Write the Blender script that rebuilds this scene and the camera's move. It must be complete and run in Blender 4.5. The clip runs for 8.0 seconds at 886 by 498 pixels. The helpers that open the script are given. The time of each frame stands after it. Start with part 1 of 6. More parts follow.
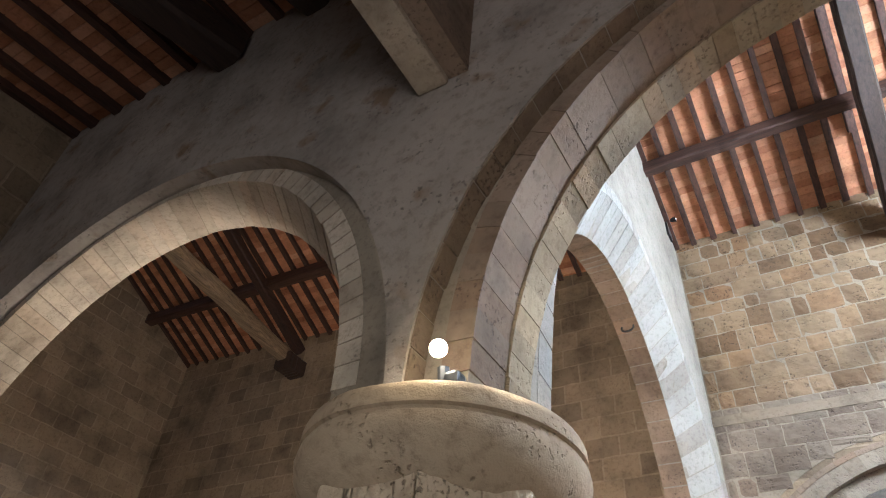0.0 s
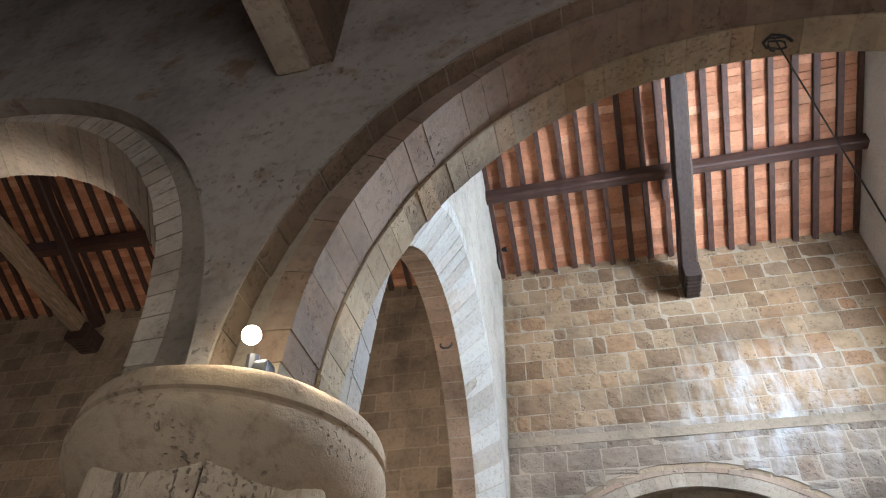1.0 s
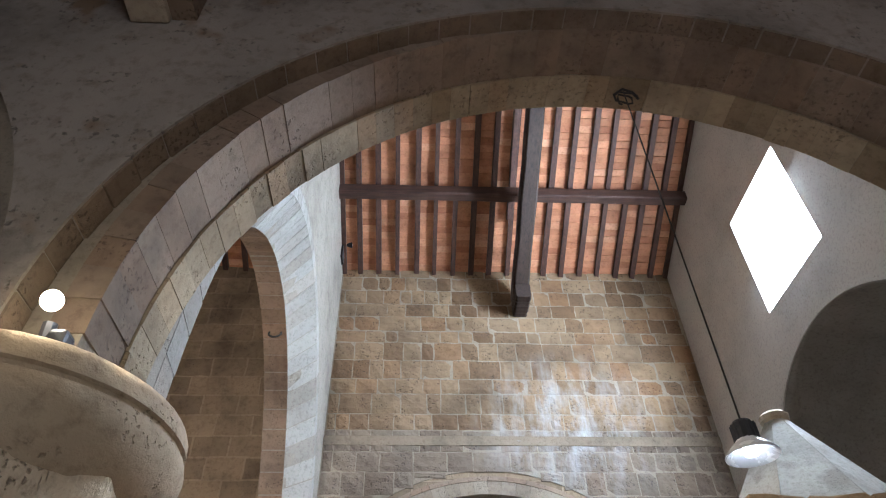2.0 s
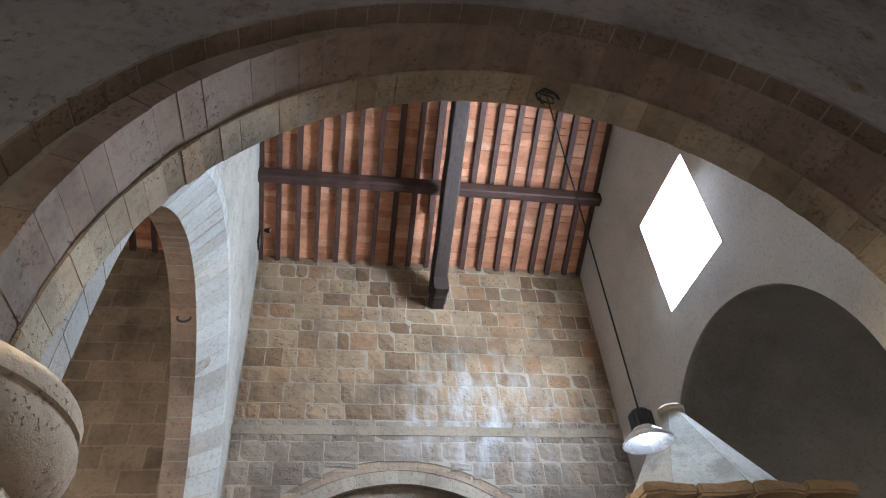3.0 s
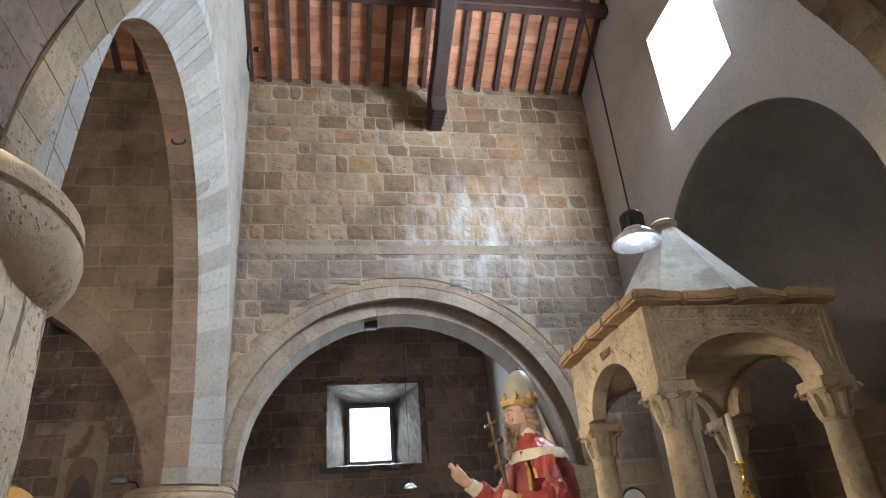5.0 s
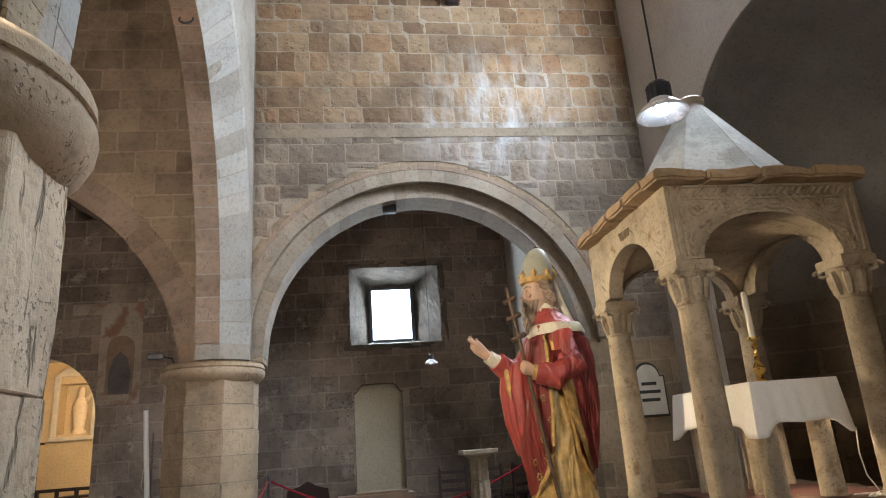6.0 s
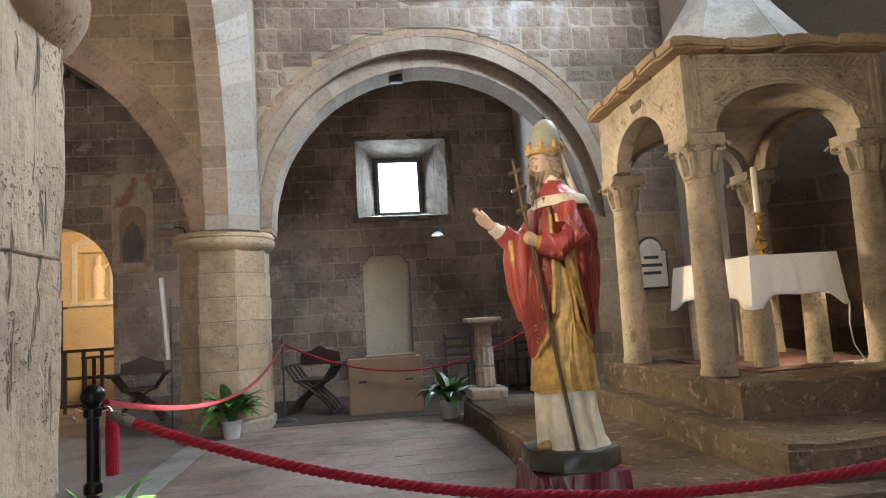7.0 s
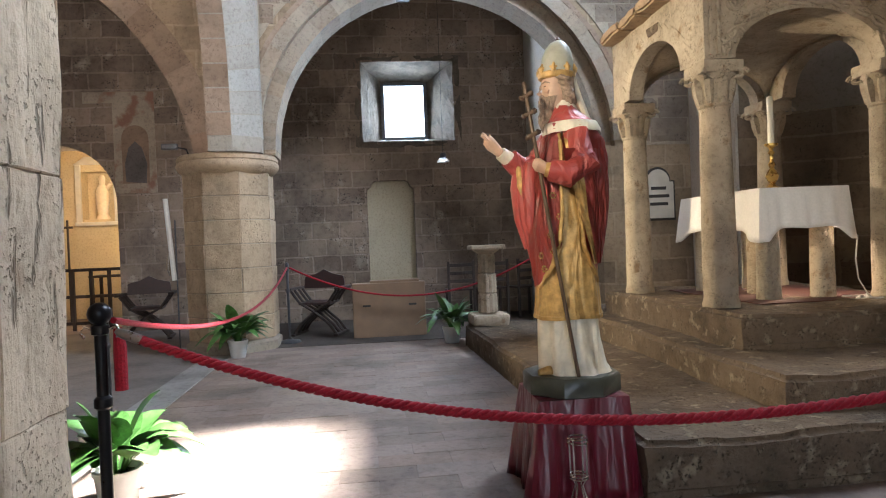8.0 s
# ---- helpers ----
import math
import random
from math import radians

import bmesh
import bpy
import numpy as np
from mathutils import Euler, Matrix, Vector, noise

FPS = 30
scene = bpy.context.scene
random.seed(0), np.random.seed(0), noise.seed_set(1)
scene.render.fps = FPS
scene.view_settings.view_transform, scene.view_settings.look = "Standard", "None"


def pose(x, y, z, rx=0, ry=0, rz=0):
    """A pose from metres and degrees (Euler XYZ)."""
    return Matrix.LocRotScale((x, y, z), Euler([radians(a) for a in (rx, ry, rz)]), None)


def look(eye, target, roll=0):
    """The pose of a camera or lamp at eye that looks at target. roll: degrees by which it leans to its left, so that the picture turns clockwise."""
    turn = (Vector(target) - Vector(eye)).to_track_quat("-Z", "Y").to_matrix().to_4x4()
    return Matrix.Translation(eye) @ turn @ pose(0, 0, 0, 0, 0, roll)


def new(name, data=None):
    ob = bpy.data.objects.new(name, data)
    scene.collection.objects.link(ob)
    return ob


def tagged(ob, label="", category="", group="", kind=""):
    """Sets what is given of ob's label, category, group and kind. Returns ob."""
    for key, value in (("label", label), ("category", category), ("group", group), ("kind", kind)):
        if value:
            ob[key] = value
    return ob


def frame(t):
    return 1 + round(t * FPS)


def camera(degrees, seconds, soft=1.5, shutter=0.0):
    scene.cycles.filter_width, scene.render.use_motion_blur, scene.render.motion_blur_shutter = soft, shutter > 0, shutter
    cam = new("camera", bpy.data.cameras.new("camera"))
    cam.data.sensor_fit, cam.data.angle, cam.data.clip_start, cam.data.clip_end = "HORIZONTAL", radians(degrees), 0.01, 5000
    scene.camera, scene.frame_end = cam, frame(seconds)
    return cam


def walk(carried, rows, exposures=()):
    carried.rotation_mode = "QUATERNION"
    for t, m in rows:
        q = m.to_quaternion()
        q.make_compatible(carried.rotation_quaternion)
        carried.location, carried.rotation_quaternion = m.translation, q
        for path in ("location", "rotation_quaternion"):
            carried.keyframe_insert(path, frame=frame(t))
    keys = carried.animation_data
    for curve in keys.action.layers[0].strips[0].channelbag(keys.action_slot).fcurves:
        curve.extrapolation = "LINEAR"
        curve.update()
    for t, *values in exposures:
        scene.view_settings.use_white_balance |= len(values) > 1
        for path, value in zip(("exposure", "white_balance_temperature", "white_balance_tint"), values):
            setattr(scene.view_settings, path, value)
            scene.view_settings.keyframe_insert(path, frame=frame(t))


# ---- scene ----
cam = camera(68.5, 8.0, soft=1.1)
PATH = [
    (0.0, pose(-0.048, -0.145, 1.315, 131.31, -4.23, 30.38)),
    (0.5, pose(-0.054, -0.129, 1.309, 132.68, -3.0, 22.49)),
    (1.0, pose(-0.045, -0.116, 1.308, 132.76, -1.84, 13.38)),
    (1.5, pose(-0.033, -0.119, 1.316, 132.8, -0.72, 5.38)),
    (2.0, pose(-0.036, -0.117, 1.324, 132.65, 0.91, -2.44)),
    (3.5, pose(-0.020, -0.118, 1.287, 130.06, 4.37, -9.82)),
    (4.0, pose(-0.010, -0.103, 1.270, 126.13, 4.47, -9.41)),
    (4.5, pose(-0.003, -0.083, 1.260, 121.4, 4.53, -9.28)),
    (6.0, pose(0.002, -0.022, 1.222, 106.73, 4.13, -7.23)),
    (6.5, pose(-0.001, -0.026, 1.216, 101.47, 4.1, -6.61)),
    (7.0, pose(0.009, -0.026, 1.204, 95.75, 3.5, -6.7)),
    (7.5, pose(0.007, -0.004, 1.193, 91.77, 2.7, -6.46)),
    (8.0, pose(0.003, 0.010, 1.199, 89.37, 2.33, -6.41)),
]
walk(cam, PATH, exposures=[(0.0, 4.5, 5850, 10), (1.5, 4.12, 5750, 10), (3.5, 3.88, 5550, 10), (6.0, 3.93, 6050, 11), (7.5, 4.3, 5850, 10), (8.0, 4.3, 5700, 10)])

# ---- world, sun and window light ----
SUN_EL, SUN_AZ = 53.0, 67.0
world = bpy.data.worlds.new("sky")
scene.world = world
world.use_nodes = True
wn = world.node_tree.nodes
sky = wn.new("ShaderNodeTexSky")
sky.sky_type = "NISHITA"
sky.sun_disc = False
sky.sun_elevation = radians(SUN_EL)
sky.sun_rotation = radians(SUN_AZ)
wn["Background"].inputs["Strength"].default_value = 0.09
world.node_tree.links.new(sky.outputs[0], wn["Background"].inputs["Color"])

SUN_WAY = Vector((-5.12, -1.62, -6.64))
sun = new("sun", bpy.data.lights.new("sun", "SUN"))
sun.data.energy, sun.data.angle, sun.data.color = 5.0, radians(5.0), (1.0, 0.94, 0.85)
sun.matrix_world = look((0, 0, 30), Vector((0, 0, 30)) + SUN_WAY)


def area_lamp(name, eye, target, w, h, power, color):
    ob = new(name, bpy.data.lights.new(name, "AREA"))
    ob.data.shape, ob.data.size, ob.data.size_y = "RECTANGLE", w, h
    ob.data.energy, ob.data.color = power, color
    ob.matrix_world = look(eye, target)
    return ob


def spot_lamp(name, eye, target, power, color, angle, size=0.03, blend=0.5):
    ob = new(name, bpy.data.lights.new(name, "SPOT"))
    ob.data.energy, ob.data.color, ob.data.spot_size, ob.data.spot_blend = power, color, radians(angle), blend
    ob.data.shadow_soft_size = size
    ob.matrix_world = look(eye, target)
    return ob


def point_lamp(name, eye, power, color, size=0.05):
    ob = new(name, bpy.data.lights.new(name, "POINT"))
    ob.data.energy, ob.data.color, ob.data.shadow_soft_size = power, color, size
    ob.location = eye
    return ob


DAY = (0.80, 0.90, 1.0)
area_lamp("apse_window_light", (4.16, 5.2, 6.64), (-3.0, 4.6, 4.4), 1.3, 1.46, 34, DAY)
area_lamp("back_window_light", (0.67, 10.96, 3.42), (0.67, 2.0, 2.2), 0.68, 0.88, 5, DAY)
# added fill from an unseen rear doorway, for the wall faces turned this way
area_lamp("rear_fill_light", (1.0, -6.2, 1.6), (1.0, 2.0, 2.2), 1.8, 2.8, 6.0, (1.0, 0.95, 0.9))
point_lamp("chapel_light", (-4.2, 11.7, 2.6), 6.5, (1.0, 0.74, 0.42), 0.1)
point_lamp("ciborium_light", (3.55, 4.85, 1.25), 1.8, (1.0, 0.78, 0.52), 0.05)
spot_lamp("strip_lamp_light", (-2.0, 2.3, 2.6), (-7.0, 8.0, 5.0), 50, (1.0, 0.86, 0.70), 140, 0.08, 0.9)
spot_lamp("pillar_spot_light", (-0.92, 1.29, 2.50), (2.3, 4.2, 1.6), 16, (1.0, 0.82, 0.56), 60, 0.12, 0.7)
spot_lamp("arcade_flood_light", (-0.86, 7.5, 8.58), (2.2, 4.4, 0.9), 90, (1.0, 0.84, 0.58), 36, 0.05, 0.8)
spot_lamp("capital_spot_light", (-2.10, 7.70, 2.50), (2.3, 4.5, 1.6), 76, (1.0, 0.78, 0.46), 48, 0.05, 0.6)
point_lamp("pillar_bulb_light", (-1.02, 1.22, 2.46), 0.07, (1.0, 0.84, 0.6), 0.04)

# ---- materials ----


def mat_base(name):
    m = bpy.data.materials.new(name)
    m.use_nodes = True
    nt = m.node_tree
    return m, nt, nt.nodes["Principled BSDF"]


def nd(nt, kind, **kw):
    n = nt.nodes.new(kind)
    for k, v in kw.items():
        n.inputs[k.replace("_", " ")].default_value = v
    return n


def ramp(nt, src, stops):
    r = nt.nodes.new("ShaderNodeValToRGB")
    e = r.color_ramp.elements
    while len(e) < len(stops):
        e.new(0.5)
    for el, (p, c) in zip(e, stops):
        el.position, el.color = p, (*c, 1)
    nt.links.new(src, r.inputs[0])
    return r.outputs[0]


def mix(nt, fac, a, b, how="MIX"):
    n = nt.nodes.new("ShaderNodeMix")
    n.data_type, n.blend_type = "RGBA", how
    if isinstance(fac, float):
        n.inputs[0].default_value = fac
    else:
        nt.links.new(fac, n.inputs[0])
    for s, v in ((6, a), (7, b)):
        if isinstance(v, tuple):
            n.inputs[s].default_value = (*v, 1)
        else:
            nt.links.new(v, n.inputs[s])
    return n.outputs[2]


def scl(c, k):
    return tuple(min(1.0, x * k) for x in c)


def stone(name, base, dark=0.55, light=1.25, big=0.8, fine=18, pits=0.35, rough=0.9, bump=0.5, piece=0.0, stain=None, stain_at=0.62, courses=None, soft=0.06, joint=0.75, crack=False, pit_size=1.0, pit_gate=0.5):
    """Old stone or plaster: cloudy tone, grain, pits and stains at real-world size; courses adds faint block joints (height, length, axis)."""
    grey = sum(base) / 3
    base = tuple(c + (grey - c) * soft for c in base)
    m, nt, bsdf = mat_base(name)
    L = nt.links
    pos = nt.nodes.new("ShaderNodeNewGeometry").outputs["Position"]
    n1 = nd(nt, "ShaderNodeTexNoise", Scale=big * 1.6, Detail=6.0, Roughness=0.62)
    n2 = nd(nt, "ShaderNodeTexNoise", Scale=float(fine), Detail=5.0, Roughness=0.7)
    n3 = nd(nt, "ShaderNodeTexNoise", Scale=big * 5, Detail=3.0)
    v = nd(nt, "ShaderNodeTexNoise", Scale=fine * 2.6, Detail=2.0, Roughness=0.5)
    for n in (n1, n2, n3, v):
        L.new(pos, n.inputs["Vector"])
    col = ramp(nt, n1.outputs[0], [(0.3, scl(base, dark)), (0.5, base), (0.72, scl(base, light))])
    grain = ramp(nt, n2.outputs[0], [(0.25, (0.55, 0.52, 0.5)), (0.5, (1, 1, 1)), (0.8, (1.0, 1.0, 1.0))])
    col = mix(nt, 0.8, col, grain, "MULTIPLY")
    if stain:
        sm = ramp(nt, n3.outputs[0], [(stain_at - 0.06, (0, 0, 0)), (stain_at + 0.06, (1, 1, 1))])
        col = mix(nt, sm, col, stain)
    pit = ramp(nt, v.outputs[0], [(0.27 + 0.05 * pit_size, (1, 1, 1)), (0.37 + 0.05 * pit_size, (0, 0, 0))])
    gate = ramp(nt, n3.outputs[0], [(pit_gate, (0, 0, 0)), (pit_gate + 0.1, (1, 1, 1))])
    pit = mix(nt, 1.0, pit, gate, "MULTIPLY")
    pf = mix(nt, 1.0, pit, (pits, pits, pits), "MULTIPLY")
    col = mix(nt, pf, col, scl(base, 0.25))
    height = mix(nt, 0.5, n2.outputs[0], n1.outputs[0])
    height = mix(nt, pit, height, (0.1, 0.1, 0.1))
    if courses:
        ch, cl, axis = courses
        sep = nt.nodes.new("ShaderNodeSeparateXYZ")
        com = nt.nodes.new("ShaderNodeCombineXYZ")
        warp = nd(nt, "ShaderNodeVectorMath")
        warp.operation = "MULTIPLY_ADD"
        L.new(n3.outputs["Color"], warp.inputs[0])
        warp.inputs[1].default_value = (0.05, 0.05, 0.05)
        L.new(pos, warp.inputs[2])
        L.new(warp.outputs[0], sep.inputs[0])
        L.new(sep.outputs["XYZ".index(axis)], com.inputs[0])
        L.new(sep.outputs[2], com.inputs[1])
        br = nd(nt, "ShaderNodeTexBrick", Scale=1.0, Mortar_Size=0.016, Mortar_Smooth=0.4, Brick_Width=cl, Row_Height=ch)
        br.inputs["Color1"].default_value = (0.62, 0.58, 0.54, 1)
        br.inputs["Color2"].default_value = (1.12, 1.08, 1.0, 1)
        br.inputs["Mortar"].default_value = (1.15, 1.13, 1.1, 1)
        L.new(com.outputs[0], br.inputs["Vector"])
        col = mix(nt, joint, col, br.outputs["Color"], "MULTIPLY")
        height = mix(nt, br.outputs["Fac"], height, (0.15, 0.15, 0.15))
    if crack:
        mp = nt.nodes.new("ShaderNodeMapping")
        mp.inputs["Scale"].default_value = (16.0, 16.0, 2.2)
        L.new(pos, mp.inputs[0])
        cv = nd(nt, "ShaderNodeTexNoise", Scale=1.0, Detail=5.0, Roughness=0.6, Distortion=0.3)
        L.new(mp.outputs[0], cv.inputs["Vector"])
        cm = ramp(nt, cv.outputs[0], [(0.345, (1, 1, 1)), (0.40, (0, 0, 0))])
        col = mix(nt, mix(nt, 1.0, cm, (0.8, 0.8, 0.8), "MULTIPLY"), col, scl(base, 0.3))
        height = mix(nt, cm, mix(nt, 0.5, height, cv.outputs[0]), (0.0, 0.0, 0.0))
    if piece:
        rnd = nt.nodes.new("ShaderNodeObjectInfo").outputs["Random"]
        pc = ramp(nt, rnd, [(0.0, (1 - piece, 1 - piece * 1.25, 1 - piece * 1.5)), (0.45, (1, 1, 1)), (0.8, (1 + piece * 0.5, 1 + piece * 0.45, 1 + piece * 0.35)), (1.0, (1.0, 1 - piece * 0.5, 1 - piece * 0.9))])
        col = mix(nt, 1.0, col, pc, "MULTIPLY")
    L.new(col, bsdf.inputs["Base Color"])
    bsdf.inputs["Roughness"].default_value = rough
    bsdf.inputs["Specular IOR Level"].default_value = 0.25
    bp = nd(nt, "ShaderNodeBump", Strength=bump, Distance=0.02)
    L.new(height, bp.inputs["Height"])
    L.new(bp.outputs[0], bsdf.inputs["Normal"])
    return m


def wood(name, base, axis="Y", rough=0.7, piece=0.25):
    m, nt, bsdf = mat_base(name)
    L = nt.links
    pos = nt.nodes.new("ShaderNodeNewGeometry").outputs["Position"]
    mp = nt.nodes.new("ShaderNodeMapping")
    s = {"X": (2, 30, 30), "Y": (30, 2, 30), "Z": (30, 30, 2)}[axis]
    mp.inputs["Scale"].default_value = s
    L.new(pos, mp.inputs[0])
    n1 = nd(nt, "ShaderNodeTexNoise", Scale=1.0, Detail=6.0, Roughness=0.65, Distortion=0.6)
    L.new(mp.outputs[0], n1.inputs["Vector"])
    col = ramp(nt, n1.outputs[0], [(0.3, scl(base, 0.4)), (0.5, base), (0.75, scl(base, 1.6))])
    rnd = nt.nodes.new("ShaderNodeObjectInfo").outputs["Random"]
    pc = ramp(nt, rnd, [(0.0, (1 - piece,) * 3), (1.0, (1 + piece,) * 3)])
    col = mix(nt, 1.0, col, pc, "MULTIPLY")
    L.new(col, bsdf.inputs["Base Color"])
    bsdf.inputs["Roughness"].default_value = rough
    bp = nd(nt, "ShaderNodeBump", Strength=0.5, Distance=0.01)
    L.new(n1.outputs[0], bp.inputs["Height"])
    L.new(bp.outputs[0], bsdf.inputs["Normal"])
    return m


def plain(name, base, rough=0.5, metal=0.0, var=0.25, scale=20.0, bump=0.1, spec=0.5, sheen=0.0, drape=0.0):
    m, nt, bsdf = mat_base(name)
    L = nt.links
    pos = nt.nodes.new("ShaderNodeNewGeometry").outputs["Position"]
    n1 = nd(nt, "ShaderNodeTexNoise", Scale=scale, Detail=5.0, Roughness=0.6)
    L.new(pos, n1.inputs["Vector"])
    col = ramp(nt, n1.outputs[0], [(0.3, scl(base, 1 - var)), (0.7, scl(base, 1 + var))])
    L.new(col, bsdf.inputs["Base Color"])
    rr = ramp(nt, n1.outputs[0], [(0.3, (max(0.02, rough - 0.1),) * 3), (0.7, (min(1, rough + 0.1),) * 3)])
    L.new(rr, bsdf.inputs["Roughness"])
    bsdf.inputs["Metallic"].default_value = metal
    bsdf.inputs["Specular IOR Level"].default_value = spec
    bsdf.inputs["Sheen Weight"].default_value = sheen
    bp = nd(nt, "ShaderNodeBump", Strength=bump, Distance=0.01)
    L.new(n1.outputs[0], bp.inputs["Height"])
    if drape:
        mp = nt.nodes.new("ShaderNodeMapping")
        mp.inputs["Scale"].default_value = (13.0, 13.0, 3.2)
        mp.inputs["Rotation"].default_value = (0.25, 0.35, 0.0)
        L.new(pos, mp.inputs[0])
        n2 = nd(nt, "ShaderNodeTexNoise", Scale=1.0, Detail=2.0, Distortion=0.8)
        L.new(mp.outputs[0], n2.inputs["Vector"])
        b2 = nd(nt, "ShaderNodeBump", Strength=drape, Distance=0.05)
        L.new(n2.outputs[0], b2.inputs["Height"])
        L.new(bp.outputs[0], b2.inputs["Normal"])
        L.new(b2.outputs[0], bsdf.inputs["Normal"])
    else:
        L.new(bp.outputs[0], bsdf.inputs["Normal"])
    return m


def glow(name, color, strength):
    m, nt, bsdf = mat_base(name)
    bsdf.inputs["Base Color"].default_value = (*color, 1)
    bsdf.inputs["Emission Color"].default_value = (*color, 1)
    bsdf.inputs["Emission Strength"].default_value = strength
    return m


TUFA = (0.36, 0.285, 0.20)
M_WALL = stone("rough_plastered_stone", (0.33, 0.28, 0.235), pits=0.5, fine=13, bump=0.9, pit_size=0.9, pit_gate=0.48, stain=(0.22, 0.15, 0.10), stain_at=0.66)
M_ARCH = stone("arch_stone", (0.40, 0.31, 0.20), fine=18, pit_size=0.9, pit_gate=0.48, pits=0.45, bump=0.8, piece=0.25)
M_BLOCK = stone("tufa_block", (0.235, 0.158, 0.092), fine=12, pits=0.7, bump=0.9, piece=0.36, dark=0.6, pit_size=1.1, pit_gate=0.46)
M_BLOCK_GREY = stone("whitened_tufa_block", (0.205, 0.158, 0.118), fine=14, pits=0.55, bump=0.8, piece=0.16, dark=0.65, pit_size=1.2, pit_gate=0.45)
M_MORTAR = stone("lime_mortar", (0.30, 0.245, 0.18), fine=30, pits=0.2, bump=0.4)
M_BROWN = stone("brown_coursed_wall", (0.30, 0.225, 0.15), fine=16, pits=0.35, bump=0.6, courses=(0.3, 0.48, "X"))
M_BROWN_Y = stone("brown_coursed_side_wall", (0.30, 0.225, 0.15), fine=16, pits=0.35, bump=0.6, courses=(0.3, 0.48, "Y"))
M_BACK = stone("damp_back_wall", (0.25, 0.195, 0.155), fine=13, pits=0.9, bump=0.9, courses=(0.27, 0.44, "X"), joint=0.9, stain=(0.31, 0.27, 0.23), stain_at=0.68)
M_PLASTER = stone("grey_lime_plaster", (0.52, 0.475, 0.42), dark=0.8, light=1.12, fine=40, pits=0.05, bump=0.15, big=0.5)


def lime_patch(m, centre, size, tone):
    """A splash of white lime with ragged, streaky edges round one place on a wall."""
    nt = m.node_tree
    bsdf = nt.nodes["Principled BSDF"]
    src = bsdf.inputs["Base Color"].links[0].from_socket
    pos = nt.nodes.new("ShaderNodeNewGeometry").outputs["Position"]
    mp = nt.nodes.new("ShaderNodeMapping")
    mp.vector_type = "TEXTURE"
    mp.inputs["Location"].default_value = centre
    mp.inputs["Scale"].default_value = size
    nt.links.new(pos, mp.inputs[0])
    ln = nt.nodes.new("ShaderNodeVectorMath")
    ln.operation = "LENGTH"
    nt.links.new(mp.outputs[0], ln.inputs[0])
    m2 = nt.nodes.new("ShaderNodeMapping")
    m2.inputs["Scale"].default_value = (5.0, 5.0, 1.6)
    nt.links.new(pos, m2.inputs[0])
    nz = nd(nt, "ShaderNodeTexNoise", Scale=1.0, Detail=6.0, Roughness=0.65)
    nt.links.new(m2.outputs[0], nz.inputs["Vector"])
    a = ramp(nt, ln.outputs["Value"], [(0.2, (1, 1, 1)), (1.0, (0, 0, 0))])
    b = ramp(nt, nz.outputs[0], [(0.42, (0, 0, 0)), (0.68, (1, 1, 1))])
    f = mix(nt, 1.0, a, b, "MULTIPLY")
    nt.links.new(mix(nt, f, src, tone), bsdf.inputs["Base Color"])


for m_ in (M_BLOCK, M_BLOCK_GREY, M_MORTAR):
    lime_patch(m_, (2.1, 8.0, 5.5), (1.5, 3.0, 1.3), (0.44, 0.43, 0.42))
M_WHITE = stone("pale_limewash", (0.30, 0.262, 0.215), dark=0.7, light=1.15, fine=16, pits=0.35, bump=0.9)
M_PILLAR = stone("pillar_stone", (0.41, 0.305, 0.195), fine=18, pits=0.45, bump=1.0, piece=0.12)
M_PILLAR_CRACKED = stone("cracked_pillar_stone", (0.56, 0.435, 0.295), fine=24, pits=0.6, bump=1.6, piece=0.08, crack=True, pit_size=1.0, pit_gate=0.46, dark=0.7, stain=(0.28, 0.18, 0.11), stain_at=0.7)
M_CARVED = stone("pale_carved_stone", (0.42, 0.345, 0.25), fine=30, pits=0.55, bump=0.9, piece=0.08, dark=0.6, big=1.6, pit_size=1.1, pit_gate=0.46, stain=(0.25, 0.17, 0.10), stain_at=0.68)
M_CORNICE = stone("ochre_cornice_stone", (0.36, 0.25, 0.15), fine=24, pits=0.5, bump=0.6)
M_STEP = stone("worn_step_stone", (0.125, 0.088, 0.056), fine=26, big=2.4, pits=0.7, bump=1.3, stain=(0.235, 0.185, 0.125), stain_at=0.64, pit_size=1.2, pit_gate=0.45)
M_FLOOR = stone("worn_pavement", (0.215, 0.16, 0.13), fine=22, pits=0.15, bump=0.3, rough=0.72)
M_BACKFLOOR = stone("shaded_chapel_floor", (0.07, 0.055, 0.045), fine=18, pits=0.2, bump=0.3, rough=0.8)
M_TILE = stone("worn_floor_tile", (0.235, 0.175, 0.14), fine=22, pits=0.15, bump=0.3, rough=0.66, piece=0.16)
M_THRESHOLD = stone("grey_threshold_stone", (0.27, 0.245, 0.22), fine=22, pits=0.25, bump=0.4, rough=0.75)
M_DARKFLOOR = stone("dark_aisle_floor", (0.17, 0.14, 0.12), fine=18, pits=0.2, bump=0.3, rough=0.7)
M_BATTEN = wood("dark_batten_wood", (0.05, 0.021, 0.013))
M_BEAM = wood("dark_beam_wood", (0.032, 0.017, 0.011))
M_BEAMX = wood("dark_purlin_wood", (0.05, 0.021, 0.013), "X")
M_OLDBEAM = wood("pale_aged_beam_wood", (0.20, 0.14, 0.085))
M_OCHRE = stone("ochre_chapel_plaster", (0.60, 0.46, 0.26), dark=0.85, light=1.1, fine=30, pits=0.05, bump=0.15)
M_BLACK = plain("black_metal", (0.012, 0.012, 0.014), 0.35, 0.6, bump=0.02)
M_CHROME = plain("chrome", (0.75, 0.75, 0.75), 0.15, 1.0, 0.05, bump=0.01)
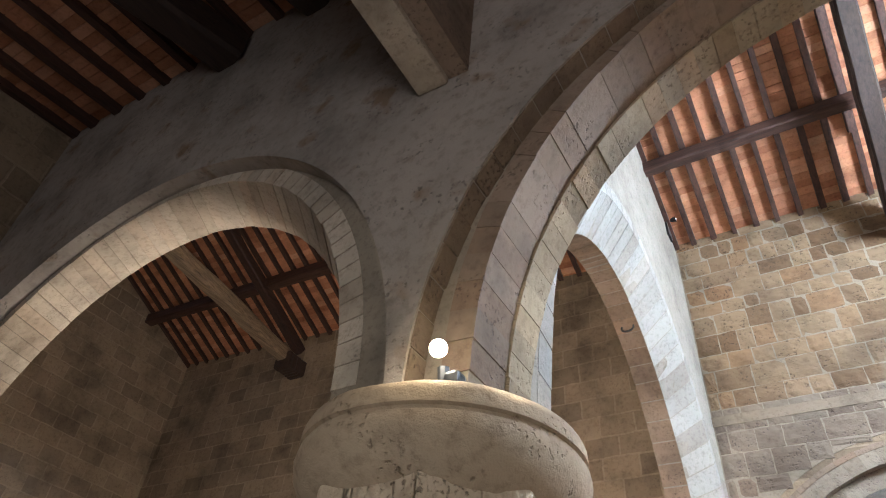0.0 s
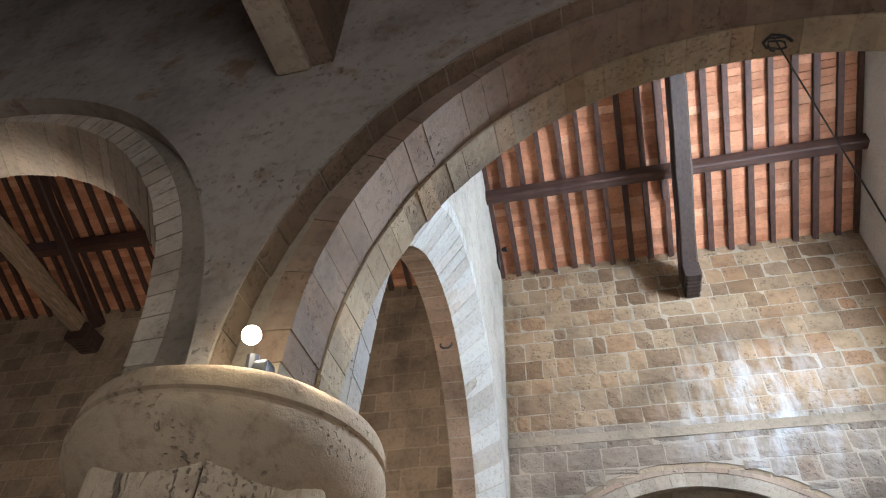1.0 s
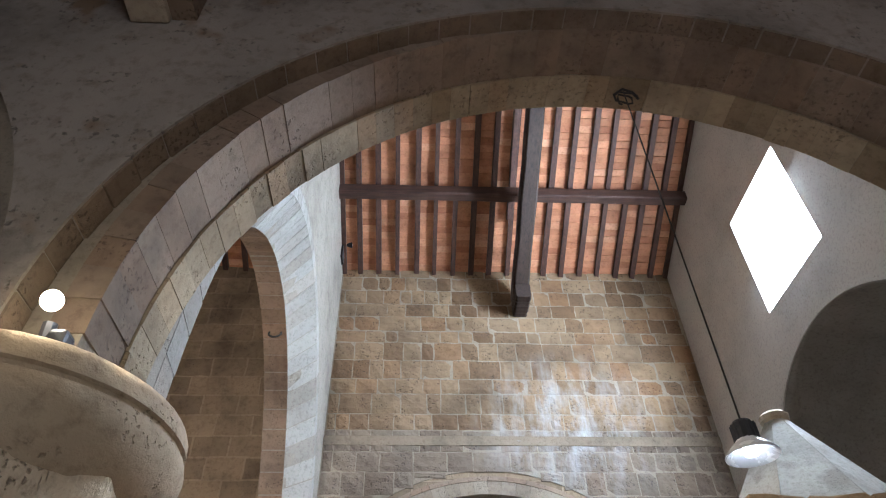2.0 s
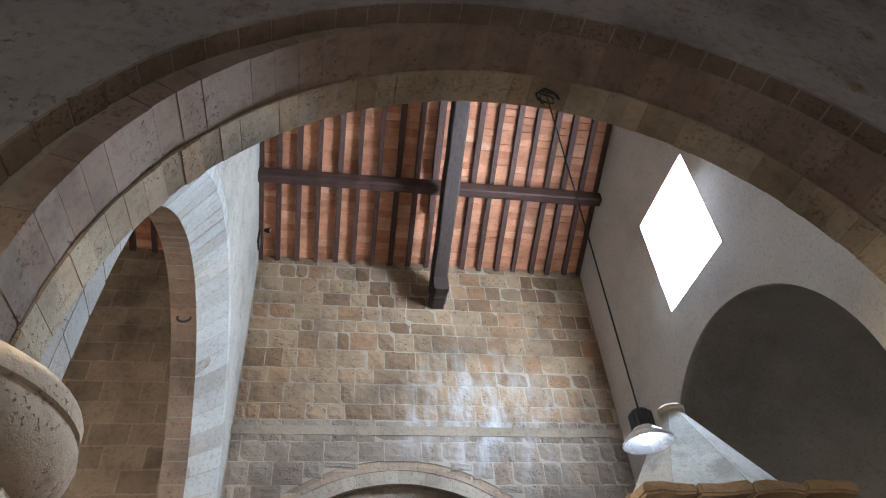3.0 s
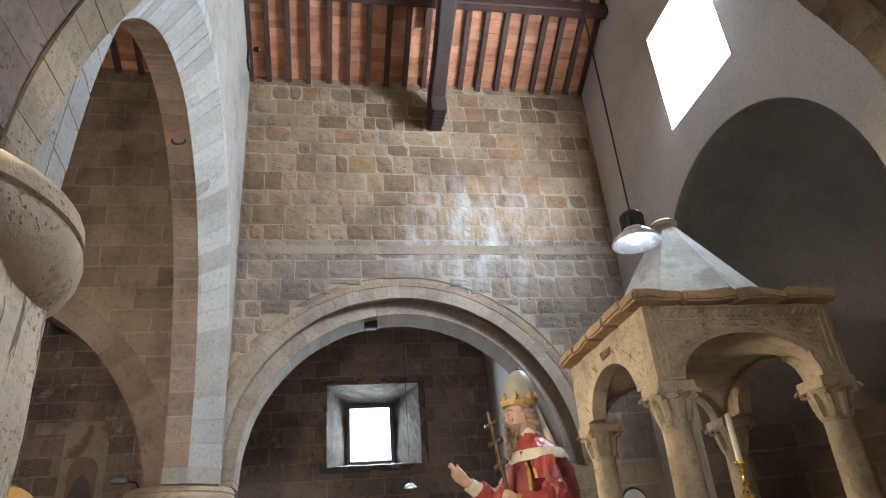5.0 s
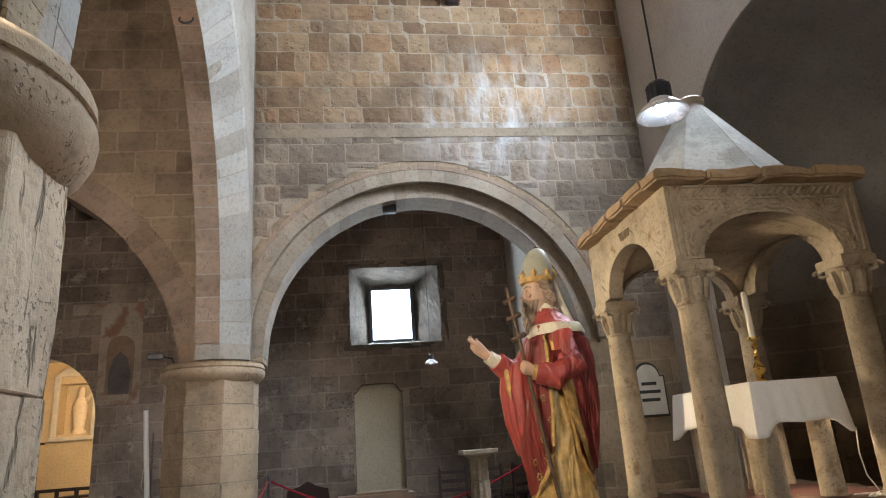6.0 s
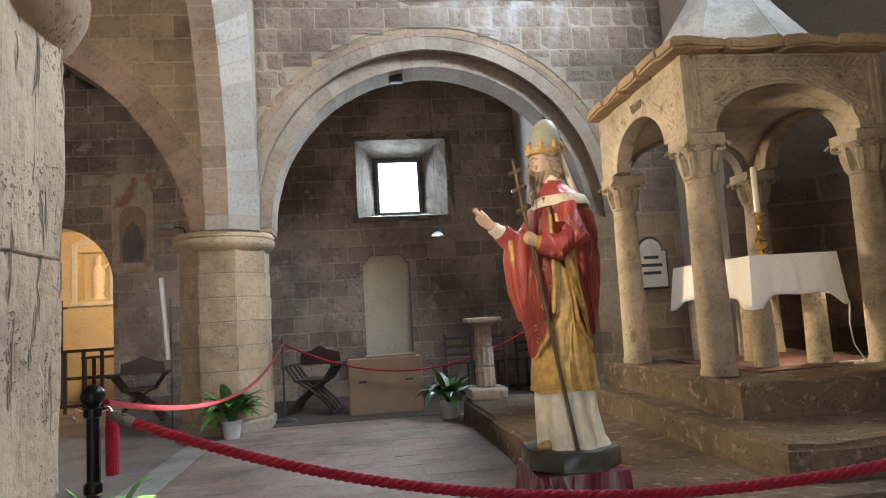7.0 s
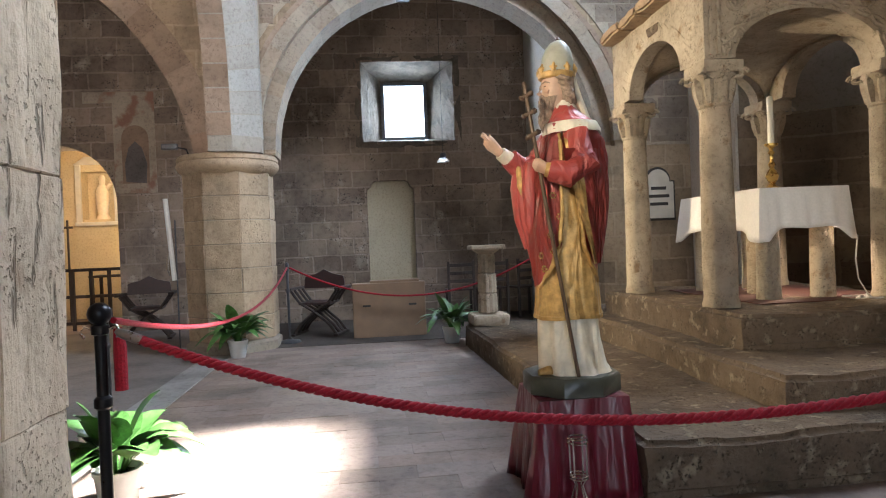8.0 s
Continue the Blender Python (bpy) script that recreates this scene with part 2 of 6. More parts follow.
M_ENDCAP = plain("dull_nickel", (0.30, 0.28, 0.27), 0.3, 1.0, 0.1, bump=0.02)
M_BRASS = plain("aged_brass", (0.62, 0.40, 0.12), 0.3, 1.0, 0.15)
M_ROPE = plain("crimson_rope", (0.27, 0.011, 0.02), 0.8, 0.0, 0.3, 120.0, 0.4, 0.2, 0.05)
M_SATIN = plain("burgundy_satin", (0.12, 0.004, 0.014), 0.40, 0.0, 0.2, 8.0, 0.1, 0.5, 0.05, drape=0.4)
M_LINEN = plain("white_linen", (0.74, 0.70, 0.66), 0.85, 0.0, 0.06, 60.0, 0.15, 0.2, 0.2)
M_WAX = plain("cream_wax", (0.70, 0.64, 0.52), 0.45, 0.0, 0.06)
M_ROBE = plain("painted_red_robe", (0.33, 0.052, 0.04), 0.45, 0.0, 0.25, 9.0, drape=0.9)
M_GOLD = plain("painted_gold_tunic", (0.44, 0.27, 0.085), 0.45, 0.25, 0.35, 30.0, 0.35, drape=0.7)
M_ALB = plain("painted_cream_alb", (0.60, 0.53, 0.40), 0.5, 0.0, 0.15, 20.0, 0.1, drape=0.6)
M_TIARA = plain("painted_olive_tiara", (0.33, 0.32, 0.25), 0.5, 0.0, 0.15)
M_SKIN = plain("painted_face_tone", (0.46, 0.29, 0.19), 0.45, 0.0, 0.15)
M_PLINTH = plain("dark_green_plinth_paint", (0.045, 0.045, 0.03), 0.4, 0.0, 0.3)
M_LEAF = plain("leaf_green", (0.07, 0.16, 0.035), 0.38, 0.0, 0.5, 25.0, 0.1)
M_POT = plain("white_plastic_pot", (0.72, 0.72, 0.70), 0.4, 0.0, 0.04)
M_CARD = plain("brown_cardboard_panel", (0.21, 0.13, 0.075), 0.7, 0.0, 0.15, 5.0)
M_DARKWOOD = wood("dark_chair_wood", (0.032, 0.02, 0.015), "Z")
M_LEATHER = plain("dark_red_leather", (0.03, 0.011, 0.009), 0.5, 0.0, 0.3)
M_DOORFILL = stone("cream_niche_plaster", (0.46, 0.39, 0.27), dark=0.85, light=1.08, fine=30, pits=0.05, bump=0.15)
M_MARBLE = plain("pale_marble_slab", (0.55, 0.50, 0.42), 0.5, 0.0, 0.12, 6.0)
M_INK = plain("dark_lettering", (0.03, 0.025, 0.02), 0.7)
M_FRESCO = stone("faded_fresco_plaster", (0.33, 0.27, 0.20), fine=30, pits=0.3, bump=0.3, stain=(0.24, 0.13, 0.09), stain_at=0.6)
M_FRESCO_BLUE = stone("faded_fresco_dark_blue", (0.12, 0.105, 0.095), fine=30, pits=0.2, bump=0.2)
M_FRESCO_RED = stone("faded_fresco_red", (0.235, 0.155, 0.105), fine=30, pits=0.2, bump=0.2)
M_REVEAL = stone("whitened_window_stone", (0.115, 0.095, 0.072), dark=0.45, light=1.2, big=2.5, fine=20, pits=0.4, bump=0.7)
M_SHADE = plain("enamel_lamp_reflector", (0.8, 0.8, 0.8), 0.25, 0.2, 0.03)
M_GREYMETAL = plain("grey_lamp_body", (0.08, 0.08, 0.085), 0.4, 0.7)
M_CABLE = plain("dark_cable", (0.02, 0.018, 0.016), 0.6)
M_WHITECABLE = plain("white_plastic_cable", (0.62, 0.60, 0.56), 0.5, 0.0, 0.05)
M_BULB = glow("lit_bulb", (1.0, 0.86, 0.6), 5.0)
M_TUBE = glow("white_lamp_tube", (0.85, 0.92, 1.0), 0.5)
M_SKYGLOW = glow("bright_daylight_outside", (0.82, 0.92, 1.0), 2.2)
M_PANE = glow("bright_frosted_glass", (0.70, 0.86, 1.0), 0.5)
M_STATUETTE = plain("pale_painted_plaster", (0.72, 0.58, 0.40), 0.5, 0.0, 0.1)
M_ROOFSTONE = stone("grey_weathered_roof_stone", (0.38, 0.36, 0.32), fine=30, pits=0.4, bump=0.5, stain=(0.27, 0.25, 0.22), stain_at=0.58, piece=0.1)
M_BEARD = plain("painted_brown_hair", (0.26, 0.18, 0.12), 0.6, 0.0, 0.4, 60.0, 0.6)
M_STAFF = plain("dark_brown_gilt_wood", (0.09, 0.055, 0.03), 0.45, 0.2, 0.2)
M_PALEARCH = stone("pale_arch_stone", (0.52, 0.44, 0.34), fine=24, pits=0.45, bump=0.6, piece=0.14)
M_BROWNARCH = stone("brown_arch_stone", (0.27, 0.195, 0.14), fine=18, pit_size=1.1, pits=0.6, bump=0.6, piece=0.16)
M_WHITEARCH = stone("window_lit_arch_stone", (0.34, 0.32, 0.29), dark=0.8, light=1.1, fine=24, pits=0.35, bump=0.7, piece=0.18)
M_FARARCH = stone("dusty_arch_stone", (0.30, 0.245, 0.185), fine=20, pits=0.5, bump=0.7, piece=0.14)
M_STRIP = stone("scraped_brown_stone", (0.22, 0.158, 0.108), fine=22, pits=0.5, bump=1.2, piece=0.05, pit_size=1.1, pit_gate=0.46)
M_LITTUBE = glow("lit_white_strip", (0.9, 0.95, 1.0), 0.8)
M_STRING = stone("ochre_plaster_band", (0.26, 0.20, 0.14), fine=26, pits=0.3, bump=0.4)
M_CARPET = plain("red_brown_carpet", (0.07, 0.022, 0.016), 0.9)

# ---- mesh helpers ----


def part(name, bm, material, parent=None, label=""):
    me = bpy.data.meshes.new(name)
    bmesh.ops.recalc_face_normals(bm, faces=bm.faces)
    bm.to_mesh(me)
    bm.free()
    for m in material if isinstance(material, (list, tuple)) else [material]:
        me.materials.append(m)
    ob = new(name, me)
    if parent:
        ob.parent = parent
    return tagged(ob, label)


def thing(name, at=(0, 0, 0), rz=0, label="", category="", group="", kind=""):
    ob = new(name)
    ob.matrix_world = pose(*at, 0, 0, rz)
    return tagged(ob, label, category, group, kind)


def smooth(ob, angle=40):
    me = ob.data
    me.polygons.foreach_set("use_smooth", [True] * len(me.polygons))
    me.set_sharp_from_angle(angle=radians(angle))
    return ob


def box(bm, x0, x1, y0, y1, z0, z1, bevel=0.0):
    r = bmesh.ops.create_cube(bm, size=1, matrix=Matrix.Translation(((x0 + x1) / 2, (y0 + y1) / 2, (z0 + z1) / 2)) @ Matrix.Diagonal((x1 - x0, y1 - y0, z1 - z0, 1)))
    if bevel:
        es = list({e for v in r["verts"] for e in v.link_edges})
        bmesh.ops.bevel(bm, geom=es, offset=bevel, segments=2, affect="EDGES", profile=0.6)
    return bm


def boxed(*a, bevel=0.0):
    return box(bmesh.new(), *a, bevel=bevel)


def lathe(bm, profile, n=24, at=(0, 0, 0), squash=1.0, cap=True, phase=0.0):
    """Turned shape from (radius, height) pairs."""
    rings = []
    for r, z in profile:
        rings.append([bm.verts.new((at[0] + r * math.cos(2 * math.pi * (i + phase) / n), at[1] + r * squash * math.sin(2 * math.pi * (i + phase) / n), at[2] + z)) for i in range(n)])
    for a, b in zip(rings, rings[1:]):
        for i in range(n):
            bm.faces.new((a[i], a[(i + 1) % n], b[(i + 1) % n], b[i]))
    if cap:
        bm.faces.new(rings[0][::-1])
        bm.faces.new(rings[-1])
    return bm


def tube(bm, pts, r, n=8, taper=None):
    """A round bar along a line of points."""
    rings = []
    pts = [Vector(p) for p in pts]
    for i, p in enumerate(pts):
        d = (pts[min(i + 1, len(pts) - 1)] - pts[max(i - 1, 0)]).normalized()
        a = d.cross(Vector((0, 0, 1)) if abs(d.z) < 0.95 else Vector((1, 0, 0))).normalized()
        b = d.cross(a)
        rr = r if taper is None else r * taper[i]
        rings.append([bm.verts.new(p + a * rr * math.cos(2 * math.pi * k / n) + b * rr * math.sin(2 * math.pi * k / n)) for k in range(n)])
    for a, b in zip(rings, rings[1:]):
        for k in range(n):
            bm.faces.new((a[k], a[(k + 1) % n], b[(k + 1) % n], b[k]))
    bm.faces.new(rings[0][::-1])
    bm.faces.new(rings[-1])
    return bm


def extrude_outline(outline, axis, a, b):
    """Solid slab: outline of (u, z) pairs; axis 'y' means u is x and the slab runs from y=a to y=b, axis 'x' the other way."""
    bm = bmesh.new()
    put = (lambda u, z, w: (u, w, z)) if axis == "y" else (lambda u, z, w: (w, u, z))
    f = [bm.verts.new(put(u, z, a)) for u, z in outline]
    g = [bm.verts.new(put(u, z, b)) for u, z in outline]
    bm.faces.new(f)
    bm.faces.new(g[::-1])
    n = len(f)
    for i in range(n):
        bm.faces.new((f[i], g[i], g[(i + 1) % n], f[(i + 1) % n]))
    bm.normal_update()
    bmesh.ops.triangulate(bm, faces=[q for q in bm.faces if len(q.verts) > 4])
    return bm


def arc(c, zc, rx, rz, a0, a1, n):
    return [(c + rx * math.cos(radians(a0 + (a1 - a0) * i / n)), zc + rz * math.sin(radians(a0 + (a1 - a0) * i / n))) for i in range(n + 1)]


def arched_wall(u0, u1, z0, z1, openings, seg=40):
    """Outline of a wall with openings down to z0: (centre, spring height, rx, rz)."""
    out = [(u0, z0)]
    for c, zs, rx, rz in sorted(openings):
        if c - rx <= u0:
            out = []
        a = arc(c, zs, rx, rz, 180, 0, seg)
        out += [(a[0][0], z0)] + a + [(a[-1][0], z0)]
    out += [(u1, z0), (u1, z1), (u0, z1)]
    return out


def ring(c, zs, rx, rz, h, seg=40, foot=None):
    """Outline of an arch band of height h, with legs down to foot."""
    inner = arc(c, zs, rx, rz, 180, 0, seg)
    outer = arc(c, zs, rx + h, rz + h, 0, 180, seg)
    if foot is not None:
        inner = [(inner[0][0], foot)] + inner + [(inner[-1][0], foot)]
        outer = [(outer[0][0], foot)] + outer + [(outer[-1][0], foot)]
    return inner + outer

# ---- large structure ----
CAP = 2.33                       # top of the capitals
NAVE = (0.905, 2.5)              # centre and spring height of the nave arch
XL, XR = -1.21, 4.14             # faces of the bay's side walls
YF = 7.96                        # face of the far wall
EAVE, SLOPE = 8.2, 0.47


def joined(bms):
    out = bmesh.new()
    for b in bms:
        me = bpy.data.meshes.new("tmp")
        b.to_mesh(me)
        b.free()
        out.from_mesh(me)
        bpy.data.meshes.remove(me)
    return out


def structure(name, bm, mat, label, category="wall"):
    return tagged(part(name, bm, mat), label, category, "", "structure")


# floor: one sheet
structure("floor", boxed(-13.2, 8.0, -7.0, 15.0, -0.3, 0.0), M_FLOOR, "worn pale stone church floor with scattered dirt", "floor")
structure("floor_aisle", boxed(-12.4, -1.90, 2.2, 10.6, 0.0, 0.004), M_DARKFLOOR, "dark worn paving of the side aisle", "floor")
# dark sheet over the floor: the chapel's deep shade put into the colour
structure("floor_chapel", boxed(-1.60, 2.66, 8.0, 10.6, 0.0, 0.005), M_BACKFLOOR, "floor of the chapel behind the arch, coloured dark for its shade", "floor")
structure("threshold", boxed(-1.90, -1.61, 2.7, 7.6, 0.0, 0.012, bevel=0.004), M_THRESHOLD, "flat grey stone threshold strip in the floor", "trim")

# transverse wall with the nave arch and the aisle arch, in three stepped orders
SIDE_FRONT = (-3.63, 2.55, 1.96, 1.96)   # splayed ring of the side arch, front and back
NAVE_RIM = (0.87, 2.42, 2.115, 2.04)      # outer order of the nave arch
SIDE_BACK = (-3.95, 2.66, 1.97, 1.97)


def lofted(o1, o2, axis, a, b):
    """A slab whose outline changes from o1 at a to o2 at b (same number of points)."""
    bm = extrude_outline(o1, axis, a, b)
    put = (lambda u, z: (u, b, z)) if axis == "y" else (lambda u, z: (b, u, z))
    bm.verts.ensure_lookup_table()
    for v, (u, z) in zip(bm.verts[len(o1):], o2):
        v.co = put(u, z)
    return bm


core = lofted(arched_wall(-6.6, 4.4, CAP, 11.4, [SIDE_FRONT, (NAVE[0], NAVE[1], 1.956, 1.956)], 64), arched_wall(-6.6, 4.4, CAP, 11.4, [SIDE_BACK, (NAVE[0], NAVE[1], 1.944, 1.944)], 64), "y", 1.57, 2.03)
layers = [extrude_outline(arched_wall(-6.6, 4.4, CAP, 11.4, [(-3.57, 2.34, 2.25, 2.21), NAVE_RIM], 64), "y", 1.45, 1.57)]
structure("wall_arch_core", core, M_MORTAR, "pale plastered inner rings of the stepped arches")
layers.append(boxed(-13.0, -6.6, 1.45, 2.03, 0, 11.4))
layers.append(boxed(-6.6, -6.2, 1.45, 2.03, 0, CAP))
layers.append(boxed(2.88, 4.4, 1.45, 2.03, 0, CAP))
wall_transverse = structure("wall_transverse", joined(layers), M_WALL, "pitted plastered stone wall pierced by two stepped arches")

# far wall with the chapel arch and the aisle arch
FAR = (0.93, 2.4)
AISLE = (-4.95, 1.93, 2.98)
a2 = math.degrees(math.asin((CAP - AISLE[1]) / AISLE[2]))


def far_outline(r):
    o = arc(AISLE[0], AISLE[1], AISLE[2], AISLE[2], 180 - a2, a2, 40)
    o += [(FAR[0] - r, CAP)] + arc(FAR[0], FAR[1], r, r, 180, 0, 40) + [(FAR[0] + r, CAP), (4.4, CAP), (4.4, 9.4), (o[0][0] - 0.0, 9.4)]
    return o


fl = [extrude_outline(far_outline(2.21), "y", YF + 0.02, YF + 0.14), extrude_outline(far_outline(2.02), "y", YF + 0.14, YF + 0.62),
      boxed(-13.0, -7.75, YF + 0.02, YF + 0.62, 0, 9.4), boxed(2.94, 4.4, YF + 0.02, YF + 0.62, 0, CAP)]
wall_far = structure("wall_far", joined(fl), M_BROWN, "brown coursed stone wall with two round arches")

# arcade wall between the pillars
ARC = (5.3, 2.5, 2.32, 3.45)     # inner ring: centre, spring height, half width, rise
SPLAY = (5.25, 2.5, 2.58, 3.80)  # where the splayed ring meets the wall face
XM = XL - 0.29                   # plane between the splayed and the straight ring

al = [lofted(arched_wall(2.03, YF + 0.02, CAP, 11.2, [SPLAY]), arched_wall(2.03, YF + 0.02, CAP, 11.2, [ARC]), "x", XL, XM),
      extrude_outline(arched_wall(2.03, YF + 0.02, CAP, 11.2, [ARC]), "x", XM, XL - 0.56)]
wall_arcade = structure("wall_arcade", joined(al), M_WHITE, "pale limewashed arcade wall over a tall round arch")

# apse wall with its window and the apse
APSE = (5.2, 3.6, 1.74)
WIN = (4.55, 5.86, 5.9, 7.38)
rl = [extrude_outline(arched_wall(2.03, YF + 0.62, 0, 5.5, [(APSE[0], APSE[1], APSE[2], APSE[2])]), "x", XR, XR + 0.06),
      boxed(XR, XR + 0.12, 2.03, YF + 0.62, 5.5, WIN[2]), boxed(XR, XR + 0.12, 2.03, YF + 0.62, WIN[3], 11.4),
      boxed(XR, XR + 0.12, 2.03, WIN[0], WIN[2], WIN[3]), boxed(XR, XR + 0.12, WIN[1], YF + 0.62, WIN[2], WIN[3])]
wall_apse = structure("wall_apse", joined(rl), M_PLASTER, "smooth grey plastered wall with a bare window opening above the apse")
M_APSE = stone("brown_apse_plaster", (0.29, 0.26, 0.225), dark=0.75, light=1.15, fine=30, pits=0.15, bump=0.3)
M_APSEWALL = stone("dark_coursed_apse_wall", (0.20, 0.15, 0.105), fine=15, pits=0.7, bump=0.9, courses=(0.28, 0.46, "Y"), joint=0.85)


def apse_shell(name, prof, mat, label, tip=False):
    bm = bmesh.new()
    rows_ = [[bm.verts.new((XR + 0.015 + r * math.cos(radians(-90 + 180 * i / 28)), APSE[0] + r * math.sin(radians(-90 + 180 * i / 28)), z)) for i in range(29)] for r, z in prof]
    for a, b in zip(rows_, rows_[1:]):
        for i in range(28):
            bm.faces.new((a[i], a[i + 1], b[i + 1], b[i]))
    if tip:
        top = bm.verts.new((XR + 0.015, APSE[0], APSE[1] + APSE[2]))
        for i in range(28):
            bm.faces.new((rows_[-1][i], rows_[-1][i + 1], top))
    ob = structure(name, bm, mat, label)
    sol = ob.modifiers.new("thick", "SOLIDIFY")
    sol.thickness, sol.offset = 0.3, 1.0
    return smooth(ob)


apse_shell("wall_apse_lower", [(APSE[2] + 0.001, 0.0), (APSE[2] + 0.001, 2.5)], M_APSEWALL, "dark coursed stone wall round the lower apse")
apse_shell("apse", [(APSE[2] + 0.004, 2.5), (APSE[2] + 0.004, APSE[1])] + [(APSE[2] * math.cos(radians(a)), APSE[1] + APSE[2] * math.sin(radians(a))) for a in range(9, 90, 9)], M_APSE, "rounded apse with a dim brown plastered half dome", True)

# back space behind the far arch: wall with window, niche and chapel door
YB = 10.6
BW = (-0.04, 1.46, 2.86, 4.15)   # window splay at the wall face
BG = (0.30, 1.04, 2.95, 3.89)    # glazed opening
DOOR = (-4.78, 2.0, 0.92)
NI = (-0.01, 0.75, 0.55, 2.1)


def backwall():
    b = [extrude_outline(arched_wall(-7.5, -2.0, 0, 5.6, [(DOOR[0], DOOR[1], DOOR[2], DOOR[2])]), "y", YB, YB + 0.6)]
    for x0, x1, z0, z1 in ((-2.0, BW[0], 0.0, 5.6), (BW[1], 2.75, 0.0, 5.6), (BW[0], BW[1], BW[3], 5.6), (BW[0], BW[1], NI[3] + 0.14, BW[2]),
                           (NI[1], BW[1], 0, NI[3] + 0.14), (BW[0], NI[0], 0, NI[3] + 0.14), (NI[0], NI[1], 0, NI[2])):
        if x1 - x0 > 0.001:
            b.append(boxed(x0, x1, YB, YB + 0.6, z0, z1))
    o = [(NI[0], NI[3] - 0.02), (NI[0] + 0.06, NI[3] + 0.03), (NI[0] + 0.09, NI[3] + 0.1), (NI[0] + 0.16, NI[3] + 0.13), (NI[1] - 0.16, NI[3] + 0.13), (NI[1] - 0.09, NI[3] + 0.1), (NI[1] - 0.06, NI[3] + 0.03), (NI[1], NI[3] - 0.02), (NI[1], NI[3] + 0.14), (NI[0], NI[3] + 0.14)]
    b.append(extrude_outline(o, "y", YB, YB + 0.2))
    return joined(b)


wall_back = structure("wall_back", backwall(), M_BACK, "damp dark stone wall of the chapel behind the arch")
structure("niche_panel", boxed(NI[0], NI[1], YB + 0.13, YB + 0.3, NI[2], NI[3] + 0.14), M_DOORFILL, "cream plastered walled-up doorway with a shaped head", "wall panel")

window_1 = thing("window_1", (0, 0, 0), 0, "deep whitened stone window recess with one bright pane", "window", "", "structure")
for nm, q in (("sill", ((BW[0], YB, BW[2]), (BW[1], YB, BW[2]), (BG[1], YB + 0.45, BG[2]), (BG[0], YB + 0.45, BG[2]))),
              ("lintel", ((BW[0], YB, BW[3]), (BW[1], YB, BW[3]), (BG[1], YB + 0.45, BG[3]), (BG[0], YB + 0.45, BG[3]))),
              ("jamb", ((BW[0], YB, BW[2]), (BW[0], YB, BW[3]), (BG[0], YB + 0.45, BG[3]), (BG[0], YB + 0.45, BG[2]))),
              ("jamb", ((BW[1], YB, BW[2]), (BW[1], YB, BW[3]), (BG[1], YB + 0.45, BG[3]), (BG[1], YB + 0.45, BG[2])))):
    bm = bmesh.new()
    ce = Vector(((BW[0] + BW[1]) / 2, YB, (BW[2] + BW[3]) / 2))
    f = [bm.verts.new(Vector(v)) for v in q]
    g = [bm.verts.new(Vector(v) + (Vector(v) - ce).normalized() * 0.12 * Vector((1, 0, 1)).length / 1.2) for v in q]
    bm.faces.new(f)
    bm.faces.new(g[::-1])
    for i in range(4):
        bm.faces.new((f[i], g[i], g[(i + 1) % 4], f[(i + 1) % 4]))
    bmesh.ops.subdivide_edges(bm, edges=bm.edges[:], cuts=9, use_grid_fill=True)
    for v in bm.verts:
        if v.co.y < YB + 0.4:
            v.co += noise.noise_vector(v.co * 9) * 0.022
    part(nm, bm, M_REVEAL, window_1)
for nm, bx in (("window_frame", (BG[0] - 0.02, BG[0] + 0.04, BG[2], BG[3])), ("window_frame", (BG[1] - 0.04, BG[1] + 0.02, BG[2], BG[3])),
               ("window_frame", (BG[0] + 0.04, BG[1] - 0.04, BG[3] - 0.04, BG[3] + 0.02)), ("window_frame", (BG[0] + 0.04, BG[1] - 0.04, BG[2] - 0.02, BG[2] + 0.04))):
    part(nm, boxed(bx[0], bx[1], YB + 0.38, YB + 0.44, bx[2], bx[3], bevel=0.006), M_GREYMETAL, window_1)
structure("wall_back_side", boxed(2.66, 3.0, YF + 0.62, YB, 0, 5.6), M_PLASTER, "pale plastered side wall of the back chapel")
structure("wall_back_far_side", boxed(-7.6, -7.5, YF + 0.62, YB, 0, 5.6), M_BACK, "dark stone end wall of the back chapel")
structure("ceiling_back", boxed(-7.5, 3.0, YF + 0.62, YB, 5.4, 5.6), M_BACK, "dark flat ceiling of the back chapel", "ceiling")

# lit side chapel behind the arched doorway
cl = [boxed(-7.4, -7.2, YB + 0.6, 13.4, 0, 3.8), boxed(-2.9, -2.7, YB + 0.6, 13.4, 0, 3.8)]
structure("wall_chapel_sides", joined(cl), M_OCHRE, "warm ochre plastered chapel side walls")
CN = (-5.45, -4.85, 1.90, 2.82)
cb = [boxed(-7.4, CN[0], 13.2, 13.6, 0, 3.8), boxed(CN[1], -2.7, 13.2, 13.6, 0, 3.8), boxed(CN[0], CN[1], 13.2, 13.6, 0, CN[2]), boxed(CN[0], CN[1], 13.2, 13.6, CN[3], 3.8), boxed(CN[0], CN[1], 13.5, 13.6, CN[2], CN[3])]
wall_chapel = structure("wall_chapel", joined(cb), M_OCHRE, "warm ochre plastered chapel wall with a statue niche")
bm = extrude_outline([(-7.3, 3.0)] + arc(-5.05, 2.4, 2.2, 1.0, 180, 0, 24) + [(-2.8, 3.0), (-2.8, 3.9), (-7.3, 3.9)], "y", YB + 0.6, 13.2)
structure("ceiling_chapel", bm, M_OCHRE, "curved ochre chapel vault", "ceiling")

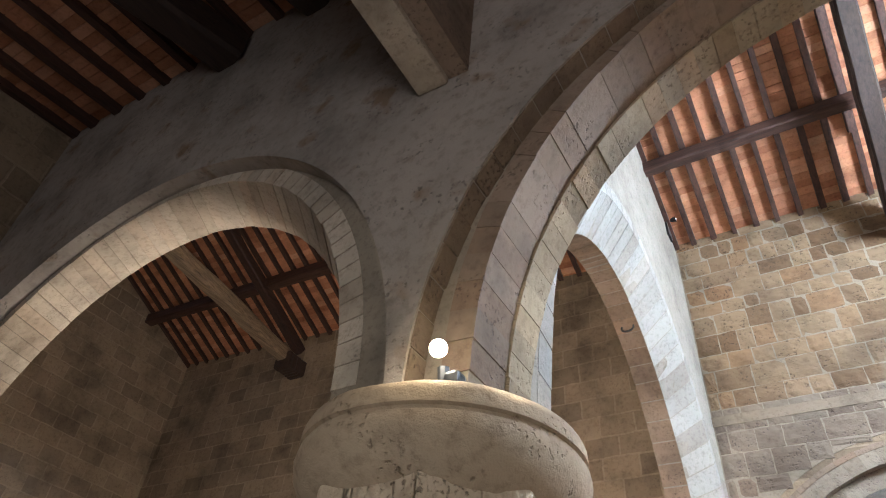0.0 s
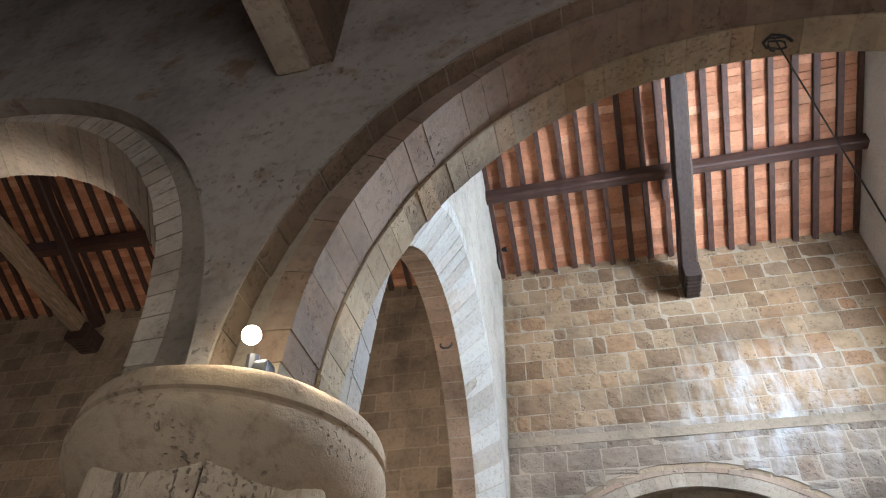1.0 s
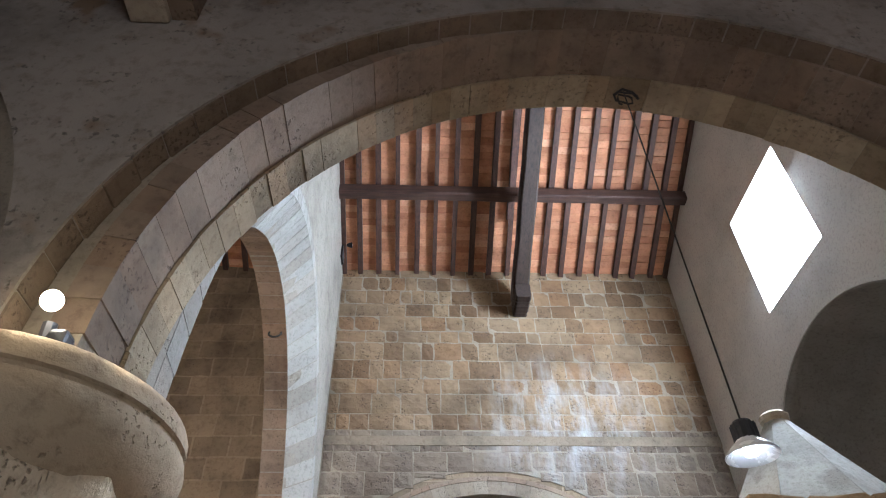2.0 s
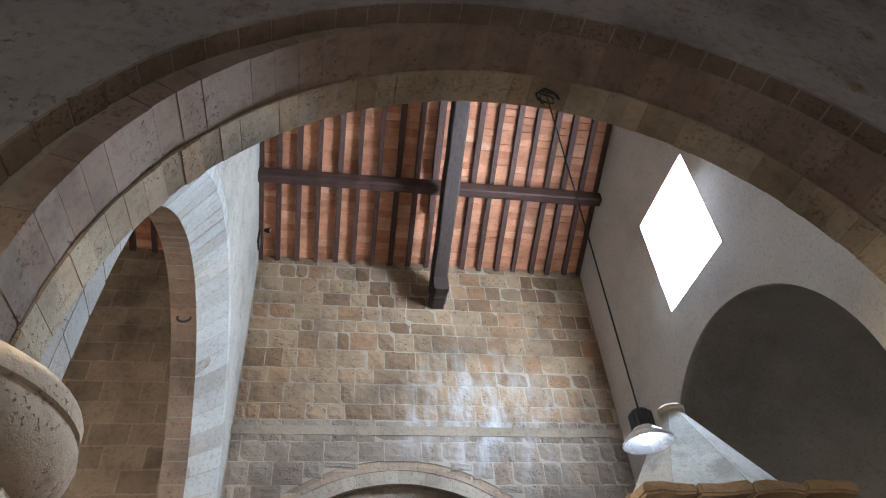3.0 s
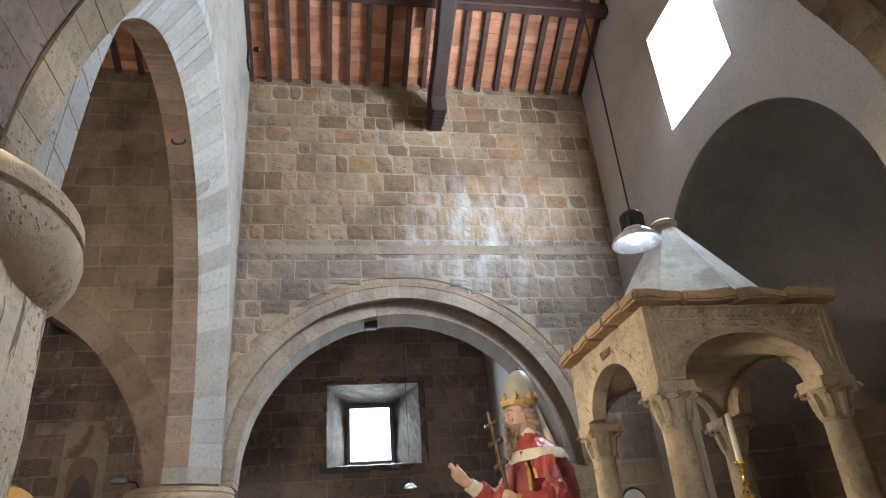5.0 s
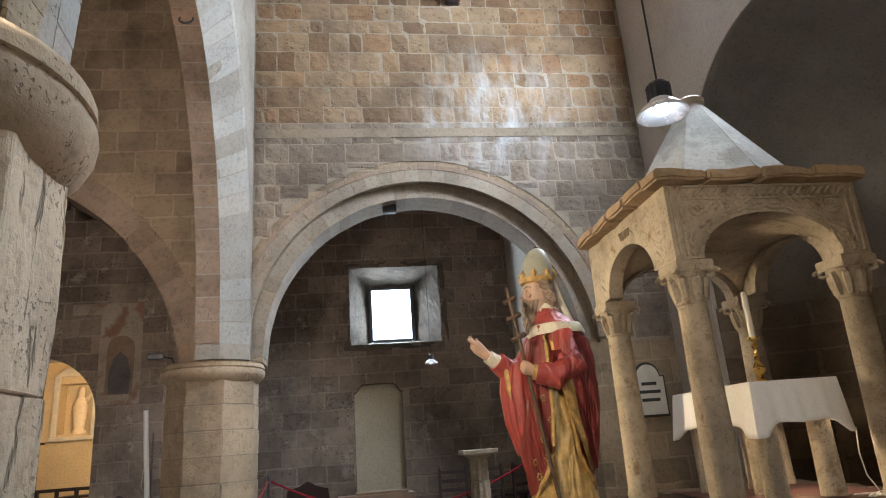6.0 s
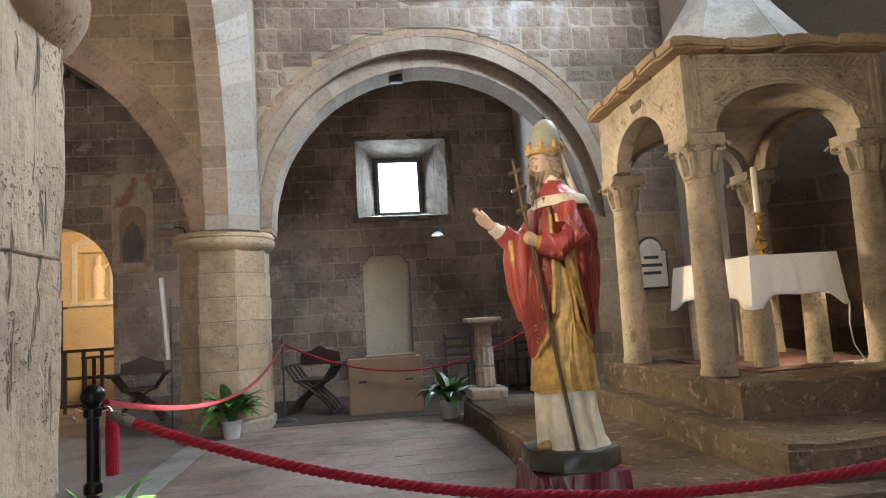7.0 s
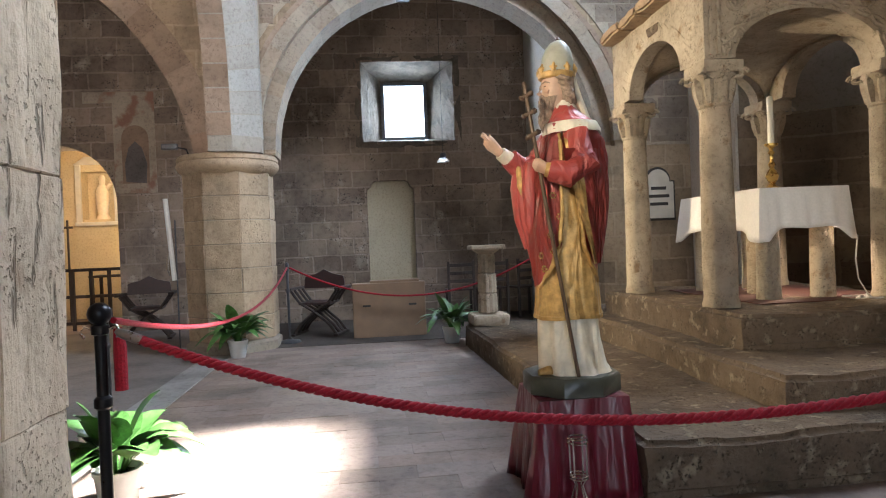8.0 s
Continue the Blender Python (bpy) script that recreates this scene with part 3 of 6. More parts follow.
# closing walls round the camera's own bay and the side aisle
# the rear doorway is unseen, added to go with the fill lamp
structure("wall_rear", joined([boxed(-6.2, 0.0, -6.6, -6.3, 0, 7.2), boxed(2.0, 4.4, -6.6, -6.3, 0, 7.2), boxed(0.0, 2.0, -6.6, -6.3, 3.1, 7.2)]), M_WALL, "plain plastered rear wall, unseen, with an added open doorway")
structure("wall_near_side", boxed(-6.2, -5.9, -6.3, 1.45, 0, 7.2), M_BROWN_Y, "dark plastered side wall")
structure("wall_right_side", boxed(XR, XR + 0.3, -6.3, 1.45, 0, 7.2), M_WALL, "plain plastered side wall")
bm = joined([extrude_outline(ring(4.6, 2.6, 1.6, 1.7, 0.25, 30, 0.0), "x", -12.4, -12.25), boxed(-13.0, -12.4, 2.03, YF + 0.62, 0, 11.4)])
structure("wall_aisle", bm, M_BROWN_Y, "dark brown aisle wall with a blind arch")


# ---- roofs: terracotta bricks on battens ----
def roof(name, x0, x1, y0, y1, zfun, step, label, brick=0.10, beam_w=0.075, beam_h=0.085):
    verts, faces, mats = [], [], []

    def slab(xa, xb, ya, yb, lo, hi, mat):
        k = len(verts)
        for y in (ya, yb):
            for dz in (lo, hi):
                for x in (xa, xb):
                    verts.append((x, y, zfun(x, y) + dz))
        for q in ((0, 1, 3, 2), (4, 6, 7, 5), (0, 4, 5, 1), (2, 3, 7, 6), (0, 2, 6, 4), (1, 5, 7, 3)):
            faces.append([k + i for i in q])
            mats.append(mat)
    rng = random.Random(7)
    n = max(1, round((x1 - x0) / step))
    w = (x1 - x0) / n
    rows = int(abs(y1 - y0) / brick)
    slab(x0, x1, y0, y1, 0.10, 0.25, 0)
    for i in range(n):
        xa = x0 + i * w
        for j in range(rows):
            ya = y0 + (y1 - y0) * j / rows
            yb = y0 + (y1 - y0) * (j + 1) / rows - 0.006
            d = rng.uniform(-0.006, 0.006)
            slab(xa + 0.005, xa + w - 0.005, ya, yb, 0.07 + d, 0.11, 0)
    for i in range(n + 1):
        xc = min(max(x0 + i * w, x0 + beam_w / 2), x1 - beam_w / 2) + rng.uniform(-0.012, 0.012)
        hw = beam_w / 2 * rng.uniform(0.85, 1.15)
        slab(xc - hw, xc + hw, y0, y1, -beam_h * rng.uniform(0.75, 1.05) + 0.07, 0.085, 1)
    me = bpy.data.meshes.new(name)
    me.from_pydata(verts, [], faces)
    me.materials.append(M_ROOFBRICK)
    me.materials.append(M_BATTEN)
    me.polygons.foreach_set("material_index", mats)
    ob = new(name, me)
    return tagged(ob, label, "ceiling", "", "structure")


def roof_brick():
    m = stone("terracotta_ceiling_brick", (0.44, 0.195, 0.10), dark=0.65, light=1.3, big=1.5, fine=26, pits=0.15, bump=0.4)
    nt = m.node_tree
    bsdf = nt.nodes["Principled BSDF"]
    src = bsdf.inputs["Base Color"].links[0].from_socket
    rnd = nt.nodes.new("ShaderNodeNewGeometry").outputs["Random Per Island"]
    pc = ramp(nt, rnd, [(0.0, (0.75, 0.68, 0.64)), (0.4, (0.95, 0.92, 0.9)), (0.8, (1.1, 1.08, 1.05)), (0.92, (1.15, 1.25, 1.3)), (1.0, (1.25, 1.45, 1.6))])
    nt.links.new(mix(nt, 1.0, src, pc, "MULTIPLY"), bsdf.inputs["Base Color"])
    return m


M_ROOFBRICK = roof_brick()
roof("ceiling", XL + 0.0, XR, 2.03, YF + 0.1, lambda x, y: EAVE + SLOPE * (YF - y), 0.305, "sloping roof of terracotta bricks on dark wooden battens")
roof("ceiling_aisle", -12.4, XL - 0.56, 2.03, YF + 0.1, lambda x, y: EAVE + 0.06 * (-2.0 - x) + SLOPE * (YF - y), 0.33, "sloping aisle roof of terracotta bricks on dark battens")
roof("ceiling_near", -5.9, XR, -6.3, 1.45, lambda x, y: 6.35 + 0.12 * (y - 1.45), 0.36, "low dark roof of terracotta bricks on wooden battens")


def timber(name, pts, w, h, mat, label, seed=1):
    """A hewn beam: a slightly wavering square bar along a line of points."""
    rng = random.Random(seed)
    bm = bmesh.new()
    a, b = Vector(pts[0]), Vector(pts[1])
    d = (b - a).normalized()
    s = d.cross(Vector((0, 0, 1))).normalized()
    u = s.cross(d)
    n = 14
    rings_ = []
    for i in range(n + 1):
        p = a + (b - a) * (i / n)
        ww, hh = w / 2 * rng.uniform(0.93, 1.07), h / 2 * rng.uniform(0.93, 1.07)
        c = 0.22
        prof_ = [(-1, -1 + c), (-1 + c, -1), (1 - c, -1), (1, -1 + c), (1, 1 - c), (1 - c, 1), (-1 + c, 1), (-1, 1 - c)]
        off = Vector((rng.uniform(-0.006, 0.006),) * 3)
        rings_.append([bm.verts.new(p + off + s * ww * x + u * hh * z) for x, z in prof_])
    for q, r in zip(rings_, rings_[1:]):
        for k in range(8):
            bm.faces.new((q[k], q[(k + 1) % 8], r[(k + 1) % 8], r[k]))
    bm.faces.new(rings_[0][::-1])
    bm.faces.new(rings_[-1])
    return tagged(part(name, bm, mat), label, "beam", "roof timbers", "structure")


def zr(y):
    return EAVE + SLOPE * (YF - y)


timber("purlin", ((XL - 0.05, 6.64, zr(6.64) - 0.10), (XR + 0.02, 6.64, zr(6.64) - 0.10)), 0.17, 0.19, M_BEAMX, "dark wooden purlin across the roof", 1)
timber("purlin", ((XL - 0.05, 4.3, zr(4.3) - 0.10), (XR + 0.02, 4.3, zr(4.3) - 0.10)), 0.17, 0.19, M_BEAMX, "dark wooden purlin across the roof", 2)
timber("rafter_beam", ((1.6, YF - 0.03, 7.62), (1.6, 2.2, 7.62 + 0.47 * 5.73)), 0.24, 0.30, M_BEAM, "heavy dark principal rafter resting on a wall corbel", 3)
timber("corbel_bracket", ((1.6, YF + 0.1, 7.5), (1.6, YF - 0.5, 7.5)), 0.22, 0.26, M_BEAM, "dark wooden corbel bracket under the rafter", 4)
timber("strut", ((1.43, YF - 0.9, zr(YF - 0.9) - 0.02), (1.43, 3.0, zr(3.0) - 0.02)), 0.10, 0.10, M_BATTEN, "slim brown roof strut beside the rafter", 5)
timber("purlin", ((-12.4, 6.64, zr(6.64) + 0.48), (XL - 0.56, 6.64, zr(6.64) - 0.1)), 0.2, 0.24, M_BEAMX, "dark wooden purlin across the aisle roof", 6)
timber("tie_beam", ((-8.85, YF + 0.0, 8.0), (-7.95, 2.2, 7.9)), 0.24, 0.28, M_OLDBEAM, "pale aged rafter beam of the aisle roof", 7)
timber("rafter_beam", ((-8.8, YF + 0.0, 8.3), (-8.8, 2.2, 8.3 + 0.5 * 5.76)), 0.2, 0.22, M_BATTEN, "brown rafter of the aisle roof", 9)
timber("corbel_bracket", ((-8.75, YF + 0.1, 7.85), (-8.75, YF - 0.45, 7.85)), 0.36, 0.36, M_BEAM, "dark wooden corbel block under the aisle rafter", 8)
timber("rafter_beam", ((-3.47, 1.45, 6.12), (-5.4, -6.0, 5.6)), 0.32, 0.34, M_BEAM, "thick dark beam under the low roof", 10)
timber("rafter_beam", ((-2.55, 1.45, 6.22), (-4.4, -6.0, 5.7)), 0.26, 0.3, M_BEAM, "thick dark beam under the low roof", 11)

# stone beam that carries the wall over the camera's bay
t = thing("stone_beam", (0, 0, 0), 0, "pale squared stone beam wall running out from the arches", "beam", "", "structure")
for k in range(9):
    part("stone", boxed(-1.375, -1.195, 1.45 - 0.86 * (k + 1) + 0.003, 1.45 - 0.86 * k - 0.003, 4.16, 4.6, bevel=0.012), M_PALEARCH, t)
part("wall_body", joined([boxed(-1.36, -1.193, -6.3, 1.45, 4.6, 6.6), boxed(-1.193, -1.08, -6.3, 1.45, 4.2, 6.6)]), M_BROWNARCH, t)


# ---- pillars ----
def pillar(x, y, half, label, seed, courses_=7, grow=1.0, shaft_mat=None, rough_=0.012, low=2.03, taper=0.0):
    shaft_mat = shaft_mat or M_PILLAR
    rng = random.Random(seed)
    t = thing("pillar", (x, y, 0), 0, label, "pillar", "arcade pillars")
    bm = bmesh.new()
    ap = half / math.cos(math.pi / 8)
    lathe(bm, [(ap * 1.06 * (1 - taper), 0.0), (ap * 1.06 * (1 - taper), 0.1), ((ap - 0.012) * (1 - taper), 0.13), (ap * (1 - taper * 0.5) - 0.012, low + 0.08)], 8, phase=0.5)
    part("shaft", bm, M_MORTAR, t)
    # dressed stones: quarter rings of an octagon
    n = courses_
    h = (low + 0.03 - 0.14) / n
    bm = bmesh.new()
    a0 = radians(22.5)
    c = [(ap * math.cos(a0 + radians(45 * k)), ap * math.sin(a0 + radians(45 * k))) for k in range(3)]
    g = 0.0005 if shaft_mat is M_PILLAR_CRACKED else 0.005
    c[0] = (c[0][0] + (c[1][0] - c[0][0]) * g * 2, c[0][1] + (c[1][1] - c[0][1]) * g * 2)
    c[2] = (c[2][0] + (c[1][0] - c[2][0]) * g * 2, c[2][1] + (c[1][1] - c[2][1]) * g * 2)
    i_ = [(p[0] * 0.75, p[1] * 0.75) for p in c]
    ol = c + i_[::-1]
    lo = [bm.verts.new((p[0], p[1], g * 0.8)) for p in ol]
    hi = [bm.verts.new((p[0], p[1], h - g * 0.8)) for p in ol]
    bm.faces.new(lo[::-1])
    bm.faces.new(hi)
    for k in range(6):
        bm.faces.new((lo[k], lo[(k + 1) % 6], hi[(k + 1) % 6], hi[k]))
    bmesh.ops.bevel(bm, geom=[e for e in bm.edges if all(math.hypot(v.co.x, v.co.y) > ap * 0.85 for v in e.verts)], offset=0.005, segments=1, affect="EDGES")
    bmesh.ops.subdivide_edges(bm, edges=[e for e in bm.edges if e.calc_length() > 0.12], cuts=17 if rough_ > 0.02 else 3, use_grid_fill=True)
    for v in bm.verts:
        if math.hypot(v.co.x, v.co.y) > ap * 0.85:
            q = 1 + noise.noise(Vector((v.co.x * 9, v.co.y * 9, v.co.z * 4)) + Vector((seed, 0, 0))) * rough_ + min(0, noise.noise(v.co * 22) + 0.25) * rough_ * 1.6
            v.co.x *= q
            v.co.y *= q
    first = None
    for j in range(n):
        for k in range(4):
            m = pose(0, 0, 0.14 + j * h, 0, 0, 90 * k + (45 if j % 2 else 0))
            if first is None:
                first = part("stone", bm, shaft_mat, t)
                ob = first
            else:
                ob = new("stone", first.data)
                ob.parent = t
            kf = 1 - taper * (1 - (j + 0.5) / n)
            ob.matrix_basis = Matrix.Diagonal((kf, kf, 1, 1)) @ m @ pose(rng.uniform(-0.004, 0.004), rng.uniform(-0.004, 0.004), 0, 0, 0, rng.uniform(-0.5, 0.5))
    bm = bmesh.new()
    k = half / 0.5 * grow
    prof = [(0.49, 2.03), (0.52, 2.05), (0.565, 2.09), (0.595, 2.14), (0.605, 2.185), (0.598, 2.22), (0.584, 2.227), (0.584, 2.24), (0.598, 2.247), (0.595, 2.29), (0.58, 2.32), (0.565, CAP)]
    lathe(bm, [(r * k, CAP - (CAP - z) * (CAP - low) / 0.3) for r, z in prof], 48)
    for v in bm.verts:
        q = noise.noise(v.co * 2.3 + Vector((seed * 3.1, 0, 0))) * 0.016 + noise.noise(v.co * 9) * 0.006
        v.co.x *= 1 + q
        v.co.y *= 1 + q
        v.co.z += noise.noise(v.co * 6 + Vector((9, seed, 0))) * 0.006 if v.co.z > 2.3 else 0
    cap = smooth(part("capital", bm, M_PILLAR, t, "rounded cushion capital with a thin carved groove"), 35)
    return t


P1 = (-1.245, 1.76)
P2 = (-1.68, 8.24)
pillar(P1[0], P1[1], 0.415, "octagonal pitted stone pillar with a rounded capital carrying two arches", 3, 3, 1.025, M_PILLAR_CRACKED, 0.03, taper=0.07)
pillar(P2[0], P2[1], 0.5, "octagonal coursed stone pillar with a rounded capital by the far arch", 5, low=2.09)
structure("wall_arcade_foot", boxed(-1.76, -1.42, 2.03, 2.3, CAP, 2.9), M_WHITE, "stone springing block above the near capital", "trim")

# daylight panes
for nm, bx, lab in (("window_2", (XR + 0.05, XR + 0.056, WIN[0], WIN[1], WIN[2], WIN[3]), "bright unframed square window above the apse"), ("window_pane", (BG[0], BG[1], YB + 0.405, YB + 0.411, BG[2], BG[3]), "bright frosted window pane")):
    pane = structure(nm, boxed(*bx), M_SKYGLOW if nm == "window_2" else M_PANE, lab, "window")
    pane.visible_shadow = False
structure("wall_back_outer", joined([boxed(-2.0, BG[0] - 0.02, YB + 0.6, YB + 0.7, 2.0, 5.0), boxed(BG[1] + 0.02, 2.75, YB + 0.6, YB + 0.7, 2.0, 5.0), boxed(BG[0] - 0.02, BG[1] + 0.02, YB + 0.6, YB + 0.7, BG[3] + 0.02, 5.0), boxed(BG[0] - 0.02, BG[1] + 0.02, YB + 0.6, YB + 0.7, 2.0, BG[2] - 0.02)]), M_BACK, "outer face of the chapel wall")

# ---- steps and platforms ----


def worn(bm, amount=0.012, scale=4.0, seed=0.0):
    for v in bm.verts:
        v.co += noise.noise_vector(v.co * scale + Vector((seed, 0, 0))) * amount
    return bm


def slab_block(x0, x1, y0, y1, z0, z1, n=0.07, bevel=0.022, seed=0.0, amount=0.026):
    bm = boxed(x0, x1, y0, y1, z0, z1)
    cuts = max(1, int(max(x1 - x0, y1 - y0) / n))
    bmesh.ops.subdivide_edges(bm, edges=[e for e in bm.edges if e.calc_length() > n * 2], cuts=cuts, use_grid_fill=True)
    es = [e for e in bm.edges if len(e.link_faces) == 2 and e.calc_face_angle(0) > 1.0]
    bmesh.ops.bevel(bm, geom=es, offset=bevel, segments=2, affect="EDGES")
    worn(bm, amount, 3.5, seed)
    return worn(bm, amount * 0.6, 11.0, seed + 7)


def platform(name, x0, x1, y0, y1, z0, z1, label, seed, slant=0.0):
    """A low stone platform with rounded worn edges and a flaking riser."""
    t = thing(name, (0, 0, 0), 0, label, "platform", "", "structure")
    bm = boxed(x0, x1, y0, y1, z0, z1)
    bmesh.ops.subdivide_edges(bm, edges=[e for e in bm.edges if e.calc_length() > 0.5], cuts=56, use_grid_fill=True)
    bmesh.ops.subdivide_edges(bm, edges=[e for e in bm.edges if abs(e.verts[0].co.z - e.verts[1].co.z) > 0.1], cuts=5)
    es = [e for e in bm.edges if len(e.link_faces) == 2 and e.calc_face_angle(0) > 1.0 and min(v.co.z for v in e.verts) > z1 - 0.01]
    bmesh.ops.bevel(bm, geom=es, offset=0.028, segments=3, affect="EDGES")
    for v in bm.verts:
        top = max(0.0, min(1.0, (v.co.z - z0) / (z1 - z0)))
        v.co += noise.noise_vector(v.co * 2.2 + Vector((seed, 0, 0))) * 0.022 * top
        v.co += noise.noise_vector(v.co * 9.0 + Vector((seed, 3, 0))) * 0.009
        if v.co.z > z1 - 0.02:
            v.co.z += noise.noise(v.co * 1.3) * 0.010
    for v in bm.verts:
        if v.co.x < x0 + 0.2:
            v.co.x += slant * (0.5 - (v.co.y - y0) / (y1 - y0))
    smooth(part("body", bm, M_STEP, t), 50)
    part("foot_course", worn(boxed(x0 + slant * 0.5 - 0.004, x1, y0 - 0.014, y0 + 0.2, z0, z0 + 0.045, bevel=0.01), 0.008, 6, seed), M_STEP, t, "crumbling mortar foot of the step")
    return t


platform("platform_low", 1.12, 4.14, 2.80, 7.35, -0.002, 0.26, "low worn stone platform step round the altar", 1.0, 0.15)
platform("platform_mid", 2.06, 4.14, 3.08, 7.0, 0.25, 0.44, "second worn stone step under the ciborium", 50.0)
platform("platform_top", 2.29, 4.14, 3.84, 6.2, 0.43, 0.66, "rough stone base course of the ciborium", 90.0)


# ---- ciborium ----
def column(parent, x, y, z0, z1, r):
    bm = bmesh.new()
    lathe(bm, [(r * 1.12, z0), (r * 1.14, z0 + 0.03), (r * 1.04, z0 + 0.07), (r * 1.03, z0 + 0.3), (r * 0.97, z0 + 1.0), (r * 0.9, z1 - 0.32), (r * 0.98, z1 - 0.31), (r * 0.98, z1 - 0.29)], 24, (x, y, 0))
    worn(bm, 0.006, 5.0, x * 3)
    c = smooth(part("column", bm, M_CARVED, parent, "worn round stone column"))
    bm = bmesh.new()
    lathe(bm, [(r * 0.9, z1 - 0.29), (r * 1.0, z1 - 0.2), (r * 1.18, z1 - 0.12), (r * 1.4, z1 - 0.074)], 16, (x, y, 0))
    box(bm, x - r * 1.32, x + r * 1.32, y - r * 1.32, y + r * 1.32, z1 - 0.09, z1, 0.018)
    smooth(part("capital", bm, M_CARVED, c, "carved leaf capital with a square abacus"), 30)
    leaf_mesh = None
    for k in range(8):
        a = 2 * math.pi * k / 8
        if leaf_mesh is None:
            bm = bmesh.new()
            pts = [(r * 0.88, -0.29), (r * 1.0, -0.2), (r * 1.1, -0.13), (r * 1.22, -0.09), (r * 1.25, -0.12)]
            tube(bm, [(p, 0, q) for p, q in pts], 0.03, 6, [0.8, 1.2, 1.15, 0.9, 0.5])
            ob = smooth(part("leaf", bm, M_CARVED, c))
            leaf_mesh = ob.data
        else:
            ob = new("leaf", leaf_mesh)
            ob.parent = c
        ob.matrix_basis = pose(x, y, z1, 0, 0, math.degrees(a))
    for sx in (-1, 1):
        for sy in (-1, 1):
            bm = bmesh.new()
            pts = []
            for i in range(14):
                a = i / 13 * 4.2 * math.pi / 1.6
                rr = 0.042 * (1 - i / 16)
                pts.append((sx * (r * 1.1 + rr * math.cos(a)), sy * (r * 1.1 + rr * math.cos(a)), -0.10 + rr * math.sin(a)))
            tube(bm, [(x + p[0], y + p[1], z1 + p[2]) for p in pts], 0.014, 6)
            part("volute", bm, M_CARVED, c)
    return c


CX0, CX1, CY0, CY1 = 2.34, 3.92, 4.26, 5.92
CAPZ, EAVEZ = 2.38, 2.96
ciborium = thing("ciborium", (0, 0, 0), 0, "carved pale stone canopy on four columns with a pyramid roof", "ciborium")
for x in (CX0 + 0.13, CX1 - 0.13):
    for y in (CY0 + 0.13, CY1 - 0.13):
        column(ciborium, x, y, 0.655, CAPZ, 0.113)


def face_panel(axis, u0, u1, a, b, label):
    c = (u0 + u1) / 2
    o = [(u0, CAPZ)] + arc(c, CAPZ + 0.01, (u1 - u0) / 2 - 0.225, 0.345, 180, 0, 28) + [(u1, CAPZ), (u1, EAVEZ), (u0, EAVEZ)]
    return part("panel", extrude_outline(o, axis, a, b), M_CARVED, ciborium, label)


front = face_panel("y", CX0, CX1, CY0, CY0 + 0.13, "front panel carved with vines and rosettes")
face_panel("y", CX0, CX1, CY1 - 0.13, CY1, "plain rear arch panel")
side = face_panel("x", CY0 + 0.131, CY1 - 0.131, CX0, CX0 + 0.13, "worn arch panel with damaged carving")
face_panel("x", CY0 + 0.131, CY1 - 0.131, CX1 - 0.13, CX1, "plain side arch panel")

# carved relief of the front panel: slanting gadroons, border, vine round the arch, rosettes
FY = CY0 - 0.004
n = 24
bm0 = bmesh.new()
tube(bm0, [(-0.025, 0, -0.032), (0.0, -0.004, 0.0), (0.03, 0, 0.03)], 0.0165, 6)
gad = None
for i in range(n):
    x = CX0 + 0.14 + (CX1 - CX0 - 0.28) * i / (n - 1)
    if gad is None:
        gad = smooth(part("gadroon", bm0, M_CARVED, front))
        ob = gad
    else:
        ob = new("gadroon", gad.data)
        ob.parent = front
    ob.matrix_basis = pose(x, FY, EAVEZ - 0.065)
for z in (EAVEZ - 0.115, EAVEZ - 0.015):
    part("moulding", boxed(CX0 + 0.1, CX1 - 0.1, FY - 0.012, FY + 0.01, z - 0.008, z + 0.008, bevel=0.004), M_CARVED, front)
for x in (CX0 + 0.045, CX1 - 0.045, CX0 + 0.1, CX1 - 0.1):
    part("moulding", boxed(x - 0.011, x + 0.011, FY - 0.014, FY + 0.01, CAPZ + 0.03, EAVEZ - 0.02, bevel=0.004), M_CARVED, front)
for ph in (0, math.pi):
    pts = []
    rx0, rz0 = (CX1 - CX0) / 2 - 0.215, 0.325
    for i in range(121):
        a = math.pi * i / 120
        off = 0.065 + 0.026 * math.sin(i / 120 * 24 * math.pi / 1.0 * 0.5 + ph)
        pts.append(((CX0 + CX1) / 2 - (rx0 + off) * math.cos(a), FY - 0.004 + 0.002 * math.cos(i), CAPZ + 0.03 + (rz0 + off * 0.75) * math.sin(a)))
    part("vine", tube(bmesh.new(), pts, 0.016, 6), M_CARVED, front)
for i in range(12):
    a = math.pi * (i + 0.5) / 12
    x, z = (CX0 + CX1) / 2 - (rx0 + 0.065) * math.cos(a), CAPZ + 0.03 + (rz0 + 0.05) * math.sin(a)
    bm = bmesh.new()
    bmesh.ops.create_uvsphere(bm, u_segments=8, v_segments=5, radius=0.017, matrix=Matrix.Translation((x, FY, z)))
    part("bead", bm, M_CARVED, front)
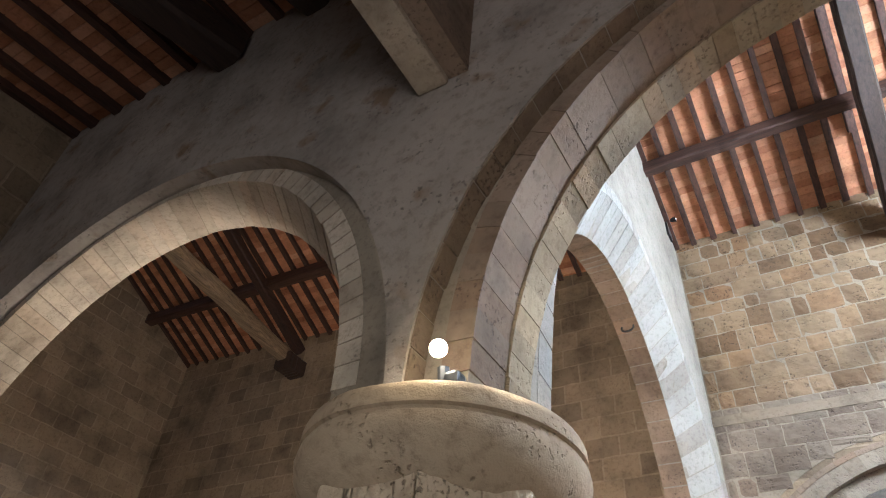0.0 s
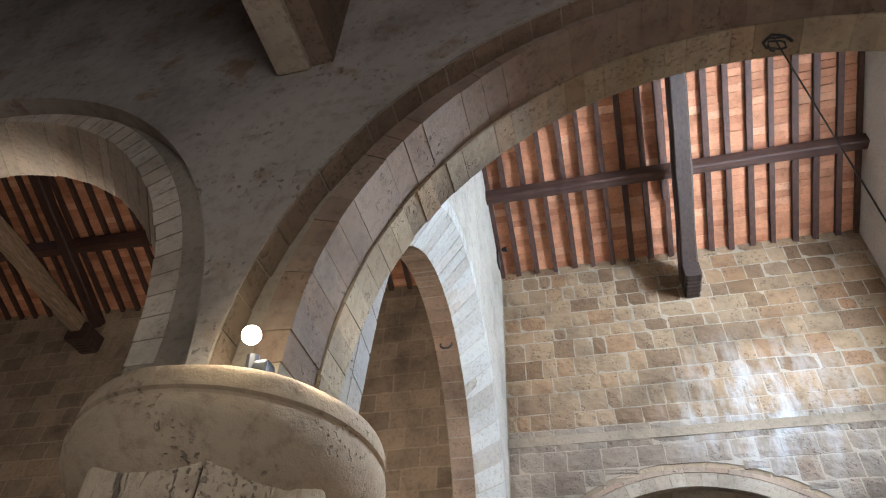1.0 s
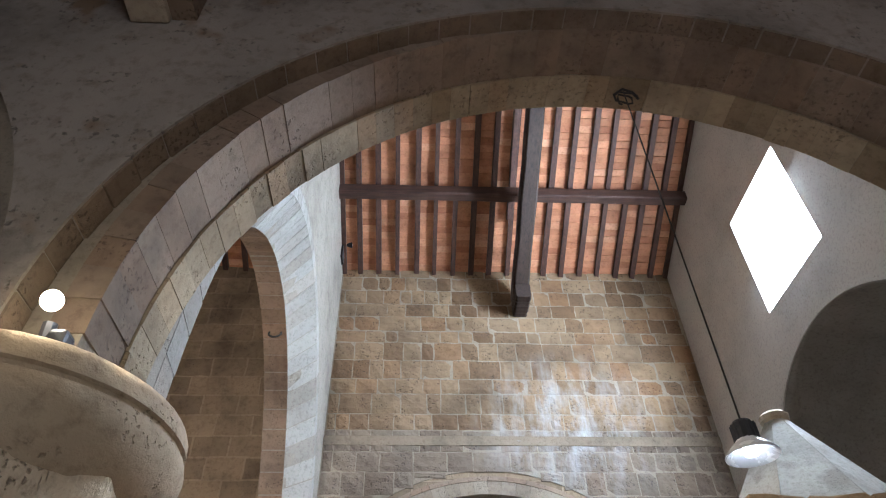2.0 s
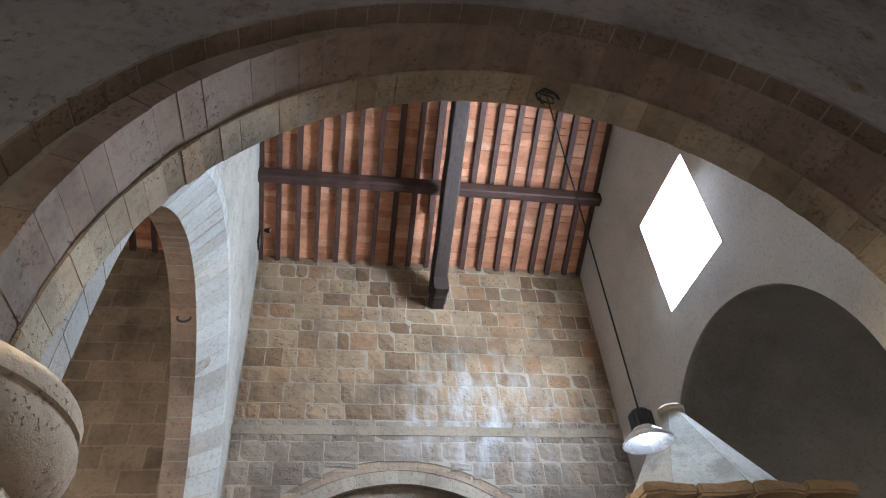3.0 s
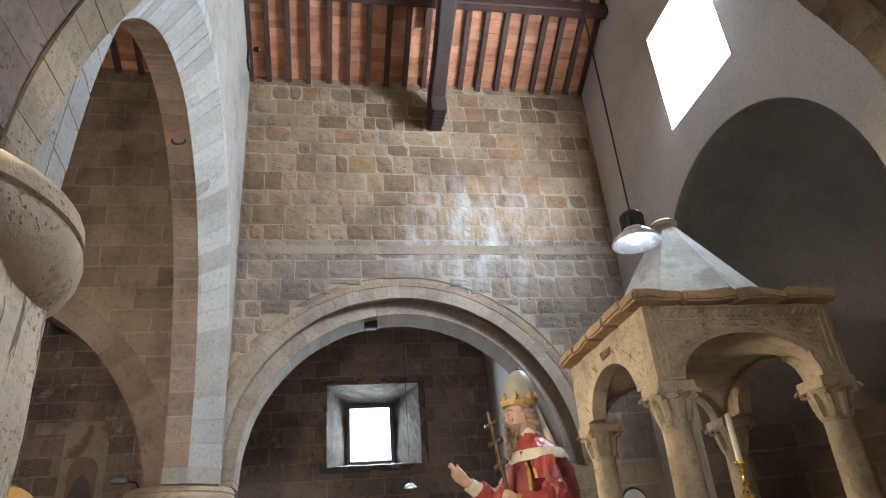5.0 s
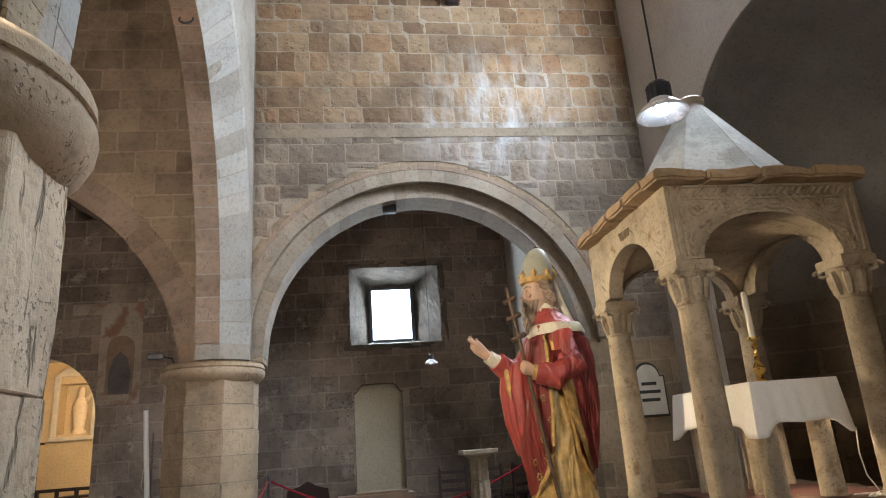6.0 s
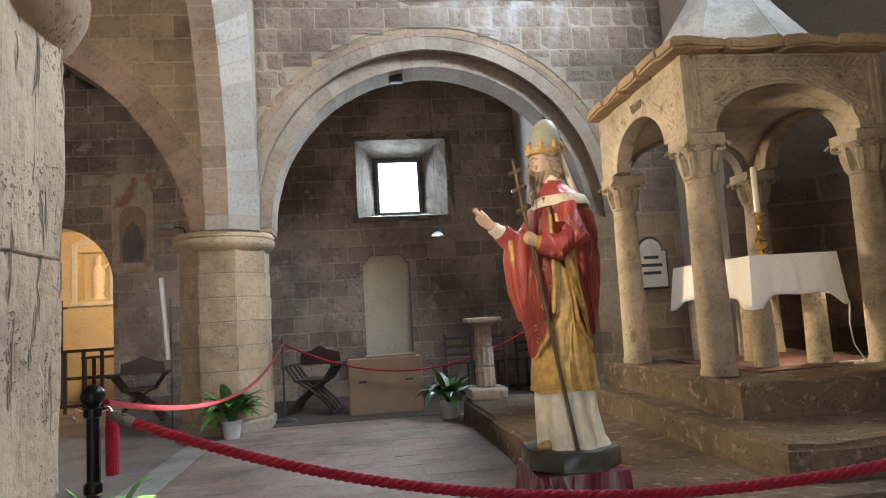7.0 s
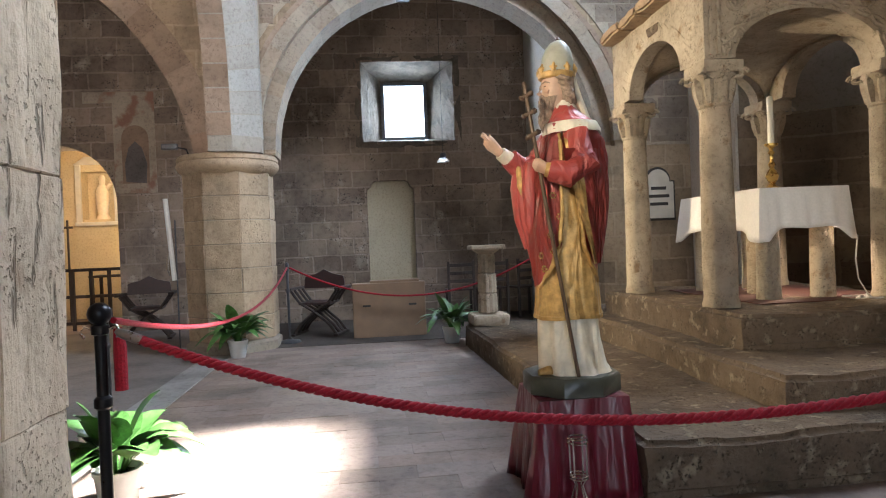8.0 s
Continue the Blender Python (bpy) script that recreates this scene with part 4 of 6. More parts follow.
for sx in (-1, 1):
    x = (CX0 + CX1) / 2 + sx * 0.56
    z = EAVEZ - 0.19
    bm = bmesh.new()
    for rr in (0.055, 0.034):
        tube(bm, [(x + rr * math.cos(2 * math.pi * k / 16), FY - 0.004, z + rr * math.sin(2 * math.pi * k / 16)) for k in range(17)], 0.012, 6)
    bmesh.ops.create_uvsphere(bm, u_segments=8, v_segments=6, radius=0.018, matrix=Matrix.Translation((x, FY, z)))
    part("rosette", bm, M_CARVED, front, "round carved rosette")
    for k in range(5):
        bm = bmesh.new()
        x1 = x - sx * (0.10 + 0.085 * k)
        zz = z + 0.02 + 0.012 * k
        h = 0.05 - 0.004 * k
        tube(bm, [(x1 + sx * 0.035, FY - 0.002, zz - h), (x1, FY - 0.006, zz), (x1 - sx * 0.03, FY - 0.002, zz + h * 0.5), (x1 - sx * 0.045, FY, zz + 0.01)], 0.013, 6)
        tube(bm, [(x1, FY - 0.006, zz), (x1 + sx * 0.02, FY - 0.002, zz + h * 0.7)], 0.011, 6)
        part("leaf_relief", bm, M_CARVED, front)
    for k in range(4):
        x1 = x + sx * (0.07 - 0.045 * k) + sx * 0.03
        part("leaf_relief", tube(bmesh.new(), [(x1, FY - 0.003, CAPZ + 0.05 + 0.03 * k), (x1 - sx * 0.025, FY - 0.006, CAPZ + 0.1 + 0.03 * k), (x1 + sx * 0.01, FY - 0.003, CAPZ + 0.14 + 0.03 * k)], 0.013, 6), M_CARVED, front)
rng = random.Random(4)
for i in range(16):
    bm = bmesh.new()
    a = math.pi * (i + 0.5) / 16
    y = (CY0 + CY1) / 2 - (0.42 + 0.10) * math.cos(a) * 1.12
    z = CAPZ + 0.07 + 0.37 * math.sin(a)
    tube(bm, [(CX0 + 0.005, y - 0.04, z - 0.02), (CX0 + 0.001, y, z + 0.015), (CX0 + 0.005, y + 0.03, z + 0.045)], 0.01 * rng.uniform(0.6, 1.1), 6)
    part("leaf_relief", bm, M_CARVED, side)
part("scar", worn(boxed(CX0 - 0.012, CX0 + 0.02, 4.95, 5.13, EAVEZ - 0.16, EAVEZ - 0.09, bevel=0.012), 0.02, 12), M_STEP, side, "dark broken patch in the carving")

# vault, cornice slabs and roof
bm = bmesh.new()
cx, cy = (CX0 + CX1) / 2, (CY0 + CY1) / 2
rows_ = []
N = 16
for i in range(N + 1):
    row = []
    for j in range(N + 1):
        u, v = -1 + 2 * i / N, -1 + 2 * j / N
        hgt = 0.37 * max(math.sqrt(max(0, 1 - u * u)), math.sqrt(max(0, 1 - v * v)))
        row.append(bm.verts.new((cx + u * (CX1 - CX0 - 0.27) / 2, cy + v * (CY1 - CY0 - 0.27) / 2, CAPZ - 0.0 + hgt)))
    rows_.append(row)
for i in range(N):
    for j in range(N):
        bm.faces.new((rows_[i][j], rows_[i + 1][j], rows_[i + 1][j + 1], rows_[i][j + 1]))
vault = smooth(part("vault", bm, M_CARVED, ciborium, "stained groin vault inside the canopy"), 50)
md = vault.modifiers.new("thick", "SOLIDIFY")
md.thickness = 0.05
md.offset = 1.0
part("ceiling_slab", boxed(CX0 + 0.02, CX1 - 0.02, CY0 + 0.02, CY1 - 0.02, EAVEZ - 0.04, EAVEZ + 0.1), M_CARVED, ciborium)
for k in range(4):
    w = (CX1 - CX0 + 0.15) / 4
    x0 = CX0 - 0.13 + k * w
    part("cornice", slab_block(x0 + 0.003, x0 + w - 0.003, CY0 - 0.14, CY0 + 0.1, EAVEZ, EAVEZ + 0.09, 0.15, 0.018, k), M_CORNICE, ciborium, "ochre stone eave slab")
    part("cornice", slab_block(x0 + 0.003, x0 + w - 0.003, CY1 - 0.14, CY1 + 0.0, EAVEZ, EAVEZ + 0.09, 0.15, 0.018, k + 9), M_CORNICE, ciborium)
    w = (CY1 - CY0 - 0.24) / 4
    y0 = CY0 + 0.1 + k * w
    part("cornice", slab_block(CX0 - 0.14, CX0 + 0.1, y0 + 0.003, y0 + w - 0.003, EAVEZ, EAVEZ + 0.09, 0.15, 0.018, k + 19), M_CORNICE, ciborium)
    part("cornice", slab_block(CX1 - 0.1, CX1 + 0.02, y0 + 0.003, y0 + w - 0.003, EAVEZ, EAVEZ + 0.09, 0.15, 0.018, k + 29), M_CORNICE, ciborium)
roof_panel = None
for k in range(8):
    if roof_panel is None:
        bm = bmesh.new()
        R0_, R1_, H0, H1 = 0.80, 0.10, EAVEZ + 0.085, 4.08
        ha = radians(22.2)
        f = [bm.verts.new((r * math.cos(s * ha), r * math.sin(s * ha), z)) for r, z, s in ((R0_, H0, -1), (R0_, H0, 1), (R1_, H1, 1), (R1_, H1, -1))]
        g = [bm.verts.new((v.co.x - 0.06, v.co.y, v.co.z - 0.03)) for v in f]
        bm.faces.new(f)
        bm.faces.new(g[::-1])
        for i in range(4):
            bm.faces.new((f[i], g[i], g[(i + 1) % 4], f[(i + 1) % 4]))
        bmesh.ops.subdivide_edges(bm, edges=bm.edges[:], cuts=3, use_grid_fill=True)
        worn(bm, 0.006, 5)
        roof_panel = part("roof_panel", bm, M_ROOFSTONE, ciborium)
        ob = roof_panel
    else:
        ob = new("roof_panel", roof_panel.data)
        ob.parent = ciborium
    ob.matrix_basis = pose(cx + 0.08, cy, 0, 0, 0, 45 * k + 22.5)
bm = bmesh.new()
lathe(bm, [(0.09, 4.06), (0.125, 4.09), (0.13, 4.13), (0.10, 4.16), (0.03, 4.17)], 16, (cx + 0.08, cy, 0))
smooth(part("finial", bm, M_CARVED, ciborium, "worn round stone ring at the roof tip"))

# ---- altar under the ciborium ----
AX0, AX1, AY0, AY1, AZ = 2.86, 3.56, 4.50, 5.70, 1.49
altar = thing("altar", (0, 0, 0), 0, "plain stone altar table on short round legs", "altar")
part("tabletop", boxed(AX0 + 0.03, AX1 - 0.03, AY0 + 0.03, AY1 - 0.03, AZ - 0.12, AZ, bevel=0.01), M_CARVED, altar)
for x, y, r in ((AX0 + 0.13, AY0 + 0.13, 0.085), (AX1 - 0.13, AY0 + 0.13, 0.085), (AX0 + 0.13, AY1 - 0.13, 0.075), (AX1 - 0.13, AY1 - 0.13, 0.075), ((AX0 + AX1) / 2, (AY0 + AY1) / 2, 0.09)):
    bm = bmesh.new()
    lathe(bm, [(r * 1.1, 0.652), (r * 1.05, 0.72), (r, 1.0), (r * 0.95, AZ - 0.12)], 16, (x, y, 0))
    smooth(part("leg", bm, M_CARVED, altar))


def cloth_box(name, x0, x1, y0, y1, ztop, drop, mat, amp, folds, label, category, seed, drop_var=0.0, flare=0.03):
    """A cloth laid over a box: a flat top and four sides that hang in folds."""
    bm = bmesh.new()
    per = []
    n = 40
    for i in range(n):
        per.append((x0 + (x1 - x0) * i / n, y0, 0, -1))
    for i in range(n):
        per.append((x1, y0 + (y1 - y0) * i / n, 1, 0))
    for i in range(n):
        per.append((x1 - (x1 - x0) * i / n, y1, 0, 1))
    for i in range(n):
        per.append((x0, y1 - (y1 - y0) * i / n, -1, 0))
    m = len(per)
    rings_ = []
    levels = 9
    for j in range(levels + 1):
        f = j / levels
        ring_ = []
        for i, (x, y, nx, ny) in enumerate(per):
            s = i / m
            fold = amp * f ** 0.7 * (math.sin(2 * math.pi * folds * s + seed) * 0.7 + math.sin(2 * math.pi * folds * 2.3 * s + seed * 2) * 0.4)
            out = 0.004 + flare * f + fold + amp * 0.4 * f
            corner = min(abs((i % n) / n), abs(1 - (i % n) / n))
            cor = math.exp(-(corner * 9) ** 2)
            kx, ky = nx, ny
            if i % n == 0:
                px, py = per[i - 1][2], per[i - 1][3]
                kx, ky = (nx + px) * 0.7, (ny + py) * 0.7
            d = drop * (1 + drop_var * (cor * 0.9 + 0.04 * math.sin(9 * s * 6.28 + seed)))
            ring_.append(bm.verts.new((x + kx * (out + cor * amp * 1.2 * f), y + ky * (out + cor * amp * 1.2 * f), ztop - d * f)))
        rings_.append(ring_)
    for a, b in zip(rings_, rings_[1:]):
        for i in range(m):
            bm.faces.new((a[i], a[(i + 1) % m], b[(i + 1) % m], b[i]))
    bm.faces.new(rings_[0])
    ob = smooth(part(name, bm, mat), 60)
    md = ob.modifiers.new("thick", "SOLIDIFY")
    md.thickness, md.offset = 0.004, 1.0
    return tagged(ob, label, category)


cloth_box("altar_cloth", AX0, AX1, AY0, AY1, AZ + 0.006, 0.30, M_LINEN, 0.014, 11, "white linen cloth hanging over the altar edges", "tablecloth", 1.0, 0.35)


def candlestick(x, y, z):
    t = thing("candlestick", (x, y, z), 0, "tall turned brass candlestick on the altar cloth", "candlestick")
    bm = bmesh.new()
    lathe(bm, [(0.06, 0), (0.062, 0.015), (0.035, 0.03), (0.02, 0.05), (0.04, 0.08), (0.05, 0.11), (0.03, 0.15), (0.015, 0.17), (0.028, 0.20), (0.014, 0.225), (0.014, 0.27), (0.026, 0.29), (0.012, 0.31), (0.02, 0.33), (0.05, 0.345), (0.052, 0.36), (0.016, 0.362)], 20)
    smooth(part("stem", bm, M_BRASS, t))
    bm = bmesh.new()
    lathe(bm, [(0.024, 0.36), (0.023, 0.72), (0.02, 0.73), (0.004, 0.735)], 16)
    smooth(part("candle", bm, M_WAX, t, "tall cream altar candle"))
    tube_ = tube(bmesh.new(), [(0, 0, 0.73), (0.001, 0, 0.75)], 0.0025, 5)
    part("wick", tube_, M_INK, t)


candlestick(3.16, 4.80, AZ + 0.012)
bm = tube(bmesh.new(), [(2.93, 5.32, AZ + 0.01), (2.99, 5.25, AZ + 0.15)], 0.008, 8)
tagged(part("taper_candle", bm, M_WAX), "thin white taper leaning on the altar cloth", "candle")
# cables on the ciborium floor
pts = [(3.50 + 0.1 * math.sin(i * 0.8) + 0.012 * i, 4.42 + 0.10 * math.cos(i * 0.63), 0.668 + 0.004 * (i % 3)) for i in range(26)]
tagged(part("white_cable", tube(bmesh.new(), pts, 0.008, 6), M_WHITECABLE), "loose white cable coiled on the stone floor", "cable")
pts = [(AX1 + 0.015, AY0 + 0.02, AZ - 0.3), (AX1 + 0.05, AY0 - 0.02, 1.12), (AX1 + 0.02, AY0 - 0.03, 0.95), (AX1 + 0.03, AY0 - 0.04, 0.8), (AX1 + 0.08, AY0 - 0.08, 0.672)]
tagged(part("hanging_cable", tube(bmesh.new(), pts, 0.005, 6), M_WHITECABLE), "thin white cable hanging down from the altar", "cable")
tagged(part("carpet", boxed(2.75, 3.9, 4.35, 5.8, 0.66, 0.667), M_CARPET), "worn red-brown carpet under the altar", "carpet", "", "structure")


# ---- statue and its draped stand ----
def statue(x, y, z):
    """A robed standing figure as one plain mesh, facing -x, with its octagonal plinth."""
    bm = bmesh.new()

    def body(rows, idx, folds=0.0, nf=9, n=56, ph=0.0):
        b = len(bm.faces)
        rings_ = []
        for (h, ox, oy, a, w) in rows:
            ring_ = []
            for i in range(n):
                t = 2 * math.pi * i / n
                k = 1 + folds * (math.sin(nf * t + ph + h * 2.2) * 0.6 + math.sin((nf * 2 - 3) * t + ph * 2 - h * 3) * 0.4)
                ring_.append(bm.verts.new((ox + a * k * math.cos(t), oy + w * k * math.sin(t), h)))
            rings_.append(ring_)
        for p, q in zip(rings_, rings_[1:]):
            for i in range(n):
                bm.faces.new((p[i], p[(i + 1) % n], q[(i + 1) % n], q[i]))
        bm.faces.new(rings_[0][::-1])
        bm.faces.new(rings_[-1])
        bm.faces.ensure_lookup_table()
        for f in bm.faces[b:]:
            f.material_index = idx

    def limb(pts, r, idx, taper=None, n=14):
        b = len(bm.faces)
        tube(bm, pts, r, n, taper)
        bm.faces.ensure_lookup_table()
        for f in bm.faces[b:]:
            f.material_index = idx

    RED, GOLD, ALB, TIA, SKIN, PLI, DARK, HAIR = range(8)
    b = len(bm.faces)
    lathe(bm, [(0.215, -0.085), (0.222, -0.08), (0.222, -0.012), (0.212, 0.0)], 8, phase=0.5)
    bm.faces.ensure_lookup_table()
    for f in bm.faces[b:]:
        f.material_index = PLI
    # alb, gold tunic, red robe, cope at the back
    body([(0.0, 0.02, 0, 0.165, 0.15), (0.03, 0.01, 0, 0.155, 0.14), (0.15, 0.0, 0, 0.14, 0.125), (0.32, 0.0, 0, 0.135, 0.12)], ALB, 0.07, 8)
    body([(0.255, 0.0, 0, 0.152, 0.138), (0.27, 0.0, 0, 0.154, 0.14), (0.45, 0.0, 0, 0.142, 0.13), (0.66, 0.0, 0, 0.135, 0.125), (0.9, 0.005, 0, 0.125, 0.125), (1.0, 0.01, 0, 0.11, 0.12)], GOLD, 0.035, 7)
    body([(0.245, 0.0, 0, 0.157, 0.143), (0.262, 0.0, 0, 0.159, 0.145)], GOLD, 0.035, 7)
    # red cope: wraps the back and sides, open over the tunic in a widening slit
    def track(rows, h):
        for (h0, *p), (h1, *q) in zip(rows, rows[1:]):
            if h <= h1:
                f = max(0.0, (h - h0) / (h1 - h0))
                f = f * f * (3 - 2 * f)
                return [a + (b - a) * f for a, b in zip(p, q)]
        return list(rows[-1][1:])
    # height: left and right extent, depth, left and right edge of the slit
    shape = [(0.36, -0.145, 0.128, 0.135, -0.138, 0.122), (0.42, -0.150, 0.135, 0.14, -0.118, 0.108), (0.50, -0.155, 0.142, 0.145, -0.085, 0.070), (0.62, -0.155, 0.155, 0.15, -0.050, 0.030),
             (0.76, -0.145, 0.19, 0.155, -0.036, 0.012), (0.93, -0.130, 0.206, 0.16, -0.036, -0.016), (1.03, -0.105, 0.192, 0.15, -0.034, -0.024), (1.09, -0.075, 0.165, 0.125, -0.030, -0.024), (1.135, -0.045, 0.10, 0.085, -0.028, -0.022)]
    n, rows = 96, 44
    b = len(bm.faces)
    rings_ = []
    for j in range(rows + 1):
        h = 0.36 + (1.135 - 0.36) * j / rows
        xl, xr, w, gl, gr = track(shape, h)
        c, a = (xl + xr) / 2, (xr - xl) / 2
        pr, pl = math.asin(max(-1, min(1, (gr - c) / a))), math.asin(max(-1, min(1, (gl - c) / a))) + 2 * math.pi
        fold = 0.055 * min(1.0, (1.15 - h) / 0.45)
        ring_ = []
        for i in range(n + 1):
            p = pr + (pl - pr) * i / n
            k = 1 + fold * (math.sin(7 * p + 3.2 * h) * 0.55 + math.sin(13 * p - 4 * h + 1) * 0.4 + math.sin(23 * p + 6 * h) * 0.18)
            ring_.append(bm.verts.new((c + a * k * math.sin(p), -w * k * math.cos(p), h - 0.03 * math.cos(p * 2) * (1 - j / rows))))
        rings_.append(ring_)
    for p, q in zip(rings_, rings_[1:]):
        for i in range(n):
            bm.faces.new((p[i], p[i + 1], q[i + 1], q[i]))
    bm.faces.ensure_lookup_table()
    cope = bm.faces[b:]
    for f in cope:
        f.material_index = RED
    edges = [[tuple(r[k].co) for r in rings_[:-3:2]] for k in (1, n - 1)]
    flowers = [rings_[j][k].co.copy() for j, k in ((6, 92), (11, 94), (15, 91), (20, 94), (9, 88), (25, 91), (30, 95), (33, 6), (28, 8))]
    bmesh.ops.solidify(bm, geom=list(cope), thickness=0.011)
    for pts in edges:
        limb([(q[0], q[1] - 0.004, q[2]) for q in pts], 0.0105, GOLD, None, 8)
    for c in flowers:
        out = Vector((c.x, c.y, 0)).normalized()
        side = Vector((-out.y, out.x, 0))
        for k in range(6):
            q = c + out * 0.004 + (side * math.cos(k * 1.047) + Vector((0, 0, 1)) * math.sin(k * 1.047)) * 0.012
            bb = len(bm.faces)
            bmesh.ops.create_icosphere(bm, subdivisions=1, radius=0.0055, matrix=Matrix.Translation(q))
            bm.faces.ensure_lookup_table()
            for fc in bm.faces[bb:]:
                fc.material_index = GOLD
    # hood round the neck, broad pale collar band lying over the shoulders
    body([(1.09, 0.045, 0, 0.127, 0.145), (1.115, 0.042, 0, 0.122, 0.137), (1.145, 0.03, 0, 0.095, 0.105), (1.18, 0.015, 0, 0.066, 0.07), (1.20, 0.01, 0, 0.056, 0.058)], RED, 0.025, 8)
    body([(1.075, 0.048, 0, 0.130, 0.148), (1.095, 0.046, 0, 0.131, 0.147), (1.122, 0.041, 0, 0.121, 0.136)], ALB, 0.012, 8, ph=1)
    body([(1.15, 0.012, 0, 0.064, 0.064), (1.17, 0.014, 0, 0.068, 0.066), (1.20, 0.012, 0, 0.060, 0.058), (1.225, 0.012, 0, 0.048, 0.05)], ALB, 0.03, 9, ph=0.5)
    limb([(-0.055, -0.05, 1.115), (-0.058, -0.05, 1.095)], 0.014, GOLD, [1.0, 0.8], 10)
    # head: skull, brow, nose, cheeks, ear curls and a waving beard
    body([(1.16, -0.015, 0, 0.04, 0.04), (1.20, -0.024, 0, 0.048, 0.045), (1.235, -0.024, 0, 0.056, 0.05), (1.265, -0.020, 0, 0.062, 0.054), (1.30, -0.017, 0, 0.066, 0.057), (1.34, -0.014, 0, 0.066, 0.058)], SKIN, 0.0, 5, 40)
    limb([(-0.078, 0, 1.312), (-0.089, 0, 1.288), (-0.099, 0, 1.268), (-0.086, 0, 1.258)], 0.010, SKIN, [0.7, 0.8, 1.15, 0.7], 10)
    for sd in (-1, 1):
        limb([(-0.083, sd * 0.008, 1.309), (-0.073, sd * 0.032, 1.314), (-0.055, sd * 0.047, 1.304)], 0.004, HAIR, [0.8, 1, 0.6], 8)
        limb([(-0.074, sd * 0.026, 1.272), (-0.060, sd * 0.043, 1.264)], 0.014, SKIN, [0.8, 0.8], 8)
        limb([(-0.0775, sd * 0.022, 1.293), (-0.072, sd * 0.032, 1.293)], 0.003, DARK, [0.7, 0.7], 6)
        limb([(-0.09, sd * 0.004, 1.252), (-0.085, sd * 0.022, 1.246), (-0.072, sd * 0.035, 1.228), (-0.068, sd * 0.038, 1.205)], 0.008, HAIR, [1, 1.1, 1, 0.6], 8)
        for k in range(4):
            hz = 1.335 - 0.026 * k
            limb([(-0.03 + 0.012 * k, sd * 0.053, hz), (-0.012 + 0.014 * k, sd * 0.066, hz - 0.008), (0.012 + 0.01 * k, sd * 0.066, hz - 0.020), (0.03 + 0.006 * k, sd * 0.056, hz - 0.014)], 0.013, HAIR, [0.7, 1.1, 1.1, 0.7], 8)
    body([(1.195, 0.028, 0, 0.034, 0.046), (1.22, 0.028, 0, 0.045, 0.056), (1.26, 0.022, 0, 0.05, 0.06), (1.31, 0.010, 0, 0.062, 0.062), (1.345, 0.0, 0, 0.07, 0.064)], HAIR, 0.06, 11, 66, 1.0)
    body([(1.09, -0.058, 0, 0.014, 0.014), (1.12, -0.058, 0, 0.027, 0.028), (1.17, -0.055, 0, 0.035, 0.040), (1.21, -0.048, 0, 0.040, 0.048), (1.245, -0.036, 0, 0.042, 0.053)], HAIR, 0.09, 9, 60)
    for k in range(9):
        a = radians(-80 + 20 * k)
        pts = [(-0.046 - 0.044 * math.cos(a) + 0.007 * math.sin(m * 1.7 + k), 0.05 * math.sin(a) * (1 - 0.09 * m) + 0.004 * math.sin(m * 2.1 + k), 1.235 - 0.024 * m) for m in range(6 if k % 2 else 7)]
        limb(pts, 0.0095, HAIR, [0.7, 1, 1.1, 1.0, 0.9, 0.6, 0.4][:len(pts)], 8)
    # tiara with a gold crown at its foot, a knob, and two lappets behind
    body([(1.335, -0.012, 0, 0.073, 0.066), (1.36, -0.012, 0, 0.079, 0.071), (1.40, -0.009, 0, 0.076, 0.068), (1.44, -0.006, 0, 0.066, 0.059), (1.47, -0.003, 0, 0.053, 0.047), (1.492, 0.0, 0, 0.036, 0.032), (1.503, 0.0, 0, 0.018, 0.016)], TIA, 0.0, 5, 36)
    body([(1.328, -0.012, 0, 0.078, 0.071), (1.334, -0.012, 0, 0.085, 0.077), (1.352, -0.012, 0, 0.087, 0.079), (1.358, -0.012, 0, 0.080, 0.072)], GOLD, 0.012, 12, 48)
    for k in range(8):
        a = 2 * math.pi * (k + 0.5) / 8
        ex, ey = math.cos(a), math.sin(a)
        limb([(-0.012 + 0.084 * ex, 0.076 * ey, 1.35), (-0.011 + 0.083 * ex, 0.075 * ey, 1.368), (-0.010 + 0.079 * ex, 0.071 * ey, 1.392)], 0.0105, GOLD, [0.8, 1.3, 0.35], 6)
        for sd in (-1, 1):
            a2_ = a + sd * 0.2
            limb([(-0.011 + 0.083 * ex, 0.075 * ey, 1.366), (-0.011 + 0.083 * math.cos(a2_), 0.075 * math.sin(a2_), 1.374)], 0.007, GOLD, [1, 0.6], 6)
    limb([(0, 0, 1.50), (0, 0, 1.510), (0, 0, 1.522)], 0.012, DARK, [0.7, 1.1, 0.5], 8)
    for sd in (-1, 1):
        limb([(0.055, sd * 0.022, 1.345), (0.078, sd * 0.028, 1.25), (0.108, sd * 0.034, 1.15), (0.125, sd * 0.036, 1.105)], 0.013, ALB, [0.8, 1, 1.2, 1.2], 6)
    # raised arm with hanging sleeve, blessing hand
    limb([(-0.02, 0.11, 1.07), (-0.08, 0.13, 0.96), (-0.17, 0.10, 0.93), (-0.235, 0.07, 0.985)], 0.052, RED, [1.1, 1.25, 1.1, 0.9], 16)
